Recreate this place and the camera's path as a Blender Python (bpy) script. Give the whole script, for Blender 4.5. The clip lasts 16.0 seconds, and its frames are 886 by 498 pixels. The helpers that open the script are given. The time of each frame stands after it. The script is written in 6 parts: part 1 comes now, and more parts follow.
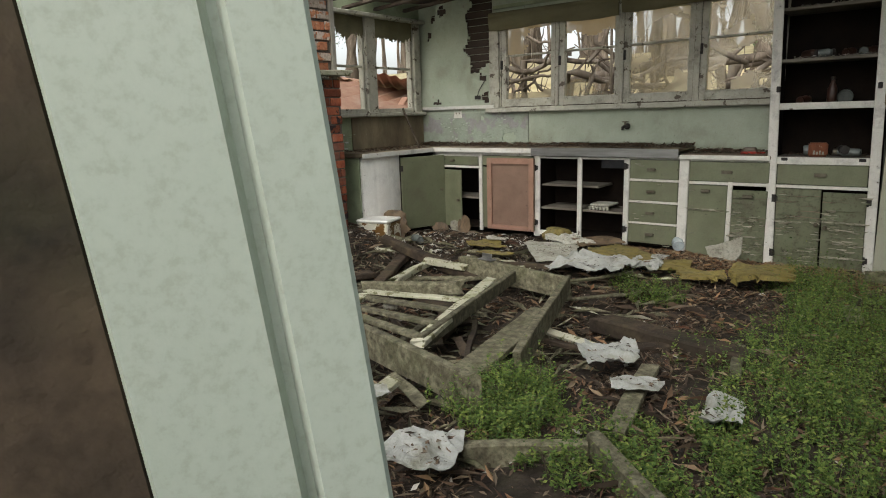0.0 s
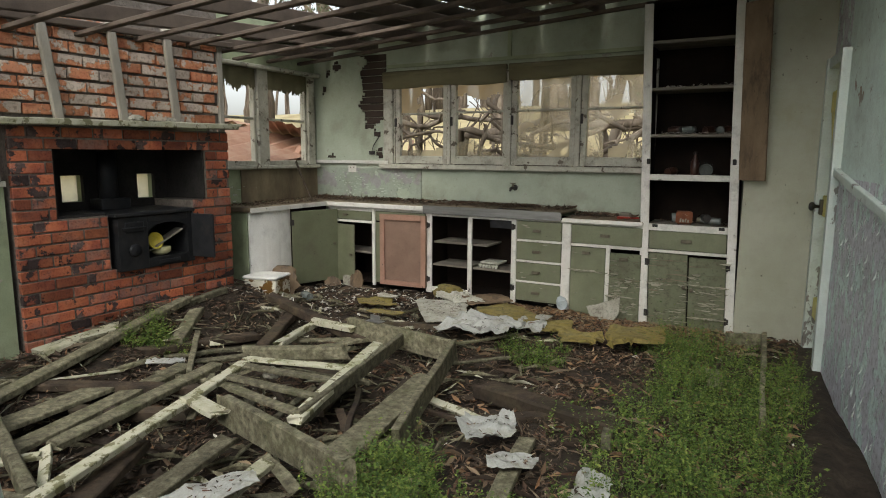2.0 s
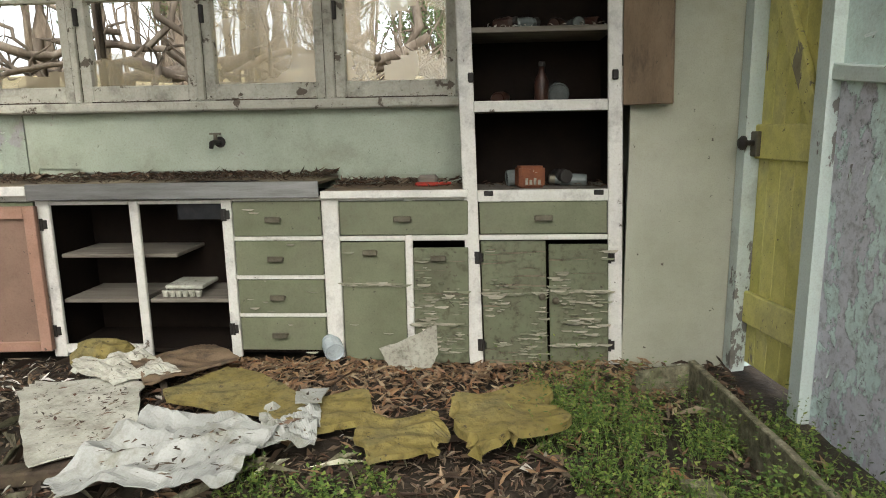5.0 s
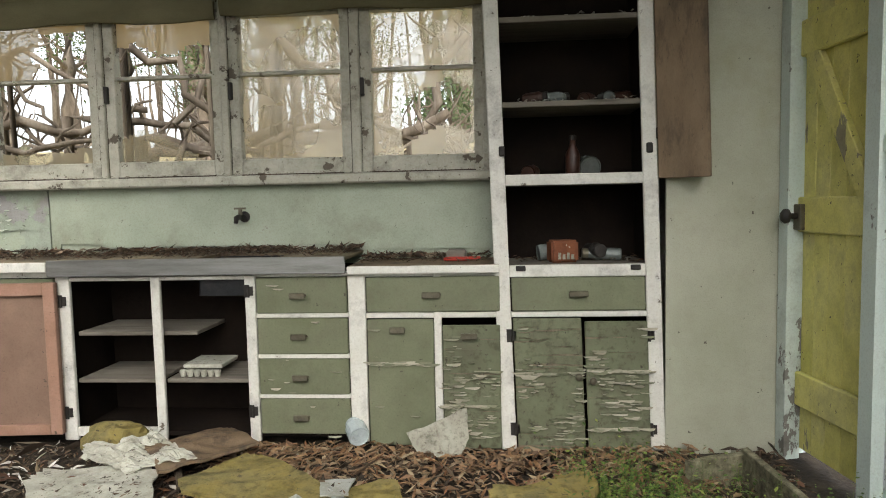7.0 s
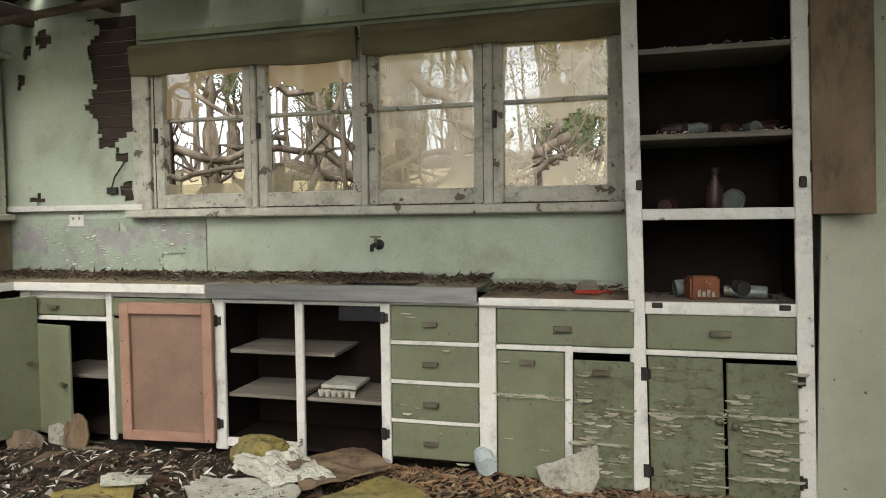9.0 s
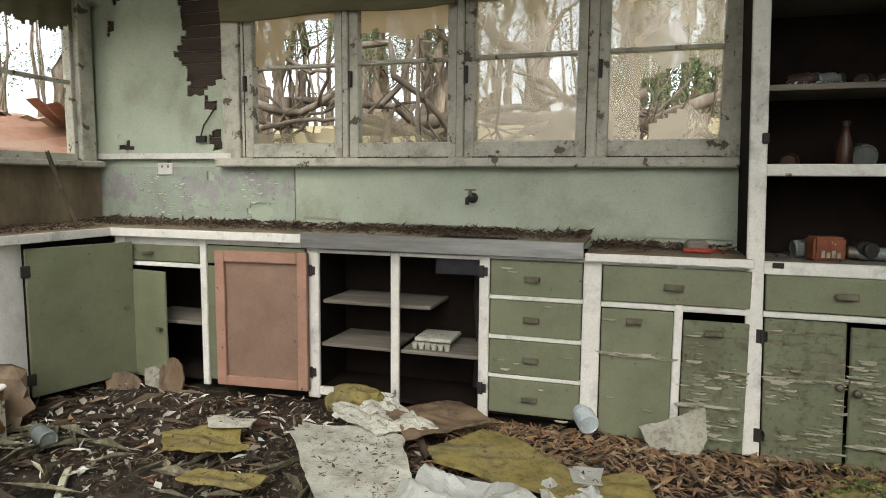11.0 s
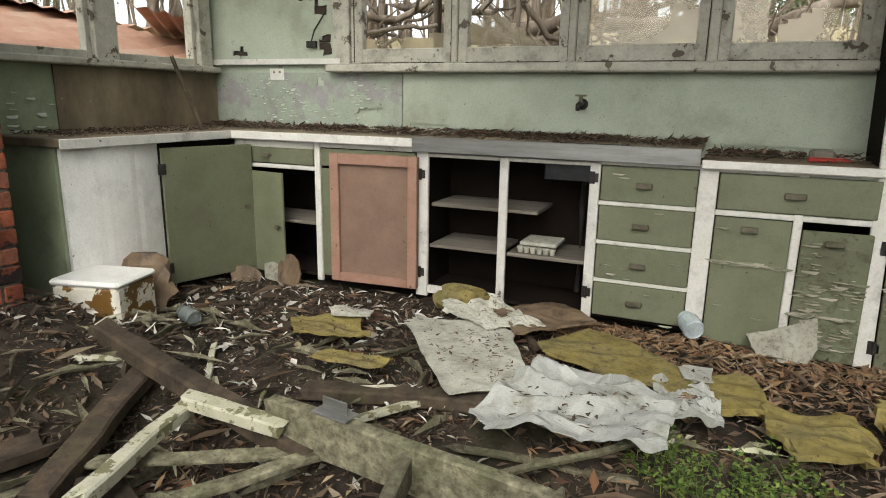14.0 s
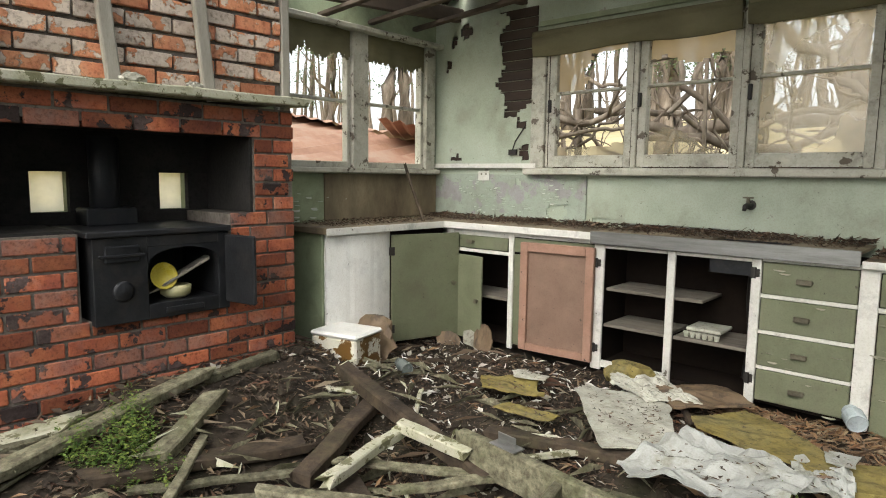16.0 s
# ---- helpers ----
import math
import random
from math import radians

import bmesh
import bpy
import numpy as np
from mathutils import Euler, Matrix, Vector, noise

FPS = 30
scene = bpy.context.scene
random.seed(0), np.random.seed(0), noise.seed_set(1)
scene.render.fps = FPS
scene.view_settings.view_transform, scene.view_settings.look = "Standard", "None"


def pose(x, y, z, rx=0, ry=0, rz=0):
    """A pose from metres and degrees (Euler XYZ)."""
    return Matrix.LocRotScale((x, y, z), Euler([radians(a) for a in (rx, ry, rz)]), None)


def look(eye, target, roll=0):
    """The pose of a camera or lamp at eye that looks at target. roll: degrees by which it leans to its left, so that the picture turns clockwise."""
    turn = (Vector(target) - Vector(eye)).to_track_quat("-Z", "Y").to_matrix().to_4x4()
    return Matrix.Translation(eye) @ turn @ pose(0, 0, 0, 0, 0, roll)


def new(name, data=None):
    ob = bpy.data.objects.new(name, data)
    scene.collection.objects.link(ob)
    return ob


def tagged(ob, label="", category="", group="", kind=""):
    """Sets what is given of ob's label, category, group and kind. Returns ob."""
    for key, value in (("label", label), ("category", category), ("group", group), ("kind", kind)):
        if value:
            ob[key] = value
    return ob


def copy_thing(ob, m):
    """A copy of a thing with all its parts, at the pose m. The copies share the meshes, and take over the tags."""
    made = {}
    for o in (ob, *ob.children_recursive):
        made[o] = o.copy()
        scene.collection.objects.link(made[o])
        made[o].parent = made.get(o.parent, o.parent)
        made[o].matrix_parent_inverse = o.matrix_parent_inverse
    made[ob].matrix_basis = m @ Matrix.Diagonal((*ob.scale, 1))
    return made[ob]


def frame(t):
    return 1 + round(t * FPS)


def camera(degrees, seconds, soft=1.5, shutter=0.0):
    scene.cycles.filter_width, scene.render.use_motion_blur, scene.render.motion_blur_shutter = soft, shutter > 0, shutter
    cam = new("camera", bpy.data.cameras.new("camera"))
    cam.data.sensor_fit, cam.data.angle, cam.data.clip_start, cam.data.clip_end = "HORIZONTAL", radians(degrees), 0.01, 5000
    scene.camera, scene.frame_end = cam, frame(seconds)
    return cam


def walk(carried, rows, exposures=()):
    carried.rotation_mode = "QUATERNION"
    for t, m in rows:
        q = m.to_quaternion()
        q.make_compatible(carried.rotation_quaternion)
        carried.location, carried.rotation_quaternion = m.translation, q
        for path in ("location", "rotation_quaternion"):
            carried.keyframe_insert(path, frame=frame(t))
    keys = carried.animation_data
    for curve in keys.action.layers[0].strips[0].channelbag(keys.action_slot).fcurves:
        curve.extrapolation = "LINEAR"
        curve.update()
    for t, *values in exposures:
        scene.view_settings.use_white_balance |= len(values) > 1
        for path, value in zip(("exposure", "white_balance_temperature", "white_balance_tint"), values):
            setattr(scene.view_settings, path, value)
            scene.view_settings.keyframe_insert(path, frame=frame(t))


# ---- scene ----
cam = camera(69.98, 16.0, soft=1.0)
# seconds, eye x y z, yaw, pitch, roll
PATH = [
    (0, 4.949, -5.981, 1.252, 37.87, -12.04, 1.66),
    (0.5, 4.979, -5.971, 1.276, 36.48, -10.70, 1.12),
    (1, 5.013, -5.941, 1.315, 34.81, -9.76, 0.96),
    (1.5, 5.049, -5.876, 1.418, 34.68, -8.06, -2.02),
    (2, 5.023, -5.877, 1.420, 29.40, -8.61, -0.32),
    (2.5, 4.762, -5.475, 1.362, 20.74, -7.83, 3.26),
    (3, 4.192, -4.603, 1.174, 8.73, -6.89, 2.13),
    (3.5, 3.960, -3.985, 1.180, 3.98, -8.44, 1.04),
    (4, 3.923, -3.674, 1.162, 2.41, -10.83, 0.74),
    (6.5, 3.979, -3.323, 1.106, 4.70, -6.74, 1.20),
    (7, 3.848, -3.305, 1.136, 4.19, -4.15, 1.20),
    (7.5, 3.873, -3.339, 1.180, 8.59, -3.55, 1.50),
    (8, 3.802, -3.344, 1.181, 10.13, -2.60, 1.09),
    (8.5, 3.781, -3.346, 1.227, 12.19, -2.48, 0.95),
    (11, 3.410, -3.369, 1.167, 17.15, -5.99, -0.51),
    (11.5, 3.394, -3.404, 1.164, 17.79, -7.81, -0.72),
    (12, 3.402, -3.446, 1.098, 17.11, -10.39, -1.77),
    (12.5, 3.364, -3.481, 1.091, 18.25, -11.20, -1.12),
    (13, 3.349, -3.494, 1.079, 19.55, -11.74, -1.20),
    (13.5, 3.316, -3.514, 1.084, 21.83, -12.46, -1.08),
    (14, 3.269, -3.522, 1.102, 23.80, -13.37, -0.95),
    (14.5, 3.231, -3.508, 1.108, 27.40, -13.90, -0.78),
    (15, 3.209, -3.526, 1.176, 32.21, -10.63, -0.15),
    (15.5, 3.423, -3.711, 1.202, 38.61, -8.56, 0.09),
    (16, 3.701, -4.026, 1.234, 42.01, -6.60, -0.75),
]
EXPOSURE = 1.70
walk(cam, [(t, pose(x, y, z, 90 + pitch, roll, yaw)) for t, x, y, z, yaw, pitch, roll in PATH], [(0.0, EXPOSURE - 0.66, 6600, 8), (2.2, EXPOSURE - 0.64, 6600, 8), (3.3, EXPOSURE, 6600, 8), (6.3, EXPOSURE - 0.05, 6600, 8), (8.7, EXPOSURE - 0.15, 6600, 8), (11.0, EXPOSURE - 0.2, 6600, 8), (13.5, EXPOSURE - 0.2, 6600, 8), (15.0, EXPOSURE - 0.15, 6600, 8), (16.0, EXPOSURE, 6600, 8)])

# ---- daylight: overcast ----
world = bpy.data.worlds.new("overcast_sky")
scene.world = world
world.use_nodes = True
wn, wl = world.node_tree.nodes, world.node_tree.links
sky = wn.new("ShaderNodeTexSky")
sky.sky_type, sky.sun_disc = "NISHITA", False
sky.sun_elevation, sky.sun_rotation, sky.dust_density = radians(44), radians(168), 4.0
grey = wn.new("ShaderNodeHueSaturation")
grey.inputs["Saturation"].default_value = 0.3
wl.new(sky.outputs[0], grey.inputs["Color"])
wl.new(grey.outputs[0], wn["Background"].inputs["Color"])
wn["Background"].inputs["Strength"].default_value = 0.15
sun_data = bpy.data.lights.new("sun", "SUN")
sun_data.energy, sun_data.angle, sun_data.color = 0.28, radians(60), (1.0, 0.97, 0.92)
sun = new("sun", sun_data)
sun.matrix_world = look((7.8, -10.8, 10.0), (2.4, -1.0, 0.6))


# ---- materials ----
def surf(name, cols, scale=6.0, rough=0.75, bump=0.25, flake=None, stretch=(1, 1, 1), dirt=0.5, dirt_col=(0.05, 0.04, 0.03), dirt_scale=1.3,
         metal=0.0, vary=0.0, island=False, spec=0.35, fine=60.0, dirt_at=0.52, dirt_w=0.2, specks=0.0, grit=None):
    """A worn surface: a colour ramp over coarse noise, flakes that bare another colour, blotches of dirt, fine relief."""
    m = bpy.data.materials.new(name)
    m.use_nodes = True
    n, l = m.node_tree.nodes, m.node_tree.links
    bsdf = n["Principled BSDF"]
    bsdf.inputs["Metallic"].default_value = metal
    bsdf.inputs["Specular IOR Level"].default_value = spec
    tc, mp = n.new("ShaderNodeTexCoord"), n.new("ShaderNodeMapping")
    mp.inputs["Scale"].default_value = stretch
    l.new(tc.outputs["Object"], mp.inputs["Vector"])
    info, geo = n.new("ShaderNodeObjectInfo"), n.new("ShaderNodeNewGeometry")
    shift = n.new("ShaderNodeVectorMath")
    shift.operation = "MULTIPLY_ADD"
    shift.inputs[1].default_value = (1, 1, 1)
    off = n.new("ShaderNodeVectorMath")
    off.operation = "SCALE"
    off.inputs[0].default_value = (7.3, 3.1, 5.7)
    l.new(info.outputs["Random"], off.inputs["Scale"])
    l.new(mp.outputs[0], shift.inputs[0])
    l.new(off.outputs[0], shift.inputs[2])

    def noise_tex(s, detail=6.0, r=0.6):
        t = n.new("ShaderNodeTexNoise")
        t.inputs["Scale"].default_value, t.inputs["Detail"].default_value, t.inputs["Roughness"].default_value = s, detail, r
        l.new(shift.outputs[0], t.inputs["Vector"])
        return t.outputs["Fac"]

    def ramp(fac, stops):
        r = n.new("ShaderNodeValToRGB")
        els = r.color_ramp.elements
        while len(els) < len(stops):
            els.new(0.5)
        for e, (p, c) in zip(els, stops):
            e.position, e.color = p, (*c, 1) if len(c) == 3 else c
        l.new(fac, r.inputs["Fac"])
        return r.outputs["Color"]

    def mix(fac, a, b, kind="MIX"):
        x = n.new("ShaderNodeMix")
        x.data_type, x.blend_type = "RGBA", kind
        for sock, v in ((x.inputs["Factor"], fac), (x.inputs["A"], a), (x.inputs["B"], b)):
            if hasattr(v, "links"):
                l.new(v, sock)
            else:
                sock.default_value = v if isinstance(v, float) else (*v, 1)
        return x.outputs["Result"]

    coarse = noise_tex(scale)
    k = len(cols)
    source = coarse
    if island:
        source = geo.outputs["Random Per Island"]
    stops = [((0.3 + 0.4 * i / max(1, k - 1)) if not island else i / max(1, k - 1), c) for i, c in enumerate(cols)]
    col = ramp(source, stops)
    relief = noise_tex(fine, 4.0)
    height = relief
    if flake:
        fcol, at, fscale, fst = flake
        ft = n.new("ShaderNodeTexNoise")
        ft.inputs["Scale"].default_value, ft.inputs["Detail"].default_value, ft.inputs["Roughness"].default_value = fscale, 9.0, 0.65
        fm = n.new("ShaderNodeMapping")
        fm.inputs["Scale"].default_value = fst
        l.new(shift.outputs[0], fm.inputs["Vector"])
        l.new(fm.outputs[0], ft.inputs["Vector"])
        mask = ramp(ft.outputs["Fac"], [(at, (0, 0, 0)), (at + 0.012, (1, 1, 1))])
        col = mix(mask, col, fcol)
        h = n.new("ShaderNodeMath")
        h.operation = "MULTIPLY_ADD"
        l.new(mask, h.inputs[0])
        h.inputs[1].default_value = -1.5
        l.new(relief, h.inputs[2])
        height = h.outputs[0]
    if dirt:
        d = ramp(noise_tex(dirt_scale, 8.0, 0.7), [(dirt_at, (0, 0, 0)), (dirt_at + dirt_w, (dirt, dirt, dirt))])
        col = mix(d, col, dirt_col)
    if specks:
        sp = ramp(noise_tex(26.0, 5.0, 0.75), [(0.69 - specks * 0.06, (0, 0, 0)), (0.71 - specks * 0.06, (0.85, 0.85, 0.85))])
        col = mix(sp, col, (0.045, 0.037, 0.028))
        sm = ramp(noise_tex(9.0, 9.0, 0.8), [(0.45, (0, 0, 0)), (0.75, (0.5 * specks, 0.5 * specks, 0.5 * specks))])
        col = mix(sm, col, (0.10, 0.085, 0.06))
    g = grit if grit else (0.58 if bump >= 0.6 else 0.86)
    grain = ramp(noise_tex(fine * (0.8 if bump >= 0.6 else 1.9), 3.0, 0.7), [(0.32, (g, g * 0.98, g * 0.95)), (0.5, (0.97, 0.97, 0.97)), (0.68, (1.0, 1.0, 1.0))])
    col = mix(1.0, col, grain, "MULTIPLY")
    if vary:
        hv = n.new("ShaderNodeHueSaturation")
        mr = n.new("ShaderNodeMapRange")
        mr.inputs["To Min"].default_value, mr.inputs["To Max"].default_value = 1 - vary, 1 + vary
        l.new(info.outputs["Random"], mr.inputs["Value"])
        l.new(mr.outputs[0], hv.inputs["Value"])
        l.new(col, hv.inputs["Color"])
        col = hv.outputs[0]
    l.new(col, bsdf.inputs["Base Color"])
    rr = n.new("ShaderNodeMapRange")
    rr.inputs["To Min"].default_value, rr.inputs["To Max"].default_value = max(0.05, rough - 0.15), min(1.0, rough + 0.12)
    l.new(coarse, rr.inputs["Value"])
    l.new(rr.outputs[0], bsdf.inputs["Roughness"])
    b = n.new("ShaderNodeBump")
    b.inputs["Strength"].default_value, b.inputs["Distance"].default_value = bump, 0.006
    l.new(height, b.inputs["Height"])
    l.new(b.outputs[0], bsdf.inputs["Normal"])
    return m


def glassy(name, tint, haze, scale=3.0, rough=0.1):
    """Dusty window glass: clear where wiped, with a milky film of grime."""
    m = bpy.data.materials.new(name)
    m.use_nodes = True
    n, l = m.node_tree.nodes, m.node_tree.links
    n.remove(n["Principled BSDF"])
    out = n["Material Output"]
    clear, film, both, gloss, last = (n.new("ShaderNode" + s) for s in ("BsdfTransparent", "BsdfTranslucent", "MixShader", "BsdfGlossy", "MixShader"))
    film.inputs["Color"].default_value = (*tint, 1)
    gloss.inputs["Roughness"].default_value = rough
    tex, tc, mr = n.new("ShaderNodeTexNoise"), n.new("ShaderNodeTexCoord"), n.new("ShaderNodeMapRange")
    tex.inputs["Scale"].default_value, tex.inputs["Detail"].default_value = scale, 8.0
    l.new(tc.outputs["Object"], tex.inputs["Vector"])
    l.new(tex.outputs["Fac"], mr.inputs["Value"])
    mr.inputs["From Min"].default_value, mr.inputs["From Max"].default_value = 0.3, 0.7
    mr.inputs["To Min"].default_value, mr.inputs["To Max"].default_value = haze * 0.75, min(1.0, haze * 1.2)
    l.new(mr.outputs[0], both.inputs["Fac"])
    l.new(clear.outputs[0], both.inputs[1])
    l.new(film.outputs[0], both.inputs[2])
    last.inputs["Fac"].default_value = 0.04
    l.new(both.outputs[0], last.inputs[1])
    l.new(gloss.outputs[0], last.inputs[2])
    l.new(last.outputs[0], out.inputs["Surface"])
    return m


M_WALL = surf("pale_green_wall_paint", [(0.304, 0.345, 0.262), (0.368, 0.414, 0.322), (0.414, 0.46, 0.368)], 2.5, 0.6, 0.2,
              flake=((0.30, 0.29, 0.25), 0.66, 5.0, (1, 1, 1)), dirt=0.5, dirt_col=(0.16, 0.15, 0.09), dirt_scale=2.2, specks=0.3)
M_LOWWALL = surf("peeling_lower_wall", [(0.29, 0.335, 0.265), (0.36, 0.405, 0.335)], 3.0, 0.7, 0.3,
                 flake=((0.33, 0.325, 0.32), 0.545, 4.5, (1, 1, 1)), dirt=0.5, dirt_col=(0.13, 0.11, 0.08), dirt_scale=2.6, specks=0.9)
M_OLIVE = surf("olive_wall_paint", [(0.225, 0.27, 0.165), (0.285, 0.33, 0.21), (0.345, 0.39, 0.255)], 3.0, 0.6, 0.2,
               flake=((0.42, 0.42, 0.36), 0.68, 4.0, (1, 1, 1)), dirt=0.6, dirt_scale=1.8)
M_STAIN = surf("damp_stained_board", [(0.081, 0.0607, 0.0405), (0.189, 0.149, 0.0945), (0.324, 0.27, 0.176)], 3.0, 0.7, 0.2, stretch=(1, 1, 0.4), dirt=0.7)
M_GREEN = surf("green_cabinet_paint", [(0.125, 0.137, 0.08), (0.15, 0.163, 0.10), (0.175, 0.188, 0.118)], 5.0, 0.55, 0.3,
               flake=((0.10, 0.075, 0.05), 0.70, 4.0, (1, 1, 2.5)), dirt=0.45, dirt_scale=2.5, vary=0.06, specks=0.7)
M_CRACK = surf("cracked_green_paint", [(0.12, 0.132, 0.078), (0.15, 0.163, 0.10)], 5.0, 0.6, 0.8,
               flake=((0.20, 0.165, 0.115), 0.60, 3.0, (0.7, 0.7, 13)), dirt=0.5, dirt_scale=3.0, fine=30, specks=1.0)
M_WHITE = surf("chipped_white_paint", [(0.589, 0.58, 0.522), (0.684, 0.674, 0.627)], 6.0, 0.5, 0.25,
               flake=((0.16, 0.13, 0.10), 0.665, 12.0, (1, 1, 1)), dirt=0.55, dirt_scale=6.0, vary=0.04, specks=0.35)
M_FRAME = surf("weathered_cream_window_paint", [(0.40, 0.39, 0.32), (0.53, 0.52, 0.44)], 8.0, 0.65, 0.5,
               flake=((0.12, 0.10, 0.075), 0.60, 9.0, (1, 1, 1)), dirt=0.7, dirt_scale=6.0, specks=0.6, fine=45)
M_CREAM = surf("cream_painted_board", [(0.304, 0.309, 0.233), (0.366, 0.37, 0.29), (0.408, 0.408, 0.328)], 1.2, 0.55, 0.1,
               flake=((0.09, 0.075, 0.055), 0.66, 15.0, (1, 1, 1)), dirt=0.45, dirt_col=(0.22, 0.205, 0.09), dirt_scale=1.0, specks=0.3, fine=90)
M_YELLOW = surf("flaking_yellow_door_paint", [(0.55, 0.516, 0.138), (0.688, 0.639, 0.207), (0.77, 0.715, 0.289)], 3.0, 0.55, 0.3,
                flake=((0.30, 0.27, 0.17), 0.62, 6.0, (1, 1, 0.4)), dirt=0.4, dirt_scale=3.0, specks=0.8)
M_BLUE = surf("peeling_mint_wall", [(0.605, 0.743, 0.701), (0.715, 0.838, 0.783)], 3.0, 0.55, 0.8,
              flake=((0.60, 0.60, 0.64), 0.475, 7.0, (1, 1, 0.6)), dirt=0.45, dirt_col=(0.15, 0.16, 0.10), dirt_scale=1.6, fine=35, specks=0.8)
M_BLUETOP = surf("faded_mint_wall_paint", [(0.628, 0.765, 0.71), (0.71, 0.847, 0.778)], 3.0, 0.5, 0.5, flake=((0.30, 0.26, 0.2), 0.645, 6.0, (1, 1, 0.7)), dirt=0.4, dirt_col=(0.16, 0.17, 0.11), dirt_scale=1.8, fine=40, specks=0.6)
M_BLUEPAINT = surf("chipped_pale_trim", [(0.517, 0.598, 0.552), (0.598, 0.667, 0.609)], 4.0, 0.5, 0.4,
                   flake=((0.20, 0.19, 0.17), 0.61, 6.0, (1, 1, 0.5)), dirt=0.4, dirt_scale=4.0)
M_JAMB = surf("pale_green_jamb_paint", [(0.425, 0.476, 0.408), (0.476, 0.527, 0.459)], 3.0, 0.45, 0.08, dirt=0.35, dirt_scale=9.0, dirt_at=0.62)
M_PINK = surf("pink_primer_door", [(0.264, 0.148, 0.1), (0.32, 0.184, 0.132), (0.36, 0.22, 0.164)], 7.0, 0.7, 0.2, dirt=0.4, dirt_col=(0.26, 0.16, 0.10), dirt_scale=4.0, specks=0.6)
M_PINKPANEL = surf("bare_brown_door_panel", [(0.17, 0.106, 0.0765), (0.246, 0.157, 0.115)], 4.0, 0.75, 0.2, dirt=0.5, dirt_col=(0.18, 0.12, 0.085), dirt_scale=3.0, specks=0.5)
# Dark timber, made near black to hold the cupboard interiors' shade.
M_SHADEWOOD = surf("shade_darkened_bare_timber", [(0.007, 0.005, 0.004), (0.016, 0.011, 0.008)], 6.0, 0.85, 0.3, stretch=(1, 1, 1), dirt=0.0, spec=0.1)
M_SHELF = surf("grey_shelf_board", [(0.10, 0.088, 0.07), (0.17, 0.152, 0.125), (0.24, 0.22, 0.18)], 8.0, 0.8, 0.4, stretch=(0.3, 4, 4), dirt=0.7, dirt_scale=4.0, specks=0.6)
M_PLY = surf("water_stained_ply", [(0.12, 0.082, 0.048), (0.18, 0.126, 0.077), (0.235, 0.17, 0.11)], 3.0, 0.7, 0.3, stretch=(2, 2, 0.7), dirt=0.8, dirt_col=(0.04, 0.031, 0.024), dirt_scale=3.2, dirt_at=0.51, dirt_w=0.12, specks=0.6)
M_BOARD = surf("clean_white_gloss_board", [(0.784, 0.774, 0.721), (0.85, 0.85, 0.816)], 4.0, 0.45, 0.1, dirt=0.3, dirt_scale=3.0, specks=0.2)
M_TIMBER = surf("weathered_grey_timber", [(0.055, 0.05, 0.032), (0.135, 0.125, 0.08), (0.25, 0.235, 0.16)], 22.0, 0.85, 0.9, stretch=(1, 1, 1), dirt=0.75, dirt_col=(0.075, 0.085, 0.035), dirt_scale=4.0, vary=0.25, fine=70, specks=0.5)
M_PALE = surf("mossy_pale_painted_timber", [(0.33, 0.33, 0.22), (0.46, 0.45, 0.34), (0.55, 0.54, 0.43)], 9.0, 0.75, 0.5,
              flake=((0.17, 0.165, 0.09), 0.55, 14.0, (1, 1, 1)), dirt=0.75, dirt_col=(0.14, 0.155, 0.055), dirt_scale=5.0, vary=0.1, specks=0.8)
M_ROT = surf("rotten_dark_timber", [(0.022, 0.016, 0.011), (0.05, 0.036, 0.024), (0.09, 0.065, 0.042)], 9.0, 0.9, 0.9, dirt=0.5, dirt_col=(0.03, 0.035, 0.012), dirt_scale=3.0, vary=0.25, fine=30)
M_STUD = surf("grey_wall_stud", [(0.26, 0.24, 0.20), (0.36, 0.34, 0.29)], 9.0, 0.8, 0.4, stretch=(2, 2, 0.4), dirt=0.4, dirt_scale=4.0)
M_ROOFWOOD = surf("old_roof_batten", [(0.06, 0.045, 0.035), (0.11, 0.085, 0.065)], 7.0, 0.85, 0.4, dirt=0.3)
M_BRICK = surf("red_brick", [(0.198, 0.0528, 0.0317), (0.317, 0.0924, 0.0449), (0.422, 0.145, 0.066)], 7.0, 0.85, 0.8,
               flake=((0.045, 0.028, 0.026), 0.565, 6.0, (1, 1, 1)), dirt=0.65, dirt_col=(0.19, 0.15, 0.135), dirt_scale=2.5, dirt_at=0.49, vary=0.5, fine=80)
M_OLDBRICK = surf("mortar_smeared_old_brick", [(0.46, 0.149, 0.0747), (0.598, 0.276, 0.149), (0.632, 0.46, 0.322)], 6.0, 0.9, 1.0,
                  flake=((0.56, 0.47, 0.39), 0.50, 6.0, (1, 1, 1)), dirt=0.5, dirt_col=(0.22, 0.14, 0.11), dirt_scale=4.0, vary=0.3, fine=50)
M_MORTAR = surf("grey_brown_mortar", [(0.10, 0.085, 0.072), (0.19, 0.165, 0.14)], 14.0, 0.95, 0.9, dirt=0.5)
M_SOOT = surf("soot_blackened_brick", [(0.012, 0.011, 0.010), (0.03, 0.027, 0.025)], 9.0, 0.9, 0.6, dirt=0.2)
M_IRON = surf("black_cast_iron", [(0.012, 0.013, 0.015), (0.028, 0.029, 0.032)], 9.0, 0.5, 0.3, dirt=0.5, dirt_col=(0.06, 0.05, 0.045), dirt_scale=5.0, metal=0.4)
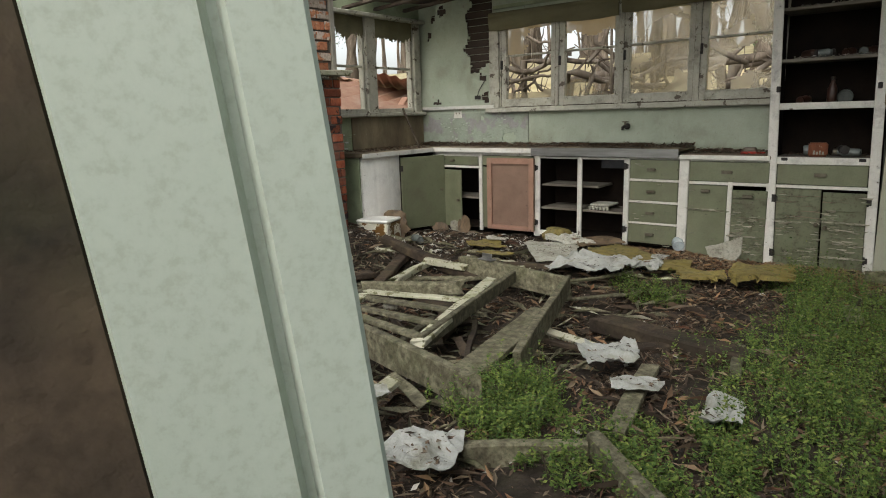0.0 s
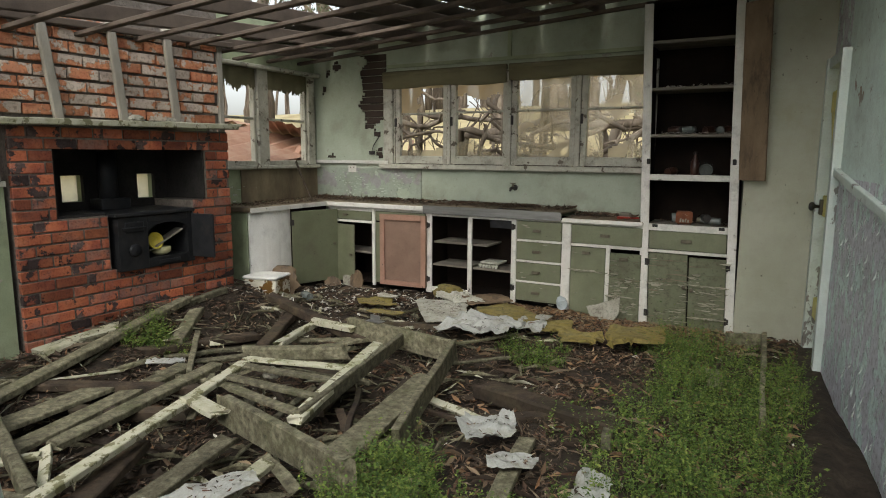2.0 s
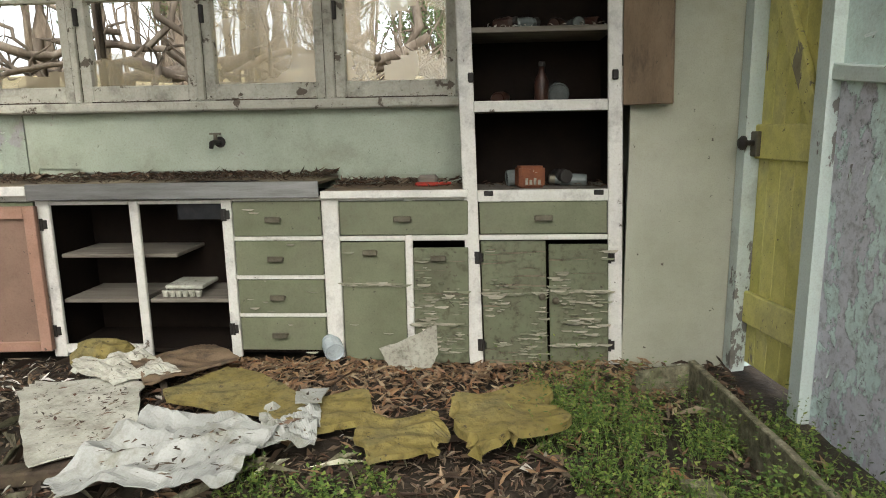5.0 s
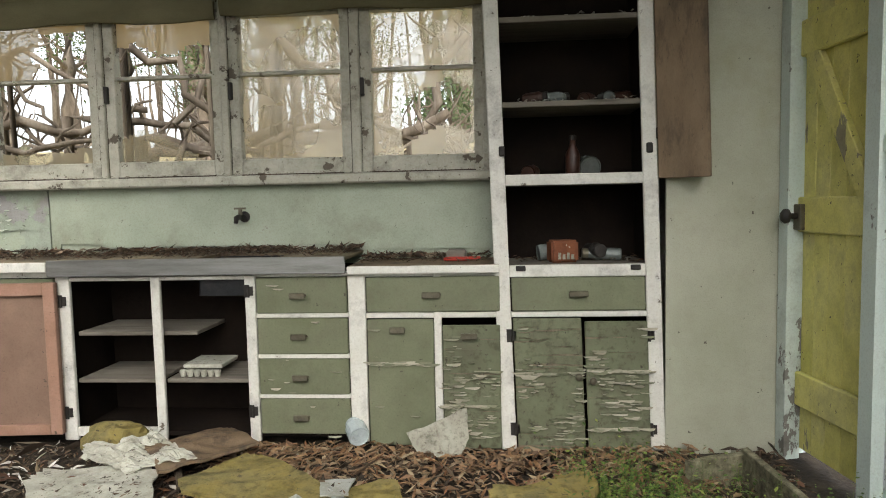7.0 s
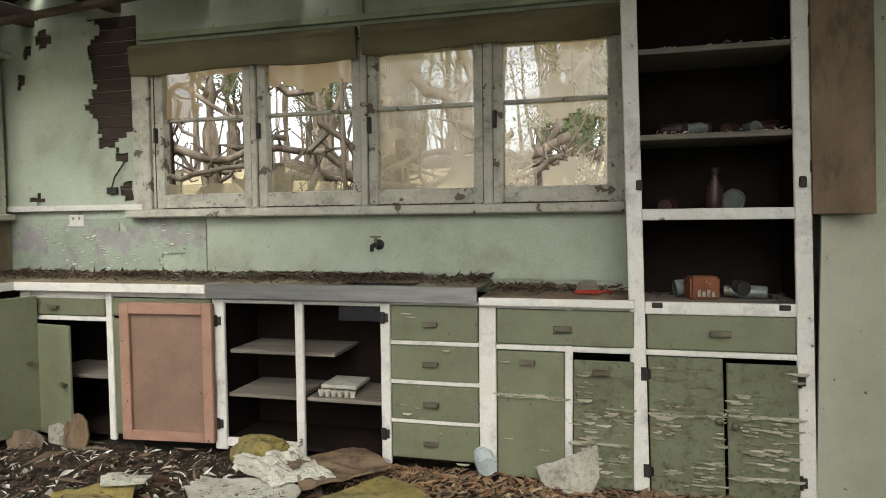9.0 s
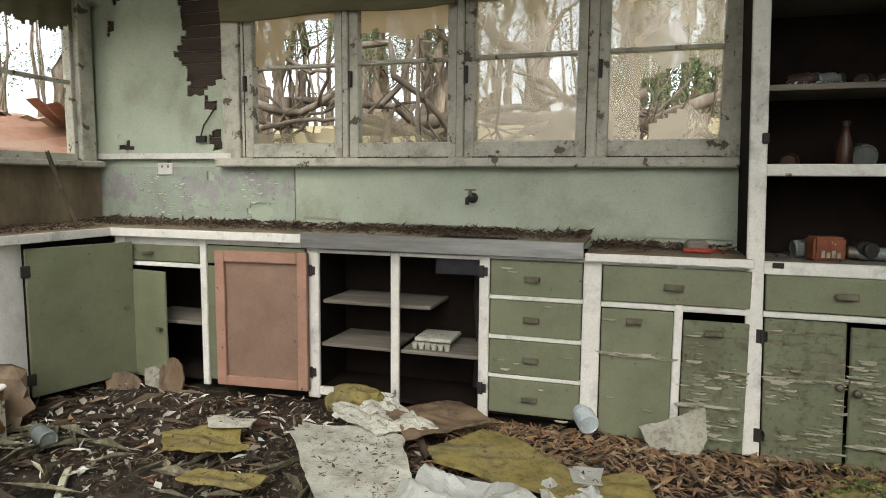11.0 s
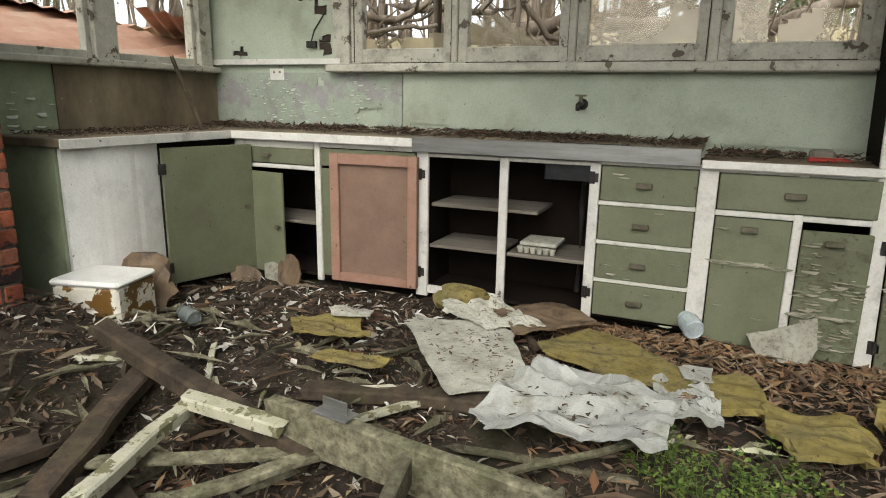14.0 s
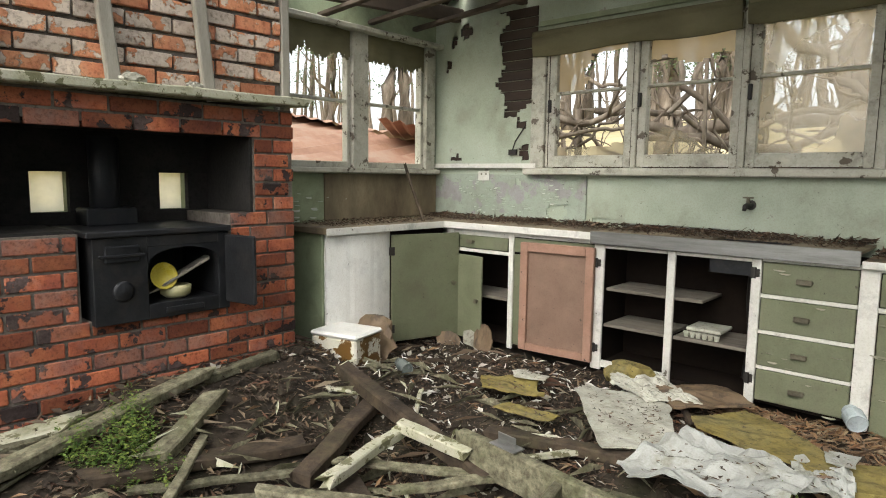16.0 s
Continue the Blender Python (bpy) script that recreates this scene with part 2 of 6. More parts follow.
M_STEEL = surf("dulled_stainless_steel", [(0.22, 0.22, 0.21), (0.32, 0.32, 0.31)], 7.0, 0.45, 0.15, stretch=(0.5, 3, 6), dirt=0.5, dirt_scale=4.0, metal=0.7)
M_RUSTW = surf("rusted_white_enamel", [(0.624, 0.6, 0.504), (0.72, 0.696, 0.6)], 5.0, 0.45, 0.2, flake=((0.15, 0.08, 0.02), 0.49, 9.0, (1, 1, 1.2)), dirt=0.5, dirt_col=(0.10, 0.06, 0.015), dirt_scale=5.0)
M_RUST = surf("rusted_tin", [(0.12, 0.035, 0.015), (0.22, 0.08, 0.035)], 14.0, 0.8, 0.5, flake=((0.45, 0.40, 0.33), 0.63, 9.0, (1, 1, 1)), dirt=0.3)
M_METAL = surf("tarnished_brass_pull", [(0.10, 0.09, 0.065), (0.18, 0.165, 0.12)], 20.0, 0.5, 0.2, metal=0.6, dirt=0.3)
M_BLACK = surf("black_hardware", [(0.012, 0.011, 0.01), (0.03, 0.026, 0.022)], 20.0, 0.6, 0.3, dirt=0.2)
M_VINYL = surf("torn_vinyl_sheet", [(0.345, 0.345, 0.287), (0.437, 0.437, 0.368), (0.506, 0.506, 0.437)], 4.0, 0.7, 0.3, dirt=0.8, dirt_col=(0.13, 0.115, 0.075), dirt_scale=7.0, specks=1.3)
M_PLASTIC = surf("grubby_white_plastic_sheet", [(0.29, 0.30, 0.28), (0.39, 0.40, 0.37)], 3.0, 0.45, 0.25, dirt=0.8, dirt_col=(0.12, 0.115, 0.06), dirt_scale=6.0, specks=0.6)
M_FOAM = surf("mossy_yellow_fibreboard", [(0.158, 0.126, 0.0315), (0.236, 0.189, 0.0578), (0.304, 0.252, 0.105)], 5.0, 0.9, 1.0, dirt=0.85, dirt_col=(0.055, 0.055, 0.018), dirt_scale=5.0, dirt_at=0.49, specks=1.1, fine=28)
M_RUBBLE = surf("pale_plaster_rubble", [(0.27, 0.26, 0.21), (0.36, 0.35, 0.29)], 6.0, 0.9, 0.6, dirt=0.6, dirt_scale=5.0, specks=0.7)
M_DIRT = surf("dark_leaf_mould_soil", [(0.0119, 0.0085, 0.00595), (0.0323, 0.0238, 0.0161), (0.0638, 0.0485, 0.0348)], 9.0, 0.95, 1.0, dirt=0.55, dirt_col=(0.03, 0.036, 0.012), dirt_scale=2.0, fine=38)
M_STRAW = surf("dry_straw_paddock", [(0.345, 0.287, 0.149), (0.46, 0.391, 0.218), (0.529, 0.46, 0.287)], 0.8, 0.95, 0.8, dirt=0.3, dirt_col=(0.17, 0.17, 0.07), dirt_scale=0.3, fine=20, grit=0.94)
M_LITTER = surf("fallen_gum_leaves", [(0.03, 0.02, 0.013), (0.075, 0.05, 0.032), (0.14, 0.095, 0.06), (0.05, 0.037, 0.026), (0.045, 0.03, 0.02), (0.23, 0.185, 0.13), (0.12, 0.06, 0.035), (0.04, 0.03, 0.023)], 20, 0.85, 0.2, island=True, dirt=0.3)
M_GUMLEAF = surf("dry_tan_gum_leaves", [(0.0999, 0.0599, 0.035), (0.19, 0.12, 0.0699), (0.27, 0.17, 0.0895), (0.16, 0.0747, 0.035), (0.32, 0.25, 0.16), (0.0799, 0.055, 0.035)], 20, 0.75, 0.2, island=True, dirt=0.3)
M_SCRAP = surf("pale_paper_and_plaster_scraps", [(0.20, 0.18, 0.14), (0.38, 0.36, 0.31), (0.52, 0.50, 0.45)], 20, 0.85, 0.3, island=True, dirt=0.5)
M_WEED = surf("green_weed_leaves", [(0.0312, 0.0624, 0.0125), (0.0676, 0.12, 0.0208), (0.114, 0.172, 0.0312), (0.198, 0.234, 0.052)], 8, 0.7, 0.1, island=True, dirt=0.0)
M_BARK = surf("grey_gum_bark", [(0.051, 0.0391, 0.0272), (0.128, 0.102, 0.0765), (0.238, 0.204, 0.162)], 3.0, 0.9, 0.8, stretch=(2, 2, 0.4), dirt=0.5, vary=0.2, fine=20, grit=0.85)
M_LEAF = surf("gum_foliage", [(0.035, 0.055, 0.02), (0.06, 0.09, 0.03), (0.09, 0.12, 0.05)], 3, 0.7, 0.1, island=True, dirt=0.0)
M_ROOFIRON = surf("rusted_roof_iron", [(0.20, 0.10, 0.065), (0.30, 0.17, 0.11), (0.36, 0.23, 0.16)], 2.0, 0.7, 0.3, dirt=0.4, dirt_col=(0.30, 0.27, 0.22), dirt_scale=1.0)
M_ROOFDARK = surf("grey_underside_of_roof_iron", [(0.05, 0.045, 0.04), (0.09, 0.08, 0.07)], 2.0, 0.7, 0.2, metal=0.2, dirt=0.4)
M_BLIND = surf("drab_roller_blind", [(0.12, 0.11, 0.06), (0.17, 0.155, 0.09)], 3.0, 0.85, 0.2, stretch=(1, 1, 3), dirt=0.4)
M_GREYLINE = surf("damp_grey_wall_lining", [(0.17, 0.19, 0.20), (0.27, 0.29, 0.30), (0.36, 0.38, 0.38)], 1.6, 0.7, 0.2, dirt=0.5, dirt_col=(0.08, 0.08, 0.075), dirt_scale=2.0)
M_LATH = surf("brown_bare_lath", [(0.0292, 0.0195, 0.0143), (0.052, 0.0358, 0.026)], 5.0, 0.85, 0.5, stretch=(0.5, 1, 3), dirt=0.4)
M_YENAMEL = surf("yellow_enamel", [(0.45, 0.36, 0.03), (0.55, 0.45, 0.08)], 6, 0.3, 0.1, dirt=0.3)
M_CREAMENAMEL = surf("cream_enamel_pot", [(0.45, 0.42, 0.22), (0.50, 0.47, 0.28)], 6, 0.35, 0.1, dirt=0.4)
M_GLASSJAR = surf("dusty_jar_glass", [(0.09, 0.105, 0.10), (0.16, 0.18, 0.17)], 8, 0.25, 0.05, dirt=0.5, spec=0.5)
M_PALEGLASS = surf("milky_blue_jar_glass", [(0.34, 0.40, 0.41), (0.48, 0.54, 0.55)], 9, 0.2, 0.05, dirt=0.4, dirt_scale=8.0, spec=0.6)
M_BOTTLE = surf("brown_crusted_bottle", [(0.025, 0.012, 0.008), (0.06, 0.026, 0.017)], 12, 0.4, 0.4, dirt=0.4)
M_RED = surf("faded_red_plastic", [(0.35, 0.03, 0.02), (0.42, 0.05, 0.03)], 9, 0.45, 0.1, dirt=0.3)
M_GREENFLAKE = surf("curled_green_flakes", [(0.15, 0.16, 0.10), (0.20, 0.205, 0.14), (0.30, 0.285, 0.215), (0.40, 0.375, 0.30)], 9, 0.6, 0.2, island=True, dirt=0.2)
M_WALLFLAKE = surf("curled_pale_flakes", [(0.42, 0.48, 0.38), (0.52, 0.56, 0.47), (0.58, 0.60, 0.54)], 9, 0.6, 0.2, island=True, dirt=0.2)
M_DIM = glassy("dusty_window_glass", (0.72, 0.63, 0.45), 0.36)
M_FILM = glassy("torn_tan_film", (0.64, 0.52, 0.33), 0.68, 2.0, 0.5)
M_FROST = glassy("whitened_glass_block", (0.85, 0.82, 0.72), 0.95, 8.0, 0.5)


# ---- mesh tools ----
def box(bm, x0, x1, y0, y1, z0, z1, m=None):
    v = [bm.verts.new((x, y, z)) for x in (x0, x1) for y in (y0, y1) for z in (z0, z1)]
    fs = [bm.faces.new([v[i] for i in f]) for f in ((0, 1, 3, 2), (4, 6, 7, 5), (0, 4, 5, 1), (2, 3, 7, 6), (0, 2, 6, 4), (1, 5, 7, 3))]
    if m is not None:
        bmesh.ops.transform(bm, matrix=m, verts=v)
    return v


def bevel(bm, w=0.004, segs=1):
    bmesh.ops.bevel(bm, geom=list(bm.edges), offset=w, segments=segs, affect="EDGES", clamp_overlap=True)
    return bm


def block(x0, x1, y0, y1, z0, z1, w=0.004, m=None):
    bm = bmesh.new()
    box(bm, min(x0, x1), max(x0, x1), min(y0, y1), max(y0, y1), min(z0, z1), max(z0, z1))
    if w:
        bevel(bm, w)
    if m is not None:
        bmesh.ops.transform(bm, matrix=m, verts=bm.verts)
    return bm


def tube(bm, pts, radii, sides=8, cap=True):
    rings = []
    for i, p in enumerate(pts):
        a, b = Vector(pts[max(0, i - 1)]), Vector(pts[min(len(pts) - 1, i + 1)])
        q = (b - a).to_track_quat("Z", "Y").to_matrix()
        rings.append([bm.verts.new(Vector(p) + q @ Vector((radii[i] * math.cos(2 * math.pi * k / sides), radii[i] * math.sin(2 * math.pi * k / sides), 0))) for k in range(sides)])
    for r, s in zip(rings, rings[1:]):
        for k in range(sides):
            bm.faces.new((r[k], r[(k + 1) % sides], s[(k + 1) % sides], s[k]))
    if cap:
        bm.faces.new(rings[0][::-1])
        bm.faces.new(rings[-1])


def lathe(bm, profile, centre, axis=None, sides=20):
    """A turned body from (radius, height) pairs."""
    m = Matrix.Translation(centre) @ (axis if axis is not None else Matrix())
    rings = [[bm.verts.new(m @ Vector((max(r, 0.0005) * math.cos(2 * math.pi * k / sides), max(r, 0.0005) * math.sin(2 * math.pi * k / sides), h))) for k in range(sides)] for r, h in profile]
    for r, s in zip(rings, rings[1:]):
        for k in range(sides):
            bm.faces.new((r[k], r[(k + 1) % sides], s[(k + 1) % sides], s[k]))
    bm.faces.new(rings[0][::-1])
    bm.faces.new(rings[-1])


def beam_mesh(a, b, w, h, roll=0.0, seed=0, wear=0.006, segs=9, ragged=0.04):
    """A weathered board from a to b: chamfered, slightly crooked, with broken ends."""
    bm = bmesh.new()
    a, b = Vector(a), Vector(b)
    d = b - a
    q = d.to_track_quat("Y", "Z").to_matrix() @ Matrix.Rotation(radians(roll), 3, "Y")
    c = min(w, h) * 0.14
    sect = [(-w / 2 + c, -h / 2), (w / 2 - c, -h / 2), (w / 2, -h / 2 + c), (w / 2, h / 2 - c), (w / 2 - c, h / 2), (-w / 2 + c, h / 2), (-w / 2, h / 2 - c), (-w / 2, -h / 2 + c)]
    rng = random.Random(seed)
    ends = [[rng.uniform(-ragged, ragged) for _ in sect] for _ in range(2)]
    rings = []
    for i in range(segs + 1):
        f = i / segs
        bow = wear * 2 * (noise.noise((f * 2 + seed * 3.7, seed, 0.0)))
        ring = []
        for k, (x, z) in enumerate(sect):
            y = f * d.length + (ends[0][k] if i == 0 else ends[1][k] if i == segs else 0)
            j = noise.noise_vector((x * 9 + seed, y * 6, z * 9 + seed * 1.3)) * wear
            ring.append(bm.verts.new(a + q @ (Vector((x + bow, y, z)) + j)))
        rings.append(ring)
    for r, s in zip(rings, rings[1:]):
        for k in range(8):
            bm.faces.new((r[k], r[(k + 1) % 8], s[(k + 1) % 8], s[k]))
    bm.faces.new(rings[0][::-1])
    bm.faces.new(rings[-1])
    bmesh.ops.recalc_face_normals(bm, faces=bm.faces)
    return bm


def thing(name, label, category, at=(0, 0, 0), group="", kind=""):
    ob = new(name)
    ob.location = at
    ob.empty_display_size = 0.05
    return tagged(ob, label, category, group, kind)


def base_of(ob):
    p = Vector((0, 0, 0))
    while ob is not None:
        p += ob.location
        ob = ob.parent
    return p


def part(name, bm, material, parent=None, label="", smooth=False):
    """Links a bmesh made in world metres as one mesh object under a thing or a part."""
    me = bpy.data.meshes.new(name)
    if parent is not None:
        bmesh.ops.translate(bm, verts=bm.verts, vec=-base_of(parent))
    bm.to_mesh(me)
    bm.free()
    for mm in (material if isinstance(material, list) else [material]):
        me.materials.append(mm)
    if smooth:
        me.shade_smooth()
    ob = new(name, me)
    ob.parent = parent
    if label:
        ob["label"] = label
    return ob


def solo(name, bm, material, label, category, kind="", group="", smooth=False, at=None):
    """A thing that is one mesh, with its origin at its base."""
    if at is None:
        xs, ys, zs = ([v.co[i] for v in bm.verts] for i in range(3))
        at = ((min(xs) + max(xs)) / 2, (min(ys) + max(ys)) / 2, min(zs))
    bmesh.ops.translate(bm, verts=bm.verts, vec=-Vector(at))
    ob = part(name, bm, material, None, "", smooth)
    ob.location = at
    return tagged(ob, label, category, group, kind)


def ceil_z(x, y):
    return 2.40 + 0.065 * x + 0.07 * y


# ---- ground: one sheet, leaf mould in the room and straw outside ----
def spread(lo, hi, step, far):
    s = list(np.arange(lo, hi + step / 2, step))
    d, v = step * 2, hi
    up = []
    while v < far:
        v += d
        d *= 1.35
        up.append(v)
    return [lo - (u - hi) for u in reversed(up)] + s + up


def floor_z(x, y):
    inside = 0.0 < x < 5.3 and -7.2 < y < 0.0
    n1 = noise.noise((x * 1.1, y * 1.1, 3.0)) * 0.045 + noise.noise((x * 4, y * 4, 8.0)) * 0.018 + noise.noise((x * 11, y * 11, 1.0)) * 0.008
    if inside:
        pit = max(0.0, min(1.0, (-y - 1.5) * 1.6)) * max(0.0, min(1.0, (3.9 - x) * 1.6)) * max(0.0, min(1.0, (x - 0.9) * 1.5))
        heap = 0.23 * max(0.0, min(1.0, (1.45 - x) * 1.25)) * max(0.0, min(1.0, (-1.4 - y) * 2.4)) * max(0.25, min(1.0, (y + 4.2) * 0.7))
        return -0.03 + n1 * 0.8 - pit * 0.15 + heap
    rise = max(0.0, min(19.0, y - 1.0)) * 0.19 if y > -x * 0.6 else max(0.0, min(17.0, -x - 1.2)) * 0.2
    return -0.10 + n1 * 1.2 + rise + 0.06 * noise.noise((x * 0.1, y * 0.1, 5.0))


def make_ground():
    xs, ys = spread(-0.3, 5.6, 0.055, 700), spread(-7.4, 0.3, 0.055, 700)
    verts = [(x, y, floor_z(x, y)) for y in ys for x in xs]
    nx = len(xs)
    faces = [(j * nx + i, j * nx + i + 1, (j + 1) * nx + i + 1, (j + 1) * nx + i) for j in range(len(ys) - 1) for i in range(nx - 1)]
    me = bpy.data.meshes.new("ground")
    me.from_pydata(verts, [], faces)
    me.materials.append(M_DIRT)
    me.materials.append(M_STRAW)
    me.polygons.foreach_set("material_index", [0 if -0.1 < verts[f[0]][0] < 5.95 and -7.2 < verts[f[0]][1] < 0.05 else 1 for f in faces])
    me.shade_smooth()
    tagged(new("ground", me), "dark leaf-littered soil in the room, dry straw paddock outside", "ground", kind="structure")


make_ground()


# ---- walls ----
def wall(name, boxes, material, label, w=0.0):
    bm = bmesh.new()
    for b in boxes:
        box(bm, *b)
    return tagged(part(name, bm, material), label, "wall", kind="structure")


TOP = 2.8
# back wall, with the long window's opening
wall("wall_north", [(-0.12, 1.03, 0, 0.12, -0.2, TOP), (3.88, 5.3, 0, 0.12, -0.2, TOP), (1.03, 3.88, 0, 0.12, -0.2, 1.27), (1.03, 3.88, 0, 0.12, 2.2, TOP)],
     M_WALL, "pale green plaster wall with a long window opening")
# left wall, with the side window's opening, and the outer wall behind the hearth with two small openings
wall("wall_west", [(-0.12, 0, -0.1, 0.0, -0.2, TOP), (-0.12, 0, -1.5, -0.1, -0.2, 1.28), (-0.12, 0, -1.5, -0.1, 2.22, TOP), (-0.12, 0, -2.0, -1.5, -0.2, TOP),
                   (-0.12, 0, -7.2, -2.0, -0.2, 1.02), (-0.12, 0, -7.2, -2.0, 1.23, TOP), (-0.12, 0, -7.2, -3.05, 1.02, 1.23), (-0.12, 0, -2.87, -2.40, 1.02, 1.23), (-0.12, 0, -2.23, -2.0, 1.02, 1.23)],
     M_OLIVE, "olive painted wall with a side window opening")
wall("wall_west_near", [(0.38, 0.50, -7.2, -3.68, -0.2, 1.19)], M_OLIVE, "olive painted boards below the dado rail")
wall("wall_east", [(5.17, 5.30, -0.43, 0.0, -0.2, TOP), (5.17, 5.30, -0.93, -0.43, 2.06, TOP), (5.17, 5.30, -7.2, -0.93, -0.2, 1.28)], M_BLUE, "peeling mint and grey painted wall")
wall("wall_east_upper", [(5.172, 5.30, -7.2, -0.93, 1.28, TOP)], M_BLUETOP, "faded mint wall above the rail")
# Unseen closing wall; its wide opening is added for frontal light.
wall("wall_south", [(0.0, 0.5, -7.32, -7.2, -0.2, 2.3), (5.0, 6.2, -7.32, -7.2, -0.2, 2.3), (0.5, 5.0, -7.32, -7.2, -0.2, 0.6)], M_GREYLINE, "unseen damp grey lined wall, opening added to let light in")
wall("wall_partition", [(0.50, 4.52, -6.06, -5.94, -0.2, 1.0), (0.50, 1.0, -6.06, -5.94, 1.0, 2.4), (4.3, 4.52, -6.06, -5.94, 1.0, 2.4)], M_GREYLINE, "broken partition wall beside a doorway")
wall("cream_panel_wall", [(4.635, 5.17, -0.407, -0.39, -0.1, 2.9)], M_CREAM, "cream painted board wall beside the tall cupboard")


def ragged_sheet(name, u0, u1, v0, v1, place, holes, material, label, step=0.03, thick=0.008, parent=None, kind="structure"):
    """A thin sheet on a wall with torn holes. place maps (u, v) into the room; holes says whether (u, v) is gone."""
    bm = bmesh.new()
    nu, nv = max(1, int((u1 - u0) / step)), max(1, int((v1 - v0) / step))
    grid = {}

    def vert(i, j):
        if (i, j) not in grid:
            u, v = u0 + (u1 - u0) * i / nu, v0 + (v1 - v0) * j / nv
            ju, jv = noise.noise((u * 23, v * 23, 1.5)) * step * 0.45, noise.noise((u * 23, v * 23, 7.5)) * step * 0.45
            if i in (0, nu):
                ju = 0
            if j in (0, nv):
                jv = 0
            grid[i, j] = bm.verts.new(place(u + ju, v + jv))
        return grid[i, j]

    for i in range(nu):
        for j in range(nv):
            u, v = u0 + (u1 - u0) * (i + 0.5) / nu, v0 + (v1 - v0) * (j + 0.5) / nv
            if not holes(u, v):
                bm.faces.new((vert(i, j), vert(i + 1, j), vert(i + 1, j + 1), vert(i, j + 1)))
    ob = part(name, bm, material, parent)
    s = ob.modifiers.new("thickness", "SOLIDIFY")
    s.thickness, s.offset = thick, 0
    if parent is None:
        tagged(ob, label, "wall lining" if kind == "structure" else "sheet", kind=kind)
    return ob


def near(u, v, cu, cv, ru, rv, rough=0.35):
    return ((u - cu) / ru) ** 2 + ((v - cv) / rv) ** 2 < 1 + rough * 2 * noise.noise((u * 9, v * 9, 4.0))


# plaster left of the long window: torn open over brown laths
wall("lath_patch", [(0.02, 1.0, -0.012, -0.002, 1.36 + 0.075 * i, 1.36 + 0.075 * i + 0.068) for i in range(15)], M_LATH, "bare brown laths behind torn plaster")
ragged_sheet("plaster_lining", 0.0, 1.02, 1.325, 2.5, lambda u, v: (u, -0.022, v),
             lambda u, v: near(u, v, 0.86, 2.08, 0.19, 0.42, 0.5) or near(u, v, 0.93, 2.5, 0.26, 0.2) or near(u, v, 0.25, 1.37, 0.05, 0.03) or near(u, v, 0.93, 1.42, 0.045, 0.07)
             or near(u, v, 0.2, 2.3, 0.035, 0.05) or near(u, v, 0.33, 2.38, 0.06, 0.05) or near(u, v, 0.14, 2.13, 0.03, 0.045), M_WALL, "pale green plaster lining with torn holes")
ragged_sheet("plaster_dado", 1.46, 3.88, 0.9, 1.25, lambda u, v: (u, -0.008, v), lambda u, v: near(u, v, 1.62, 0.93, 0.12, 0.03), M_WALL, "pale green splashback", step=0.025)
ragged_sheet("plaster_dado", 0.0, 1.45, 0.9, 1.25, lambda u, v: (u, -0.008, v),
             lambda u, v: near(u, v, 0.86, 1.19, 0.022, 0.022, 0) or near(u, v, 1.2, 0.97, 0.085, 0.065) or near(u, v, 1.62, 0.93, 0.12, 0.03), M_LOWWALL, "blistered pale green splashback", step=0.025)
wall("dado_rail_north", [(0.0, 1.03, -0.04, 0.0, 1.30, 1.335)], M_WHITE, "white painted dado rail")
wall("stained_splashback", [(0.001, 0.012, -1.2, -0.02, 0.9, 1.24)], M_STAIN, "brown damp-stained splashback")
# wall above the long window
wall("picture_rail_north", [(1.03, 3.88, -0.03, 0.0, 2.32, 2.355), (2.44, 2.475, -0.028, 0.0, 2.355, 2.62)], M_OLIVE, "olive cover strips above the window")
# near left wall: torn grey lining above a rail, old boards behind
ragged_sheet("grey_lining", -7.2, -3.66, 1.2, 2.5, lambda u, v: (0.50, u, v + 0.03),
             lambda u, v: u > -3.78 - 0.16 * noise.noise((1.0, v * 3.1, 2.0)) - 0.12 * max(0, v - 2.0) or near(u, v, -3.8, 2.35, 0.28, 0.2, 0.6) or near(u, v, -3.74, 1.42, 0.12, 0.12, 0.5),
             M_GREYLINE, "torn damp grey wall lining", thick=0.01)
wall("lining_backing", [(0.36, 0.38, -7.2, -3.68, 1.19, 2.6)], M_SHADEWOOD, "dark boards behind torn lining")
wall("dado_rail_west", [(0.46, 0.535, -7.2, -3.68, 1.19, 1.225)], M_FRAME, "weathered dado rail on the near wall")
tagged(part("trim_east_rail", beam_mesh((5.15, -0.99, 1.31), (5.15, -5.6, 0.74), 0.035, 0.055, 0, 41, 0.004, 20), M_BLUEPAINT), "sagging chipped pale dado rail", "rail", kind="structure")
wall("trim_door_posts", [(5.12, 5.19, -1.0, -0.93, -0.1, 2.1), (5.12, 5.19, -0.475, -0.409, -0.1, 2.1), (5.13, 5.19, -0.93, -0.45, 2.03, 2.1)], M_BLUEPAINT, "chipped pale door posts")


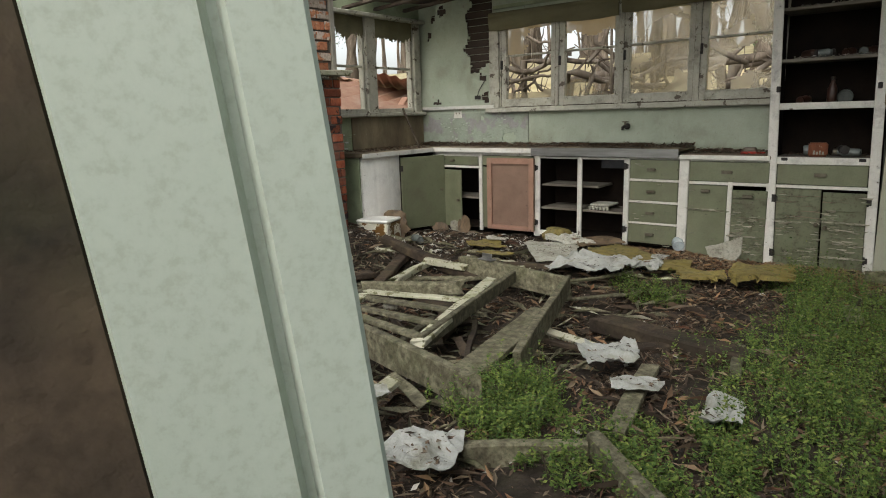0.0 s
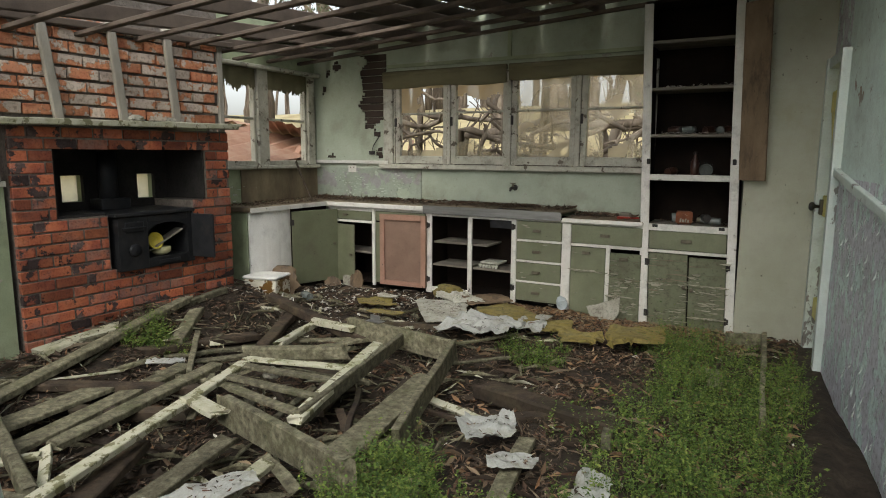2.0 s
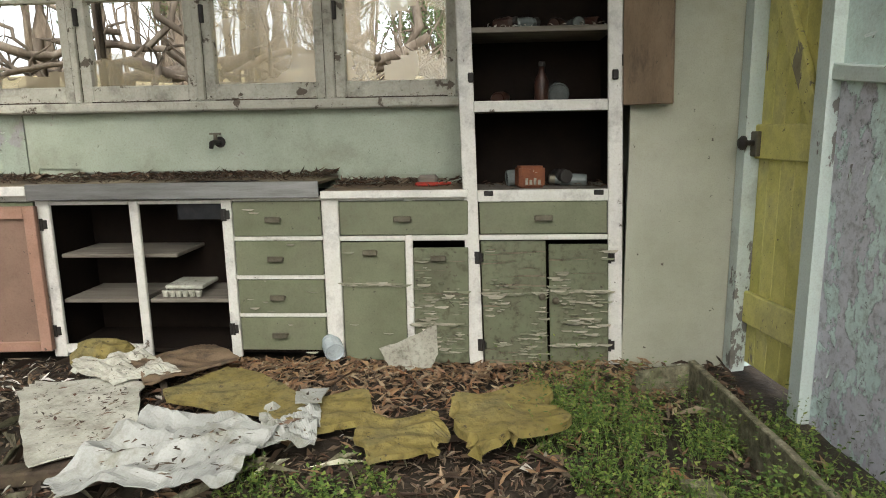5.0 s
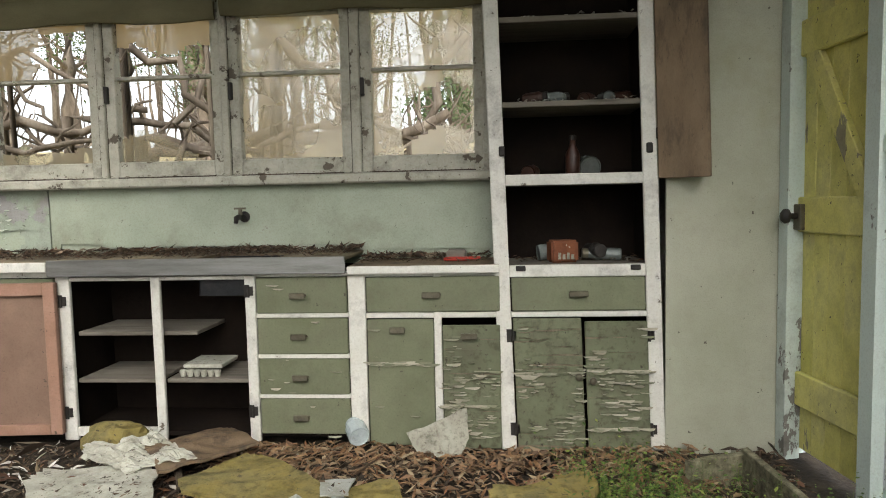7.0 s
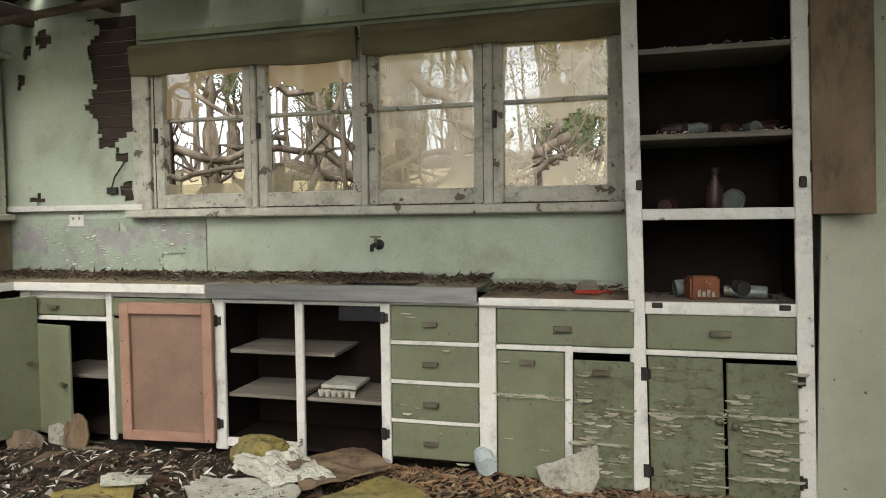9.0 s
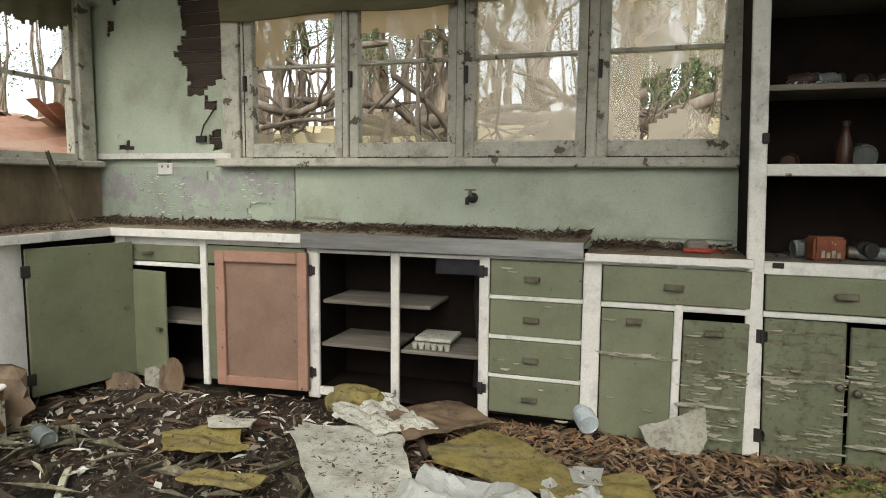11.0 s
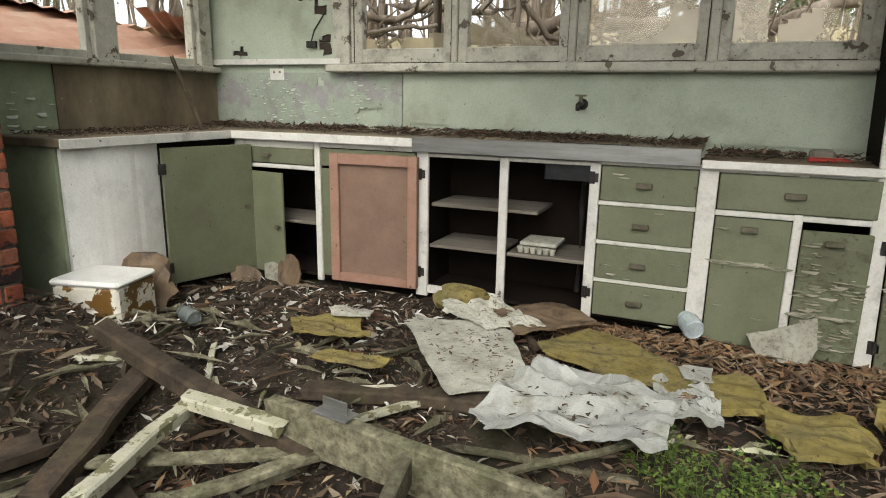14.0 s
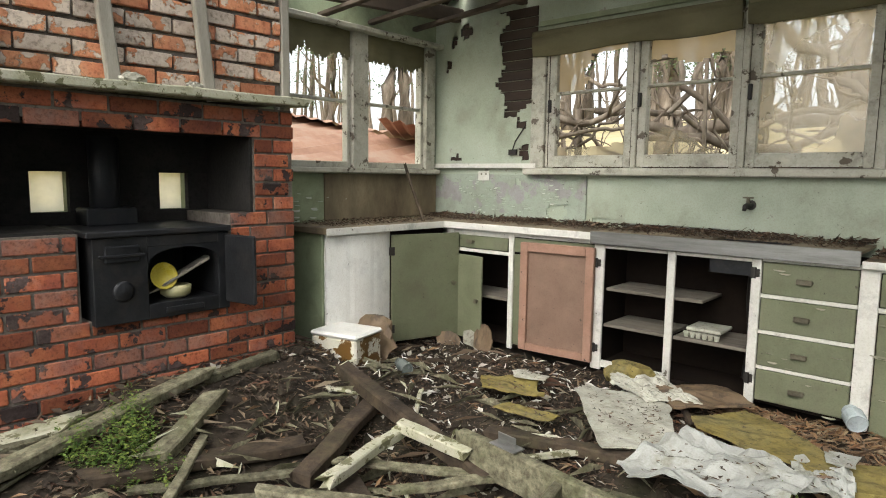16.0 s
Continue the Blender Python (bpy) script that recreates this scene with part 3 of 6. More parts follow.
# ---- doorway jamb beside the start of the walk ----
def make_jamb():
    a, b = Vector((4.706, -5.730, 0)), Vector((4.596, -5.899, 0))
    d = (b - a).normalized()
    nrm = Vector((d.y, -d.x, 0))
    ob = thing("door_jamb", "pale green painted door jamb with a grooved stop", "door jamb", a, kind="structure")
    prof = [(0.0, 0.0), (0.003, 0.004), (0.040, 0.005), (0.044, -0.007), (0.049, -0.007), (0.053, 0.004), (0.125, 0.006), (0.13, -0.01), (0.135, -0.09), (0.0, -0.09)]
    bm = bmesh.new()
    lean = 0.108
    lo = [bm.verts.new(a + d * (u - 1.18 * lean) - nrm * v + Vector((0, 0, -0.15))) for u, v in prof]
    hi = [bm.verts.new(a + d * (u + 1.27 * lean) - nrm * v + Vector((0, 0, 2.3))) for u, v in prof]
    for k in range(len(prof)):
        j = (k + 1) % len(prof)
        bm.faces.new((lo[k], lo[j], hi[j], hi[k]))
    bm.faces.new(lo[::-1])
    bm.faces.new(hi)
    bmesh.ops.recalc_face_normals(bm, faces=bm.faces)
    part("post", bm, M_JAMB, ob)
    # Dark strip added beside the post for the shadowed gap there.
    bm = bmesh.new()
    lo = [bm.verts.new(a + d * (u - 1.18 * lean) - nrm * v + Vector((0, 0, -0.15))) for u, v in ((0.136, -0.03), (0.24, -0.03), (0.24, -0.09), (0.136, -0.09))]
    hi = [bm.verts.new(a + d * (u + 1.27 * lean) - nrm * v + Vector((0, 0, 2.3))) for u, v in ((0.136, -0.03), (0.24, -0.03), (0.24, -0.09), (0.136, -0.09))]
    for k in range(4):
        j = (k + 1) % 4
        bm.faces.new((lo[k], lo[j], hi[j], hi[k]))
    bm.faces.new(lo[::-1])
    bm.faces.new(hi)
    bmesh.ops.recalc_face_normals(bm, faces=bm.faces)
    part("lining", bm, M_ROT, ob, "dark strip standing for the shadowed gap beside the jamb")


make_jamb()


# ---- long window: four sashes ----
SASH = ((1.165, 1.775), (1.855, 2.455), (2.535, 3.145), (3.235, 3.835))


def torn_pane(x0, x1, z0, z1, gone, mat, parent, y=0.03):
    return ragged_sheet("pane", x0, x1, z0, z1, lambda u, v: (u, y, v), gone, mat, "", step=0.022, thick=0.003, parent=parent)


def make_window_north():
    ob = thing("window_1", "long four-sash timber window, paint weathered, several panes broken", "window", (2.45, 0, 1.27), kind="structure")
    fr = bmesh.new()
    for x0, x1 in ((1.0, 1.12), (1.80, 1.835), (2.475, 2.515), (3.165, 3.215), (3.845, 3.90)):
        box(fr, x0, x1, -0.035, 0.10, 1.30, 2.24)
    box(fr, 1.0, 3.90, -0.03, 0.10, 2.16, 2.24)
    bevel(fr, 0.005)
    part("window_frame", fr, M_FRAME, ob)
    part("window_sill", block(0.97, 3.885, -0.085, 0.11, 1.25, 1.30, 0.008), M_FRAME, ob, "worn white sill littered with dirt")
    for k, (x0, x1) in enumerate(SASH):
        bm = bmesh.new()
        box(bm, x0 - 0.045, x0 + 0.035, -0.012, 0.05, 1.305, 2.16)
        box(bm, x1 - 0.035, x1 + 0.03, -0.012, 0.05, 1.305, 2.16)
        box(bm, x0 + 0.035, x1 - 0.035, -0.012, 0.05, 1.305, 1.39)
        box(bm, x0 + 0.035, x1 - 0.035, -0.012, 0.05, 2.13, 2.16)
        bevel(bm, 0.004)
        sash = part("sash", bm, M_FRAME, ob)
        # Dark strips stand in for the shade in the joints around each sash.
        for xa in (x0 - 0.024, x1 + 0.014):
            part("bead", block(xa, xa + 0.005, -0.016, -0.011, 1.31, 2.155, 0.001), M_ROT, sash, "dark strip for the shade between sash and frame")
        part("bead", block(x0 + 0.03, x1 - 0.03, -0.02, -0.011, 1.301, 1.309, 0.001), M_ROT, sash)
        part("glazing_bar", block(x0 + 0.03, x1 - 0.03, 0.0, 0.045, 1.825, 1.845, 0.003), M_FRAME, sash)
        a, b = x0 + 0.03, x1 - 0.03
        w = b - a
        if k == 0:
            torn_pane(a, b, 1.84, 2.14, lambda u, v: u > a + w * 0.45 + 0.07 * noise.noise((v * 11, 2.0, 0)) and v < 2.09 or near(u, v, a + w * .55, 1.98, .12, .06), M_FILM, sash)
            torn_pane(a, b, 1.385, 1.83, lambda u, v: v > 1.45 + (u - a) * 0.03, M_DIM, sash)
        elif k == 1:
            torn_pane(a, b, 1.84, 2.14, lambda u, v: v < 1.985 + 0.03 * math.sin((u - a) * 17), M_FILM, sash)
            torn_pane(a, b, 1.385, 1.83, lambda u, v: v > 1.58 - abs(u - a - w * 0.25) * 0.55, M_DIM, sash)
        elif k == 2:
            torn_pane(a, b, 1.84, 2.14, lambda u, v: False, M_DIM, sash)
            torn_pane(a, b, 1.385, 1.83, lambda u, v: False, M_DIM, sash)
        else:
            torn_pane(a, b, 1.84, 2.14, lambda u, v: False, M_DIM, sash)
            torn_pane(a, b, 1.385, 1.83, lambda u, v: a + w * 0.36 < u < b - 0.02 and 1.56 - abs(u - a - w * 0.72) * 0.5 < v < 1.78 - abs(u - a - w * 0.75) * 0.4 or a + w * .3 < u < a + w * .36 and v < 1.7, M_DIM, sash)
        part("catch", block(x0 - 0.02, x0 + 0.0, -0.035, -0.01, 1.70, 1.79, 0.003), M_BLACK, sash)
    for x0, x1, sag in ((1.02, 2.47, 0.0), (2.50, 3.87, 0.02)):
        bm = bmesh.new()
        n = 24
        rows_ = []
        for i in range(n + 1):
            x = x0 + (x1 - x0) * i / n
            low = 2.11 + sag - 0.02 * math.sin(i * 0.4) * 0.5 + 0.006 * noise.noise((x * 9, 0, 0))
            rows_.append([bm.verts.new((x, y, z)) for y, z in ((-0.055, 2.27), (-0.075, 2.23), (-0.07, 2.17), (-0.06, low), (-0.05, low - 0.006), (-0.045, 2.2))])
        for r, s in zip(rows_, rows_[1:]):
            for k in range(5):
                bm.faces.new((r[k], s[k], s[k + 1], r[k + 1]))
        part("blind", bm, M_BLIND, ob, "drab rolled-up blind", smooth=True)
        bm = bmesh.new()
        tube(bm, [(x0, -0.05, 2.255), (x1, -0.05, 2.255)], [0.028, 0.028], 10)
        part("blind_roller", bm, M_BLIND, ob)


make_window_north()
scene.objects["window_1"].location.x -= 0.024


def make_window_west():
    ob = thing("window_2", "two-light timber side window with a torn curtain", "window", (0, -0.8, 1.28), kind="structure")
    bm = bmesh.new()
    for y0, y1 in ((-1.6, -1.5), (-0.95, -0.80), (-0.17, -0.06)):
        box(bm, -0.10, 0.035, y0, y1, 1.28, 2.28)
    bevel(bm, 0.006)
    part("window_frame", bm, M_FRAME, ob, "flaking grey-white window frame")
    part("window_sill", block(-0.12, 0.085, -1.62, -0.04, 1.245, 1.285, 0.008), M_FRAME, ob)
    part("pelmet", block(0.0, 0.09, -1.66, 0.0, 2.27, 2.31, 0.008), M_FRAME, ob, "flaking head board")
    for y0, y1 in ((-1.5, -0.95), (-0.80, -0.17)):
        fr = bmesh.new()
        box(fr, -0.05, 0.0, y0, y0 + 0.03, 1.285, 2.27)
        box(fr, -0.05, 0.0, y1 - 0.03, y1, 1.285, 2.27)
        box(fr, -0.05, 0.0, y0 + 0.03, y1 - 0.03, 1.285, 1.33)
        bevel(fr, 0.004)
        sash = part("sash", fr, M_FRAME, ob)
        part("glazing_bar", block(-0.04, -0.01, y0 + 0.02, y1 - 0.02, 1.755, 1.78, 0.003), M_FRAME, sash)
        ragged_sheet("curtain", y0 + 0.01, y1 - 0.01, 1.9, 2.27, lambda u, v: (0.012 + 0.006 * math.sin(u * 40), u, v),
                     lambda u, v: v < 2.07 + 0.06 * noise.noise((u * 7, 5.0, 0)) + 0.05 * noise.noise((u * 40, 1.0, 0)), M_BLIND, "", step=0.012, thick=0.003, parent=sash)


make_window_west()


# ---- yellow ledged and braced door ----
def make_door():
    ob = thing("door_1", "flaking yellow ledged and braced door, closed", "door", (5.2, -0.76, 0.0), kind="structure")
    y = -1.08
    for k, w in enumerate((0.13, 0.125, 0.13, 0.12, 0.115)):
        part("board", block(5.195, 5.218, y + 0.002, y + w, 0.02, 2.03, 0.004), M_YELLOW, ob)
        y += w
    for z in (0.22, 0.98, 1.72):
        part("ledge", block(5.165, 5.195, -1.07, -0.47, z, z + 0.15, 0.006), M_YELLOW, ob)
    part("brace", beam_mesh((5.18, -1.02, 1.12), (5.18, -0.56, 1.74), 0.10, 0.03, 90, 4, 0.002, 4, 0.002), M_YELLOW, ob)
    latch = part("latch", block(5.145, 5.17, -0.545, -0.475, 0.99, 1.10, 0.004), M_METAL, ob, "rusty rim latch")
    bm = bmesh.new()
    lathe(bm, [(0.012, 0), (0.012, 0.03), (0.03, 0.04), (0.032, 0.055), (0.02, 0.068), (0.0, 0.07)], (5.145, -0.515, 1.05), Matrix.Rotation(radians(-90), 4, "Y"))
    part("knob", bm, M_BLACK, latch, smooth=True)


make_door()
scene.objects["door_1"].scale.y = 0.76
scene.objects["door_1"].location.y = -0.686
# the east wall, its door and trim stand a few degrees off square
SKEW = Matrix.Translation((5.17, -0.43, 0)) @ Matrix.Rotation(radians(7), 4, "Z") @ Matrix.Translation((-5.17, 0.43, 0))
for ob in [o for o in scene.objects if o.name in ("wall_east", "wall_east_upper", "trim_east_rail", "trim_door_posts", "door_1")]:
    ob.matrix_basis = SKEW @ ob.matrix_basis


# ---- ceiling: battens, rafters, and what is left of the roof ----
def make_ceiling():
    bm = bmesh.new()
    for i in range(9):
        x = 0.25 + i * 0.62
        m = beam_mesh((x, -5.9, ceil_z(x, -5.9) + 0.1), (x, 0.0, ceil_z(x, 0) + 0.1), 0.05, 0.11, 0, i, 0.004)
        me = bpy.data.meshes.new("tmp")
        m.to_mesh(me)
        m.free()
        bm.from_mesh(me)
        bpy.data.meshes.remove(me)
    for j in range(11):
        y = -0.28 - j * 0.47
        m = beam_mesh((0.0, y, ceil_z(0, y) + 0.018), (5.17, y, ceil_z(5.17, y) + 0.018), 0.055, 0.03, 0, 30 + j, 0.004)
        me = bpy.data.meshes.new("tmp")
        m.to_mesh(me)
        m.free()
        bm.from_mesh(me)
        bpy.data.meshes.remove(me)
    tagged(part("ceiling", bm, M_ROOFWOOD), "bare ceiling battens and rafters under a broken roof", "ceiling", kind="structure")
    bm = bmesh.new()
    rng = random.Random(5)
    k = 0
    x = -0.3
    while x < 5.6:
        n = 10
        gap = 0.02 if k % 3 else 0.05
        y_end = (-2.3 if 2.1 < x < 5.0 else -1.35 if x > 1.6 else -0.9) - rng.uniform(0, 0.35)
        for i in range(n):
            x0, x1 = x + (0.62 - gap) * i / n, x + (0.62 - gap) * (i + 1) / n
            h0, h1 = 0.016 * math.cos(2 * math.pi * i / 2.0 * 1.0), 0.016 * math.cos(2 * math.pi * (i + 1) / 2.0)
            q = [(x0, 0.5, 0.24 + h0), (x1, 0.5, 0.24 + h1), (x1, y_end, 0.24 + h1), (x0, y_end, 0.24 + h0)]
            bm.faces.new([bm.verts.new((a, b, ceil_z(a, b) + c)) for a, b, c in q])
        x += 0.62
        k += 1
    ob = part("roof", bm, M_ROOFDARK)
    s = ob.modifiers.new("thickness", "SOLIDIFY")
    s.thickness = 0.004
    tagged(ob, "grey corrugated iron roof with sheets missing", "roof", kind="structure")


make_ceiling()


# ---- cabinets ----
FY = -0.407


def pull(parent, x, z, w=0.075, y=FY, mat=None):
    """A cup-like bar pull on a drawer front."""
    bm = bmesh.new()
    box(bm, x - w / 2, x + w / 2, y - 0.034, y - 0.026, z - 0.014, z + 0.014)
    box(bm, x - w / 2, x - w / 2 + 0.01, y - 0.026, y + 0.002, z - 0.006, z + 0.006)
    box(bm, x + w / 2 - 0.01, x + w / 2, y - 0.026, y + 0.002, z - 0.006, z + 0.006)
    bevel(bm, 0.003)
    part("handle", bm, mat or M_METAL, parent, "tarnished metal pull")


def knob(parent, x, z, y=FY, r=0.017, mat=None):
    bm = bmesh.new()
    lathe(bm, [(r * 0.45, 0), (r * 0.45, 0.014), (r, 0.02), (r, 0.03), (r * 0.5, 0.036)], (x, y, z), Matrix.Rotation(radians(90), 4, "X"), 12)
    part("knob", bm, mat or M_METAL, parent, smooth=True)


def hinge(parent, x, z, y=FY):
    bm = bmesh.new()
    box(bm, x - 0.022, x - 0.002, y - 0.006, y + 0.001, z - 0.03, z + 0.03)
    box(bm, x + 0.002, x + 0.022, y - 0.006, y + 0.001, z - 0.022, z + 0.022)
    tube(bm, [(x, y - 0.006, z - 0.03), (x, y - 0.006, z + 0.03)], [0.006, 0.006], 6)
    part("hinge", bm, M_BLACK, parent, "black butterfly hinge")


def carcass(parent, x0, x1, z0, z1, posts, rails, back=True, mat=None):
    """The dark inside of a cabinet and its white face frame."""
    # Inner panels carry the interior's shade in their near-black colour.
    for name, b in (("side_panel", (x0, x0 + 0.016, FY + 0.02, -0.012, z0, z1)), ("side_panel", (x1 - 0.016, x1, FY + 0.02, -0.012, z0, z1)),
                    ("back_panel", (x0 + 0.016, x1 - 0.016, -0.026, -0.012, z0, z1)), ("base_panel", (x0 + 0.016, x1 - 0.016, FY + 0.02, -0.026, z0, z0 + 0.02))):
        part(name, block(*b, 0), M_SHADEWOOD, parent)
    # Unseen top, added to keep sky light off the open shelves.
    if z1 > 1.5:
        part("top_panel", block(x0, x1, FY, -0.012, z1, z1 + 0.02, 0), M_SHADEWOOD, parent)
    for a, b in posts:
        part("post", block(a, b, FY - 0.002, FY + 0.02, z0 - 0.02, z1, 0.004), mat or M_WHITE, parent)
    for a, b, c, d in rails:
        part("rail", block(a, b, FY, FY + 0.02, c, d, 0.003), mat or M_WHITE, parent)


def front(parent, x0, x1, z0, z1, mat=None, name="door", y=FY, t=0.018):
    return part(name, block(x0, x1, y - 0.006, y - 0.006 + t, z0, z1, 0.004), mat or M_GREEN, parent)


def leaf_door(parent, hx, hy, w, z0, z1, angle, mat, t=0.018):
    """A door leaf hung at (hx, hy), of signed width w along x, swung by angle degrees."""
    m = Matrix.Translation((hx, hy, 0)) @ Matrix.Rotation(radians(angle), 4, "Z")
    return part("door", block(0, w, -t, 0, z0, z1, 0.004, m), mat, parent), m


def shelf(parent, x0, x1, z, depth=0.34, t=0.02):
    part("shelf", block(x0, x1, -0.03 - depth, -0.03, z - t, z, 0.003), M_SHELF, parent)


def make_cabinets():
    g = "fitted kitchen cabinets"
    # return run along the west wall
    c = thing("corner_cabinet", "white boarded corner cabinet with a green door ajar", "cabinet", (0.25, -0.95, 0), g)
    part("side_panel", block(0.0, 0.42, -1.54, -1.52, 0.0, 0.85, 0.003), M_OLIVE, c)
    part("back_panel", block(0.004, 0.02, -1.52, -0.42, 0.0, 0.85, 0), M_SHADEWOOD, c)
    part("base_panel", block(0.02, 0.42, -1.52, -0.42, 0.0, 0.02, 0), M_SHADEWOOD, c)
    n = 16
    bm = bmesh.new()
    rows_ = []
    for i in range(n + 1):
        y = -1.525 + 0.56 * i / n
        x = 0.425 + 0.035 * math.sin(math.pi * i / n) - (0.0025 if i in (5, 11) else 0.0)
        rows_.append([bm.verts.new(p) for p in ((x + 0.02, y, 0.03), (x + 0.02, y, 0.845), (x, y, 0.845), (x, y, 0.03))])
    for r, q in zip(rows_, rows_[1:]):
        for k in range(4):
            bm.faces.new((r[k], q[k], q[(k + 1) % 4], r[(k + 1) % 4]))
    bm.faces.new(rows_[0])
    bm.faces.new(rows_[-1][::-1])
    bmesh.ops.recalc_face_normals(bm, faces=bm.faces)
    part("board", bm, M_BOARD, c, "bowed white painted board")
    # Board in the shade-dark timber closes the front behind the ajar door.
    part("face", block(0.42, 0.452, -0.962, -0.40, 0.02, 0.848, 0.003), M_SHADEWOOD, c)
    m = Matrix.Translation((0.458, -0.965, 0)) @ Matrix.Rotation(radians(-17), 4, "Z")
    d = part("door", block(0.0, 0.019, 0.0, 0.56, 0.045, 0.815, 0.004, m), M_GREEN, c)
    bm = bmesh.new()
    lathe(bm, [(0.008, 0), (0.008, 0.014), (0.017, 0.02), (0.017, 0.03)], m @ Vector((0.019, 0.50, 0.44)), m.to_3x3().to_4x4() @ Matrix.Rotation(radians(90), 4, "Y"), 12)
    part("knob", bm, M_METAL, d)
    for z in (0.14, 0.70):
        part("hinge", block(0.017, 0.025, -0.025, 0.02, z - 0.03, z + 0.03, 0.003, m), M_BLACK, d)
    # narrow cabinet with a door ajar
    c = thing("base_cabinet", "green base cabinet, drawer shut and door hanging ajar", "cabinet", (0.8, -0.2, 0), g)
    carcass(c, 0.48, 1.10, 0.03, 0.845, [(0.49, 0.56), (1.075, 1.115)], [(0.56, 1.075, 0.80, 0.845), (0.56, 1.075, 0.675, 0.70)])
    pull(front(c, 0.565, 1.07, 0.705, 0.80, name="drawer"), 0.74, 0.755, 0.06)
    d, m = leaf_door(c, 0.565, FY - 0.002, 0.33, 0.03, 0.655, -9, M_GREEN)
    bm = bmesh.new()
    lathe(bm, [(0.008, 0), (0.008, 0.014), (0.017, 0.02), (0.017, 0.03)], m @ Vector((0.30, -0.018, 0.33)), m.to_3x3().to_4x4() @ Matrix.Rotation(radians(90), 4, "X"), 12)
    part("knob", bm, M_METAL, d)
    shelf(c, 0.56, 1.07, 0.36)
    # cabinet with the pink door
    c = thing("base_cabinet", "base cabinet with a pink primed panel door standing ajar", "cabinet", (1.45, -0.2, 0), g)
    carcass(c, 1.115, 1.76, 0.03, 0.85, [(1.745, 1.815)], [(1.115, 1.745, 0.815, 0.85)])
    front(c, 1.125, 1.74, 0.71, 0.81, name="drawer")
    front(c, 1.125, 1.24, 0.05, 0.695)
    pk, m = leaf_door(c, 1.765, FY - 0.012, -0.53, 0.055, 0.795, 5, M_PINKPANEL, 0.012)
    for a, b, z0, z1 in ((-0.53, -0.475, 0.055, 0.795), (-0.055, 0.0, 0.055, 0.795), (-0.475, -0.055, 0.735, 0.795), (-0.475, -0.055, 0.055, 0.105)):
        part("frame", block(a, b, -0.036, -0.014, z0, z1, 0.003, m), M_PINK, pk)
    for z in (0.15, 0.70):
        hinge(c, 1.775, z, FY - 0.004)
    # open sink cabinet
    c = thing("sink_cabinet", "open sink cabinet with bare shelves and no doors", "cabinet", (2.25, -0.2, 0), g)
    carcass(c, 1.77, 2.73, 0.03, 0.815, [(2.222, 2.268), (2.685, 2.735)], [(1.815, 2.222, 0.795, 0.815), (2.268, 2.685, 0.795, 0.815), (1.815, 2.222, 0.03, 0.075)])
    shelf(c, 1.815, 2.42, 0.54, 0.33)
    shelf(c, 1.815, 2.225, 0.31, 0.35)
    shelf(c, 2.268, 2.685, 0.31, 0.35)
    for z in (0.16, 0.74):
        hinge(c, 2.705, z)
    # drawers
    c = thing("drawer_cabinet", "green four-drawer cabinet with flaking paint", "cabinet", (2.96, -0.2, 0), g)
    carcass(c, 2.735, 3.20, 0.03, 0.83, [(3.18, 3.262)], [(2.735, 3.18, z, z + 0.022) for z in (0.222, 0.415, 0.61, 0.805)])
    for z0, z1 in ((0.05, 0.22), (0.242, 0.413), (0.437, 0.608), (0.632, 0.803)):
        pull(front(c, 2.742, 3.176, z0, z1, name="drawer"), 2.945, (z0 + z1) / 2)
    # tilt bins
    c = thing("bin_cabinet", "green cabinet with one wide drawer and two tilt-out bins", "cabinet", (3.58, -0.2, 0), g)
    carcass(c, 3.255, 3.90, 0.02, 0.82, [(3.582, 3.618)], [(3.262, 3.89, 0.80, 0.822), (3.262, 3.89, 0.605, 0.63)])
    pull(front(c, 3.268, 3.888, 0.634, 0.798, name="drawer"), 3.574, 0.715, 0.085)
    pull(front(c, 3.268, 3.58, 0.0, 0.60), 3.412, 0.553, 0.07)
    pull(front(c, 3.622, 3.888, -0.01, 0.572, M_CRACK, y=FY - 0.012), 3.745, 0.525, 0.075, FY - 0.012)
    # tall cupboard
    c = thing("tall_cupboard", "tall white-framed cupboard with dark open shelves and cracked green doors", "cupboard", (4.26, -0.2, 0), g)
    carcass(c, 3.90, 4.62, 0.0, 2.62, [(3.886, 3.955), (4.567, 4.634)], [(3.955, 4.567, 0.79, 0.845), (3.955, 4.567, 0.605, 0.63), (3.955, 4.567, 1.207, 1.257)])
    pull(front(c, 3.962, 4.562, 0.635, 0.788, name="drawer"), 4.262, 0.714, 0.085)
    d = front(c, 3.962, 4.272, -0.02, 0.60, M_CRACK)
    knob(d, 4.25, 0.33)
    e = front(c, 4.285, 4.565, -0.03, 0.585, M_CRACK, y=FY - 0.01)
    knob(e, 4.312, 0.315, FY - 0.012)
    for z in (0.08, 0.52):
        hinge(c, 3.952, z)
        hinge(c, 4.575, z)
    for z in (0.845, 1.235, 1.585, 1.96, 2.33):
        shelf(c, 3.93, 4.60, z, 0.36, 0.025)
    for x in (3.985, 4.50):
        part("stop", block(x, x + 0.045, FY - 0.008, FY, 0.818, 0.842, 0.003), M_BLACK, c)
    for x in (3.945, 4.597):
        part("catch", block(x - 0.014, x + 0.014, FY - 0.02, FY - 0.002, 1.34, 1.385, 0.005), M_BLACK, c)
    m = Matrix.Translation((4.637, FY - 0.006, 0)) @ Matrix.Rotation(radians(-30), 4, "Z")
    up = part("door", block(0.0, 0.22, -0.018, 0.0, 1.225, 2.55, 0.004, m), M_PLY, c, "water-stained back of an open door")
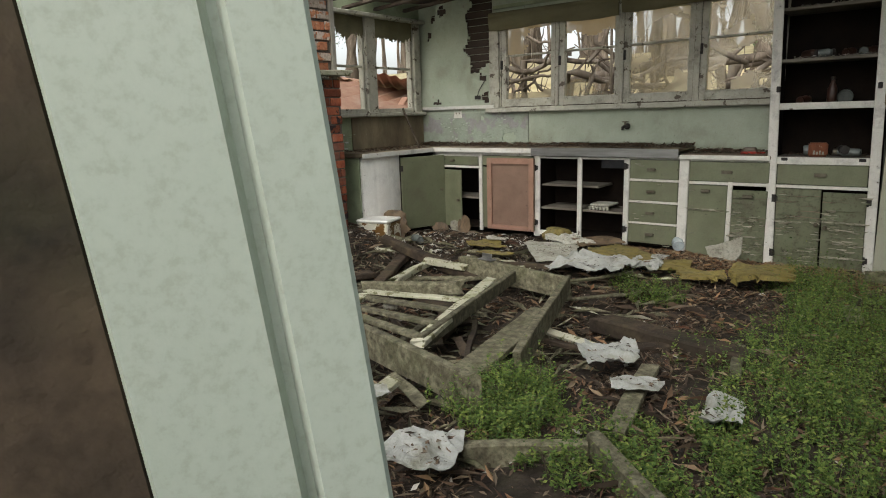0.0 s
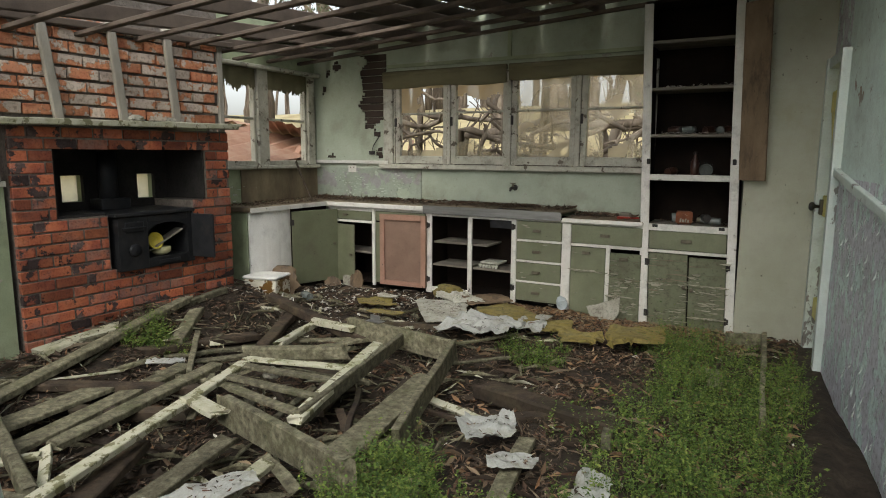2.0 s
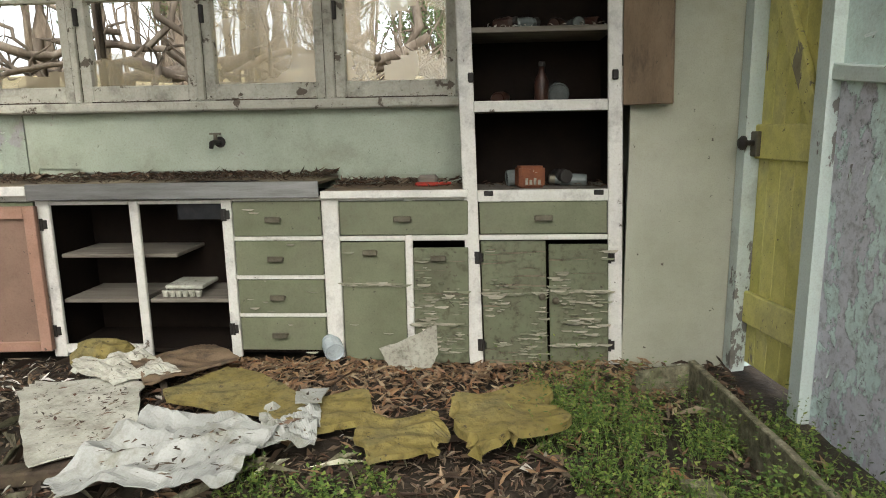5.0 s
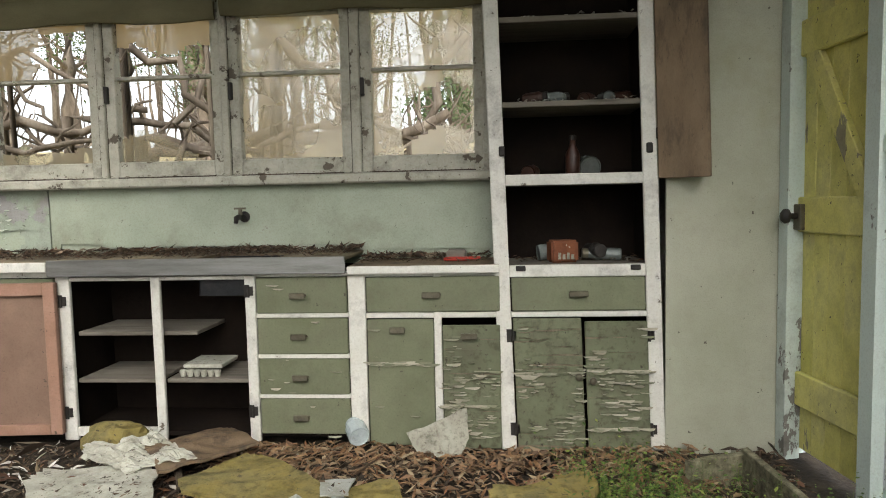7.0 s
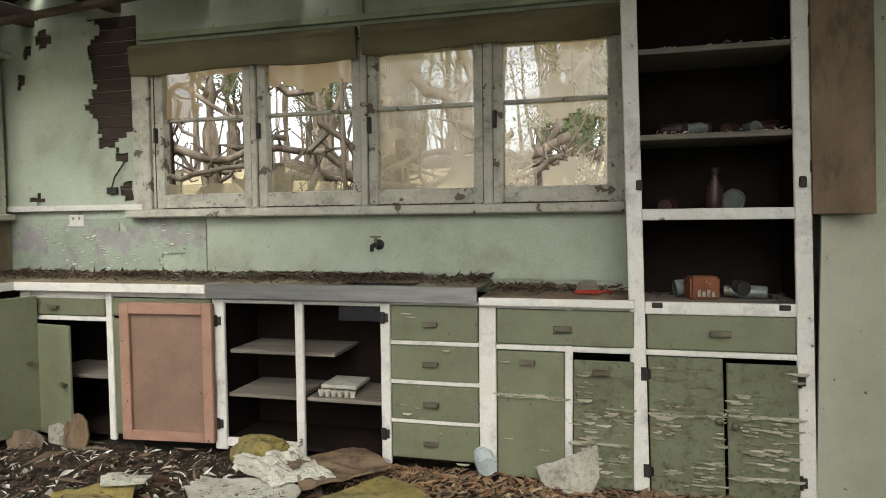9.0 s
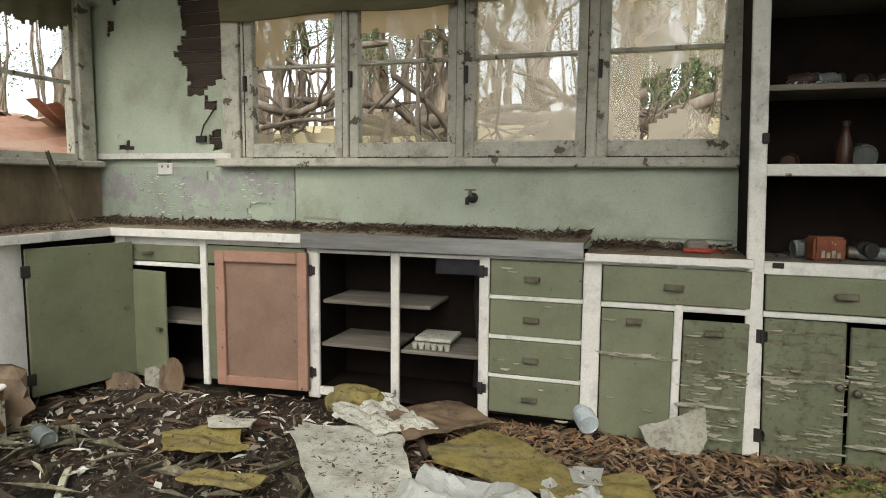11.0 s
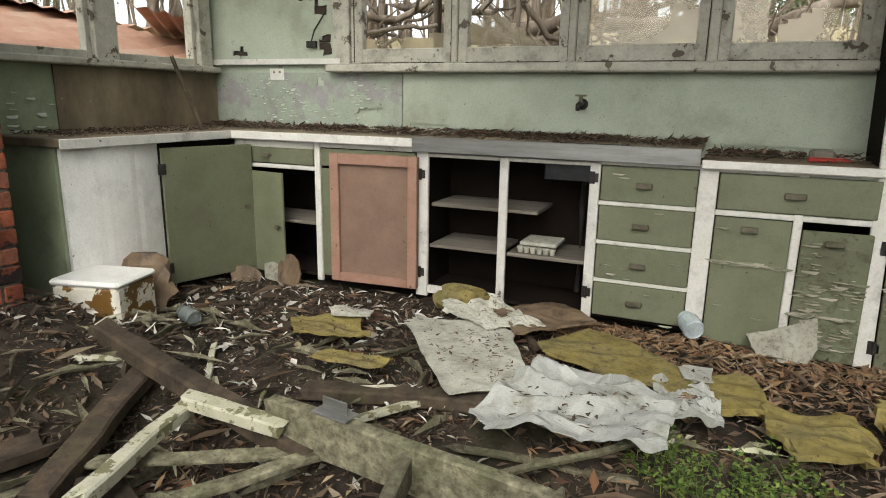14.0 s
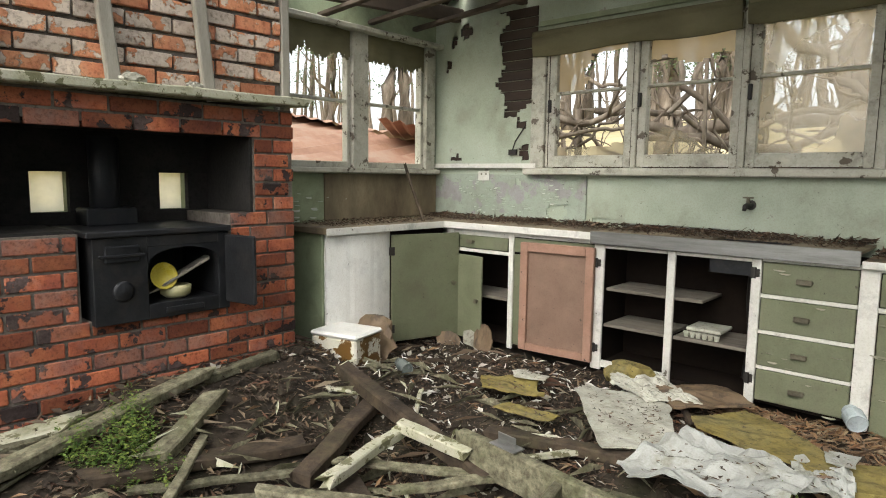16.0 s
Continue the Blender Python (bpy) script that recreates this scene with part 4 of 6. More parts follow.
    for z in (1.4, 2.0):
        part("hinge", block(4.628, 4.645, FY - 0.014, FY - 0.002, z, z + 0.05, 0.002), M_BLACK, up)
    # the cupboard leans a little with the house
    for ob in c.children_recursive:
        for v in ob.data.vertices:
            v.co.x -= 0.03 * (v.co.z - 0.1)


make_cabinets()


# ---- worktops, sink ----
def make_tops():
    bm = bmesh.new()
    box(bm, 0.0, 1.735, -0.447, -0.01, 0.85, 0.895)
    box(bm, 0.0, 0.50, -1.56, -0.447, 0.85, 0.895)
    bevel(bm, 0.006)
    t = thing("worktop", "chipped white-edged worktop covered with dirt", "worktop", (0.8, -0.25, 0.85))
    part("top", bm, M_STAIN, t)
    for a in ((0.5, 1.735, -0.455, -0.447), (0.5, 0.508, -1.565, -0.455)):
        part("edging", block(*a, 0.845, 0.893, 0.003), M_WHITE, t)
    t = thing("worktop", "chipped white-edged worktop with a bare brown top", "worktop", (3.55, -0.25, 0.82))
    part("top", block(3.185, 3.89, -0.432, -0.01, 0.822, 0.852, 0.004), M_PLY, t)
    part("edging", block(3.185, 3.89, -0.442, -0.432, 0.815, 0.853, 0.004), M_WHITE, t)
    s = thing("sink", "dulled stainless steel sink bench full of dirt", "sink", (2.46, -0.2, 0.82))
    part("apron", block(1.735, 3.181, -0.452, -0.444, 0.822, 0.902, 0.003), M_STEEL, s)
    bm = bmesh.new()
    x0, x1, y0, y1 = 2.45, 2.85, -0.38, -0.12
    for b in ((1.735, x0, -0.444, -0.01), (x1, 3.181, -0.444, -0.01), (x0, x1, -0.444, y0), (x0, x1, y1, -0.01)):
        box(bm, *b, 0.885, 0.898)
    part("bench", bm, M_STAIN, s, "dirt-caked draining bench")
    bm = bmesh.new()
    for b in ((x0, x0 + 0.006, y0, y1, 0.72, 0.885), (x1 - 0.006, x1, y0, y1, 0.72, 0.885), (x0, x1, y0, y0 + 0.006, 0.72, 0.885), (x0, x1, y1 - 0.006, y1, 0.72, 0.885), (x0, x1, y0, y1, 0.715, 0.72)):
        box(bm, *b)
    # Basin is pale steel; dimness under the bench is put into its colour.
    part("basin", bm, M_IRON, s, "underside of the steel basin, its dimness put into a dark colour")
    part("upstand", block(1.735, 3.181, -0.012, -0.004, 0.898, 0.935, 0.002), M_STEEL, s)


make_tops()


def make_tap():
    t = thing("tap", "corroded wall tap above the sink", "tap", (2.53, -0.02, 1.06))
    bm = bmesh.new()
    tube(bm, [(2.545, -0.005, 1.085), (2.545, -0.09, 1.085), (2.545, -0.125, 1.08), (2.545, -0.135, 1.055)], [0.013, 0.015, 0.014, 0.011], 10)
    part("spout", bm, M_BLACK, t, smooth=True)
    bm = bmesh.new()
    tube(bm, [(2.545, -0.07, 1.085), (2.545, -0.07, 1.125)], [0.012, 0.01], 8)
    box(bm, 2.515, 2.575, -0.076, -0.064, 1.125, 1.135)
    part("handle", bm, M_METAL, t)
    bm = bmesh.new()
    lathe(bm, [(0.03, 0), (0.028, 0.008), (0.015, 0.012)], (2.545, -0.012, 1.085), Matrix.Rotation(radians(90), 4, "X"), 14)
    part("rose", bm, M_BLACK, t)


make_tap()
o = thing("power_outlet", "cream plastic power outlet", "outlet", (0.53, -0.015, 1.2))
part("plate", block(0.475, 0.585, -0.024, -0.012, 1.20, 1.275, 0.004), M_WHITE, o)
for dx in (-0.025, 0.02):
    part("switch", block(0.53 + dx, 0.545 + dx, -0.028, -0.024, 1.245, 1.262, 0.001), M_RUBBLE, o)


# ---- hearth with cast-iron range ----
FX = 0.747


def make_fireplace():
    ob = thing("fireplace", "red brick fireplace with a sooty alcove and bare upper brickwork", "fireplace", (0.4, -2.82, 0), kind="")
    y0, y1 = -3.66, -1.98
    part("core", block(0.0, FX - 0.012, y0 + 0.01, -3.40, -0.1, 1.56, 0), M_MORTAR, ob, "grey-brown mortar bed")
    part("core", block(0.0, FX - 0.012, -2.22, y1 - 0.01, -0.1, 1.56, 0), M_MORTAR, ob, "grey-brown mortar bed")
    part("core", block(0.0, FX - 0.012, -3.40, -2.22, 1.43, 1.56, 0), M_MORTAR, ob, "grey-brown mortar bed")
    part("core", block(0.0, FX - 0.012, -3.40, -3.06, -0.1, 0.925, 0), M_MORTAR, ob, "grey-brown mortar bed")
    part("core", block(0.0, FX - 0.012, -2.36, -2.22, -0.1, 0.99, 0), M_MORTAR, ob, "grey-brown mortar bed")
    part("core", block(0.0, FX - 0.012, -3.06, -2.36, -0.1, 0.52, 0), M_MORTAR, ob, "grey-brown mortar bed")
    part("core", block(0.0, FX - 0.10, y0 + 0.01, y1 - 0.01, 1.6, 2.6, 0), M_MORTAR, ob, "grey-brown mortar bed")
    part("soot_lining", block(0.003, 0.06, -3.399, -2.221, 1.2035, 1.429, 0), M_SOOT, ob, "soot-blackened alcove lining")
    part("soot_lining", block(0.003, 0.06, -3.399, -2.221, 0.53, 0.998, 0), M_SOOT, ob, "soot-blackened alcove lining")
    part("soot_lining", block(0.003, 0.06, -3.399, -3.103, 0.998, 1.2035, 0), M_SOOT, ob, "soot-blackened alcove lining")
    part("soot_lining", block(0.003, 0.06, -2.937, -2.505, 0.998, 1.2035, 0), M_SOOT, ob, "soot-blackened alcove lining")
    part("soot_lining", block(0.003, 0.06, -2.348, -2.221, 0.998, 1.2035, 0), M_SOOT, ob, "soot-blackened alcove lining")
    part("soot_lining", block(0.06, FX - 0.03, -3.399, -3.385, 0.93, 1.429, 0), M_SOOT, ob, "soot-blackened alcove lining")
    part("soot_lining", block(0.06, FX - 0.03, -2.235, -2.221, 0.995, 1.429, 0), M_SOOT, ob, "soot-blackened alcove lining")
    part("soot_lining", block(0.06, FX - 0.03, -3.385, -2.235, 1.415, 1.429, 0), M_SOOT, ob, "soot-blackened alcove lining")
    part("soot_lining", block(0.06, FX - 0.06, -3.385, -3.06, 0.926, 0.94, 0), M_SOOT, ob, "soot-blackened alcove lining")
    part("glass_block", block(-0.082, -0.068, -3.103, -2.937, 0.998, 1.2035, 0), M_FROST, ob)
    part("glass_block", block(-0.082, -0.068, -2.505, -2.348, 0.998, 1.2035, 0), M_FROST, ob)
    # mantel, studs
    part("mantel_shelf", beam_mesh((FX + 0.03, y0 - 0.13, 1.575), (FX + 0.03, y1 + 0.06, 1.605), 0.20, 0.045, 0, 71, 0.006, 14), M_PALE, ob, "mossy peeling mantel shelf")
    for y, tilt in ((-3.37, 0.04), (-2.91, 0.03), (-2.475, 0.03)):
        part("stud", beam_mesh((FX - 0.03, y + tilt, 1.6), (FX - 0.03, y - tilt, 2.3), 0.05, 0.06, 0, int(y * 100), 0.003), M_STUD, ob, "grey bare wall stud")
    part("stud", beam_mesh((FX - 0.02, -3.74, 1.2), (FX - 0.02, -3.80, 2.3), 0.05, 0.06, 0, 77, 0.003), M_STUD, ob)
    part("stud", beam_mesh((FX - 0.09, -1.99, 0.0), (FX - 0.09, -1.99, 2.35), 0.05, 0.05, 0, 78, 0.003), M_STUD, ob)
    part("top_plate", beam_mesh((FX - 0.03, -4.5, 2.2), (FX - 0.03, -1.9, 2.3), 0.06, 0.05, 0, 79, 0.003), M_ROOFWOOD, ob)
    return ob


fire = make_fireplace()


def make_stove():
    s = thing("range_stove", "black cast-iron range with its oven door hanging open", "stove", (0.5, -2.72, 0.52))
    x = FX + 0.05
    for b in ((0.2, x, -3.05, -2.80, 0.525, 0.94), (0.2, x, -2.43, -2.37, 0.525, 0.94), (0.2, x, -2.80, -2.43, 0.525, 0.60), (0.2, x, -2.80, -2.43, 0.885, 0.94), (0.2, 0.25, -2.80, -2.43, 0.60, 0.885)):
        part("body_panel", block(*b, 0.003), M_IRON, s)
    part("hob", block(0.12, x + 0.025, -3.08, -2.36, 0.942, 0.972, 0.006), M_IRON, s, "ash-grey hob plate")
    bm = bmesh.new()
    pts = [(-2.43 - 0.37 * (0.5 - 0.5 * math.cos(math.pi * i / 10)), 0.80 + 0.075 * math.sin(math.pi * i / 10)) for i in range(11)]
    vs = [bm.verts.new((x + 0.003, y, z)) for y, z in [(-2.80, 0.885), (-2.43, 0.885)] + pts]
    bm.faces.new(vs)
    part("arch_plate", bm, M_IRON, s)
    fd = part("fire_door", block(x, x + 0.018, -3.0, -2.84, 0.82, 0.90, 0.006), M_IRON, s)
    part("handle", block(x + 0.018, x + 0.03, -3.03, -2.82, 0.845, 0.86, 0.003), M_IRON, fd)
    bm = bmesh.new()
    lathe(bm, [(0.05, 0), (0.05, 0.012), (0.035, 0.02), (0.012, 0.024), (0.0, 0.03)], (x, -2.92, 0.68), Matrix.Rotation(radians(90), 4, "Y"), 18)
    part("damper", bm, M_IRON, s, smooth=True)
    part("ash_bar", block(x, x + 0.015, -2.72, -2.52, 0.545, 0.575, 0.004), M_IRON, s)
    m = Matrix.Translation((x, -2.385, 0)) @ Matrix.Rotation(radians(8), 4, "Z")
    d = part("oven_door", block(0.0, 0.30, -0.012, 0.012, 0.56, 0.925, 0.008, m), M_IRON, s)
    part("door_panel", block(0.04, 0.26, 0.012, 0.02, 0.60, 0.88, 0.005, m), M_IRON, d)
    bm = bmesh.new()
    tube(bm, [(0.22, -2.83, 0.97), (0.22, -2.83, 1.43)], [0.075, 0.075], 16)
    part("flue", bm, M_IRON, s, smooth=True)
    part("flue_box", block(0.12, 0.34, -2.95, -2.70, 0.972, 1.06, 0.006), M_IRON, s)
    part("rack", beam_mesh((x - 0.18, -2.72, 0.65), (x - 0.10, -2.46, 0.80), 0.22, 0.012, 0, 12, 0.002), M_SHELF, s, "tilted grey oven tray")
    return s


stove = make_stove()
stove.scale = (0.73, 1.0, 1.0)
stove.location = (0.5 * 0.73, -2.63, 0.505)
bm = bmesh.new()
lathe(bm, [(0.05, 0), (0.075, 0.02), (0.08, 0.06), (0.07, 0.065)], (0.48, -2.53, 0.588))
solo("pot", bm, M_CREAMENAMEL, "cream enamel pot lying in the open oven", "pot", smooth=True)
bm = bmesh.new()
lathe(bm, [(0.03, 0), (0.06, 0.02), (0.07, 0.045), (0.062, 0.045), (0.03, 0.01)], (0.49, -2.61, 0.70), Matrix.Rotation(radians(75), 4, "Y"))
solo("bowl", bm, M_YENAMEL, "bright yellow enamel bowl on edge in the oven", "bowl", smooth=True)


def blob(name, c, r, mat, label, cat, seed, squash=(1, 1, 1), sub=3, amp=0.35, flat=True):
    bm = bmesh.new()
    bmesh.ops.create_icosphere(bm, subdivisions=sub, radius=1.0)
    for v in bm.verts:
        k = 1 + amp * noise.noise(v.co * 1.7 + Vector((seed, 0, 0))) + amp * 0.3 * noise.noise(v.co * 5 + Vector((seed, 3, 0)))
        v.co = Vector((v.co.x * squash[0], v.co.y * squash[1], max(v.co.z, -0.55) * squash[2])) * r * k
        v.co += Vector(c)
    return solo(name, bm, mat, label, cat)


for i, (y, r) in enumerate(((-2.74, 0.035), (-2.44, 0.025))):
    blob("mortar_lump", (0.575, y, 1.665), r, M_RUBBLE, "lump of pale mortar lying on the mantel shelf", "rubble", i, (1.3, 1.6, 0.9))
hook = thing("wall_hook", "rusty iron bracket hanging on the olive wall", "bracket", (0.52, -3.82, 1.0))
bm = bmesh.new()
tube(bm, [(0.515, -3.82, 1.21), (0.52, -3.81, 1.10), (0.535, -3.79, 1.0)], [0.008] * 3, 6)
part("rod", bm, M_BLACK, hook)
part("foot", block(0.505, 0.555, -3.83, -3.75, 0.97, 1.0, 0.005), M_BLACK, hook)


# ---- loose timber over the rotted floor ----
def rest(x, y, lift):
    return (x, y, max(floor_z(x, y), -0.07) + lift)


def board(name, a, b, w, h, mat, label, seed, lift=0.05, roll=0, lift2=None, wear=0.006):
    pa, pb = rest(*a, lift), rest(*b, lift if lift2 is None else lift2)
    return solo(name, beam_mesh(pa, pb, w, h, roll, seed, wear), mat, label, "timber")


def make_timbers():
    # the big floor frame: boards on edge
    f = thing("floor_frame", "grey-green timber frame of boards on edge, pulled from the floor", "timber frame", (2.7, -2.8, 0.0))
    z = 0.05
    for a, b, w, h, sd in (((1.98, -1.97), (2.98, -2.07), 0.05, 0.16, 1), ((2.41, -3.62), (3.44, -3.88), 0.05, 0.17, 2), ((2.97, -2.08), (3.40, -3.45), 0.045, 0.14, 3),
                           ((2.52, -2.04), (2.85, -3.55), 0.04, 0.09, 4)):
        part("joist", beam_mesh((*a, z), (*b, z - 0.02 * (sd % 2)), w, h, 0, sd, 0.005), M_TIMBER, f)
    br = thing("joist_bracket", "grey galvanised angle bracket lying on the frame", "bracket", (2.24, -1.99, 0.13))
    m = Matrix.Translation((2.24, -1.99, 0.132)) @ Matrix.Rotation(radians(-8), 4, "Z")
    part("plate", block(-0.07, 0.07, -0.035, 0.035, 0.0, 0.006, 0.002, m), M_STEEL, br)
    part("flange", block(-0.05, 0.05, -0.003, 0.003, 0.006, 0.05, 0.002, m), M_STEEL, br)
    p = thing("slatted_panel", "broken slatted panel with flaking pale paint", "timber panel", (2.5, -3.3, 0.0))
    part("stile", beam_mesh((1.98, -3.08, 0.07), (2.47, -4.72, 0.03), 0.075, 0.035, 0, 11, 0.004), M_PALE, p)
    part("stile", beam_mesh((2.53, -2.38, 0.09), (2.85, -3.56, 0.06), 0.085, 0.035, 0, 12, 0.004), M_PALE, p)
    for i, (a, b) in enumerate((((1.92, -3.0), (2.68, -2.82)), ((1.93, -3.12), (2.72, -3.05)), ((2.06, -3.30), (2.78, -3.30)), ((2.22, -3.42), (2.84, -3.52)))):
        part("slat", beam_mesh((*a, 0.07), (*b, 0.08), 0.06, 0.022, 0, 20 + i, 0.003), M_TIMBER if i else M_PALE, p)
    part("rail", beam_mesh((2.15, -3.64, 0.07), (2.48, -3.72, 0.07), 0.10, 0.03, 0, 25, 0.003), M_PALE, p)
    g, r, q = "weathered grey floor board lying in rubble", "rotten dark floor joist", "mossy pale-painted board"
    for i, (a, b, w, h, mat, lab, lift) in enumerate((
            ((2.98, -2.42), (3.18, -3.72), 0.17, 0.035, M_TIMBER, g, 0.03), ((1.62, -1.98), (1.76, -2.55), 0.06, 0.05, M_PALE, q, 0.09), ((1.62, -1.99), (2.05, -2.01), 0.07, 0.05, M_PALE, q, 0.12),
            ((1.68, -2.78), (2.30, -2.42), 0.07, 0.09, M_TIMBER, "thick mossy length of timber", 0.08), ((2.95, -3.86), (3.05, -4.5), 0.085, 0.03, M_PALE, q, 0.05),
            ((2.56, -3.74), (2.76, -4.6), 0.11, 0.03, M_TIMBER, g, 0.03), ((0.96, -4.14), (2.30, -4.57), 0.06, 0.08, M_TIMBER, g, 0.06),
            ((1.45, -4.36), (1.38, -3.62), 0.17, 0.03, M_TIMBER, g, 0.05), ((1.76, -4.44), (1.43, -3.12), 0.13, 0.03, M_TIMBER, g, 0.03),
            ((1.93, -4.26), (1.67, -3.06), 0.10, 0.04, M_TIMBER, g, 0.06), ((1.12, -4.16), (0.72, -2.5), 0.10, 0.05, M_TIMBER, g, 0.06),
            ((2.05, -4.72), (2.65, -4.60), 0.04, 0.14, M_TIMBER, g, 0.05), ((0.90, -2.55), (1.15, -2.95), 0.10, 0.06, M_TIMBER, g, 0.05),
            ((0.78, -3.40), (0.66, -2.05), 0.07, 0.05, M_TIMBER, g, 0.03), ((0.62, -3.62), (0.74, -3.12), 0.16, 0.04, M_PALE, "yellowed padded board", 0.03),
            ((3.40, -2.45), (4.33, -2.75), 0.15, 0.10, M_ROT, r, 0.03), ((4.30, -3.0), (4.23, -2.60), 0.05, 0.04, M_TIMBER, g, 0.05),
            ((3.94, -3.10), (4.05, -3.80), 0.085, 0.03, M_TIMBER, g, 0.05), ((0.95, -1.80), (2.15, -2.0), 0.09, 0.08, M_ROT, r, 0.03),
            ((1.85, -1.62), (2.62, -1.50), 0.09, 0.05, M_ROT, "long weathered plank", 0.04), ((1.30, -2.3), (1.10, -3.2), 0.12, 0.05, M_ROT, r, 0.03),
            ((1.2, -1.75), (1.55, -2.5), 0.10, 0.06, M_ROT, r, 0.02), ((2.4, -2.6), (2.65, -3.2), 0.16, 0.05, M_ROT, r, 0.0), ((2.9, -2.5), (3.1, -3.3), 0.12, 0.05, M_ROT, r, 0.0),
            ((1.6, -2.35), (2.6, -2.8), 0.12, 0.04, M_ROT, r, 0.01), ((3.55, -2.9), (4.1, -2.55), 0.1, 0.05, M_ROT, r, 0.02), ((1.0, -3.9), (1.9, -3.3), 0.09, 0.05, M_ROT, r, 0.02),
            ((2.2, -4.0), (2.5, -4.5), 0.12, 0.05, M_ROT, r, 0.02), ((1.5, -3.9), (2.1, -3.6), 0.08, 0.06, M_ROT, r, 0.01), ((4.0, -3.9), (4.5, -4.3), 0.06, 0.12, M_TIMBER, g, 0.04),
            ((3.6, -4.2), (4.0, -3.95), 0.05, 0.10, M_TIMBER, g, 0.03), ((2.35, -0.55), (2.62, -0.95), 0.03, 0.03, M_ROT, "thin dark stick", 0.06))):
        board("floor_board", a, b, w, h, mat, lab, 100 + i, lift)
    rng = random.Random(64)
    for i in range(34):
        x, y = rng.uniform(0.95, 3.3), rng.uniform(-4.7, -1.7)
        t_, L_ = rng.uniform(-0.6, 0.9) + (1.5 if i % 2 else 0.0), rng.uniform(0.25, 0.75)
        a, b = (x, y), (max(0.85, min(3.6, x + math.cos(t_) * L_)), max(-4.9, min(-1.5, y + math.sin(t_) * L_)))
        board("broken_lath", a, b, rng.uniform(0.02, 0.06), rng.uniform(0.012, 0.03), rng.choice((M_TIMBER, M_TIMBER, M_ROT, M_PALE)), "broken strip of timber in the rubble", 300 + i, rng.uniform(0.01, 0.05), rng.uniform(-25, 25), rng.uniform(0.01, 0.07))
    board("edge_board", (4.87, -0.70), (4.95, -2.5), 0.03, 0.17, M_TIMBER, "grey board on edge along the wall", 160, 0.06)
    board("edge_board", (4.62, -0.78), (4.86, -0.71), 0.03, 0.15, M_TIMBER, "short grey board on edge", 161, 0.05)
    board("floor_board", (4.61, -1.56), (4.68, -1.90), 0.09, 0.03, M_TIMBER, "pale board half hidden in weeds", 162, 0.05)
    # poker leaning on the worktop
    s = beam_mesh((0.46, -0.62, 0.86), (0.12, -0.5, 1.32), 0.022, 0.014, 0, 9, 0.003)
    solo("stick", s, M_ROT, "thin stick leaning on the worktop under the side window", "stick")


make_timbers()


# ---- torn sheets, boards and rubbish ----
def sheet(name, corners, mat, label, seed, amp=0.01, lift=0.05, res=22, freq=4.0, thick=0.006, jag=0.02):
    """A sheet between four corners lying over the rubble: stiff and nearly flat, or crumpled into sharp folds."""
    A, B, C, D = (Vector((*c, 0)) for c in corners)
    bm = bmesh.new()
    grid = {}
    for i in range(res + 1):
        for j in range(res + 1):
            u, v = i / res, j / res
            p = A.lerp(B, u).lerp(D.lerp(C, u), v)
            edge = i in (0, res) or j in (0, res)
            if edge:
                p += noise.noise_vector((p.x * 6 + seed, p.y * 6, 0.5)) * jag * 0.9 + noise.noise_vector((p.x * 26 + seed, p.y * 26, 0.5)) * min(jag, 0.02) * 0.3
            r = noise.noise((p.x * freq + seed, p.y * freq, 1.0))
            q = noise.noise((p.x * freq * 0.8 + seed, p.y * freq * 2.4, 5.0))
            fold = (1 - abs(r) * 2.2) * 0.6 + (1 - abs(q) * 2.4) * 0.5
            if amp > 0.03:
                fold += 0.3 * abs(noise.noise((p.x * freq * 4 + seed, p.y * freq * 3, 2.0))) + 0.12 * noise.noise((p.x * freq * 9, p.y * freq * 9 + seed, 3.0))
            z = max(floor_z(p.x, p.y), -0.06) * 0.4 + lift + amp * fold
            grid[i, j] = bm.verts.new((p.x, p.y, z))
    for i in range(res):
        for j in range(res):
            u, v = (i + 0.5) / res, (j + 0.5) / res
            if i + j > 0.12 * res * (1 + noise.noise((seed, 0, 0))) and i - j < res * (0.9 + 0.1 * noise.noise((seed, 4, 0))):
                bm.faces.new((grid[i, j], grid[i + 1, j], grid[i + 1, j + 1], grid[i, j + 1]))
    for v_ in [w for w in bm.verts if not w.link_faces]:
        bm.verts.remove(v_)
    ob = solo(name, bm, mat, label, "sheet")
    m = ob.modifiers.new("thickness", "SOLIDIFY")
    m.thickness = thick
    SHEETS.append((corners, seed, amp, lift, freq, ob))


SHEETS = []
sheet("vinyl_sheet", [(1.89, -0.87), (2.43, -0.79), (2.71, -1.40), (2.45, -1.57)], M_VINYL, "torn pale vinyl floor sheet with faded print", 3.0, 0.012, 0.06)
sheet("vinyl_sheet", [(2.02, -0.74), (2.16, -0.40), (2.60, -0.80), (2.36, -0.90)], M_VINYL, "creased grey-white vinyl scrap", 7.0, 0.045, 0.06, freq=7.0)
sheet("fibreboard_sheet", [(2.59, -1.05), (2.81, -0.69), (3.27, -1.06), (3.25, -1.29)], M_FOAM, "mossy yellow-brown fibreboard sheet", 5.0, 0.012, 0.075, thick=0.014)
sheet("fibreboard_sheet", [(3.26, -1.00), (3.48, -0.90), (3.54, -1.22), (3.32, -1.30)], M_FOAM, "broken piece of yellow fibreboard", 9.0, 0.015, 0.04, thick=0.015, jag=0.09)
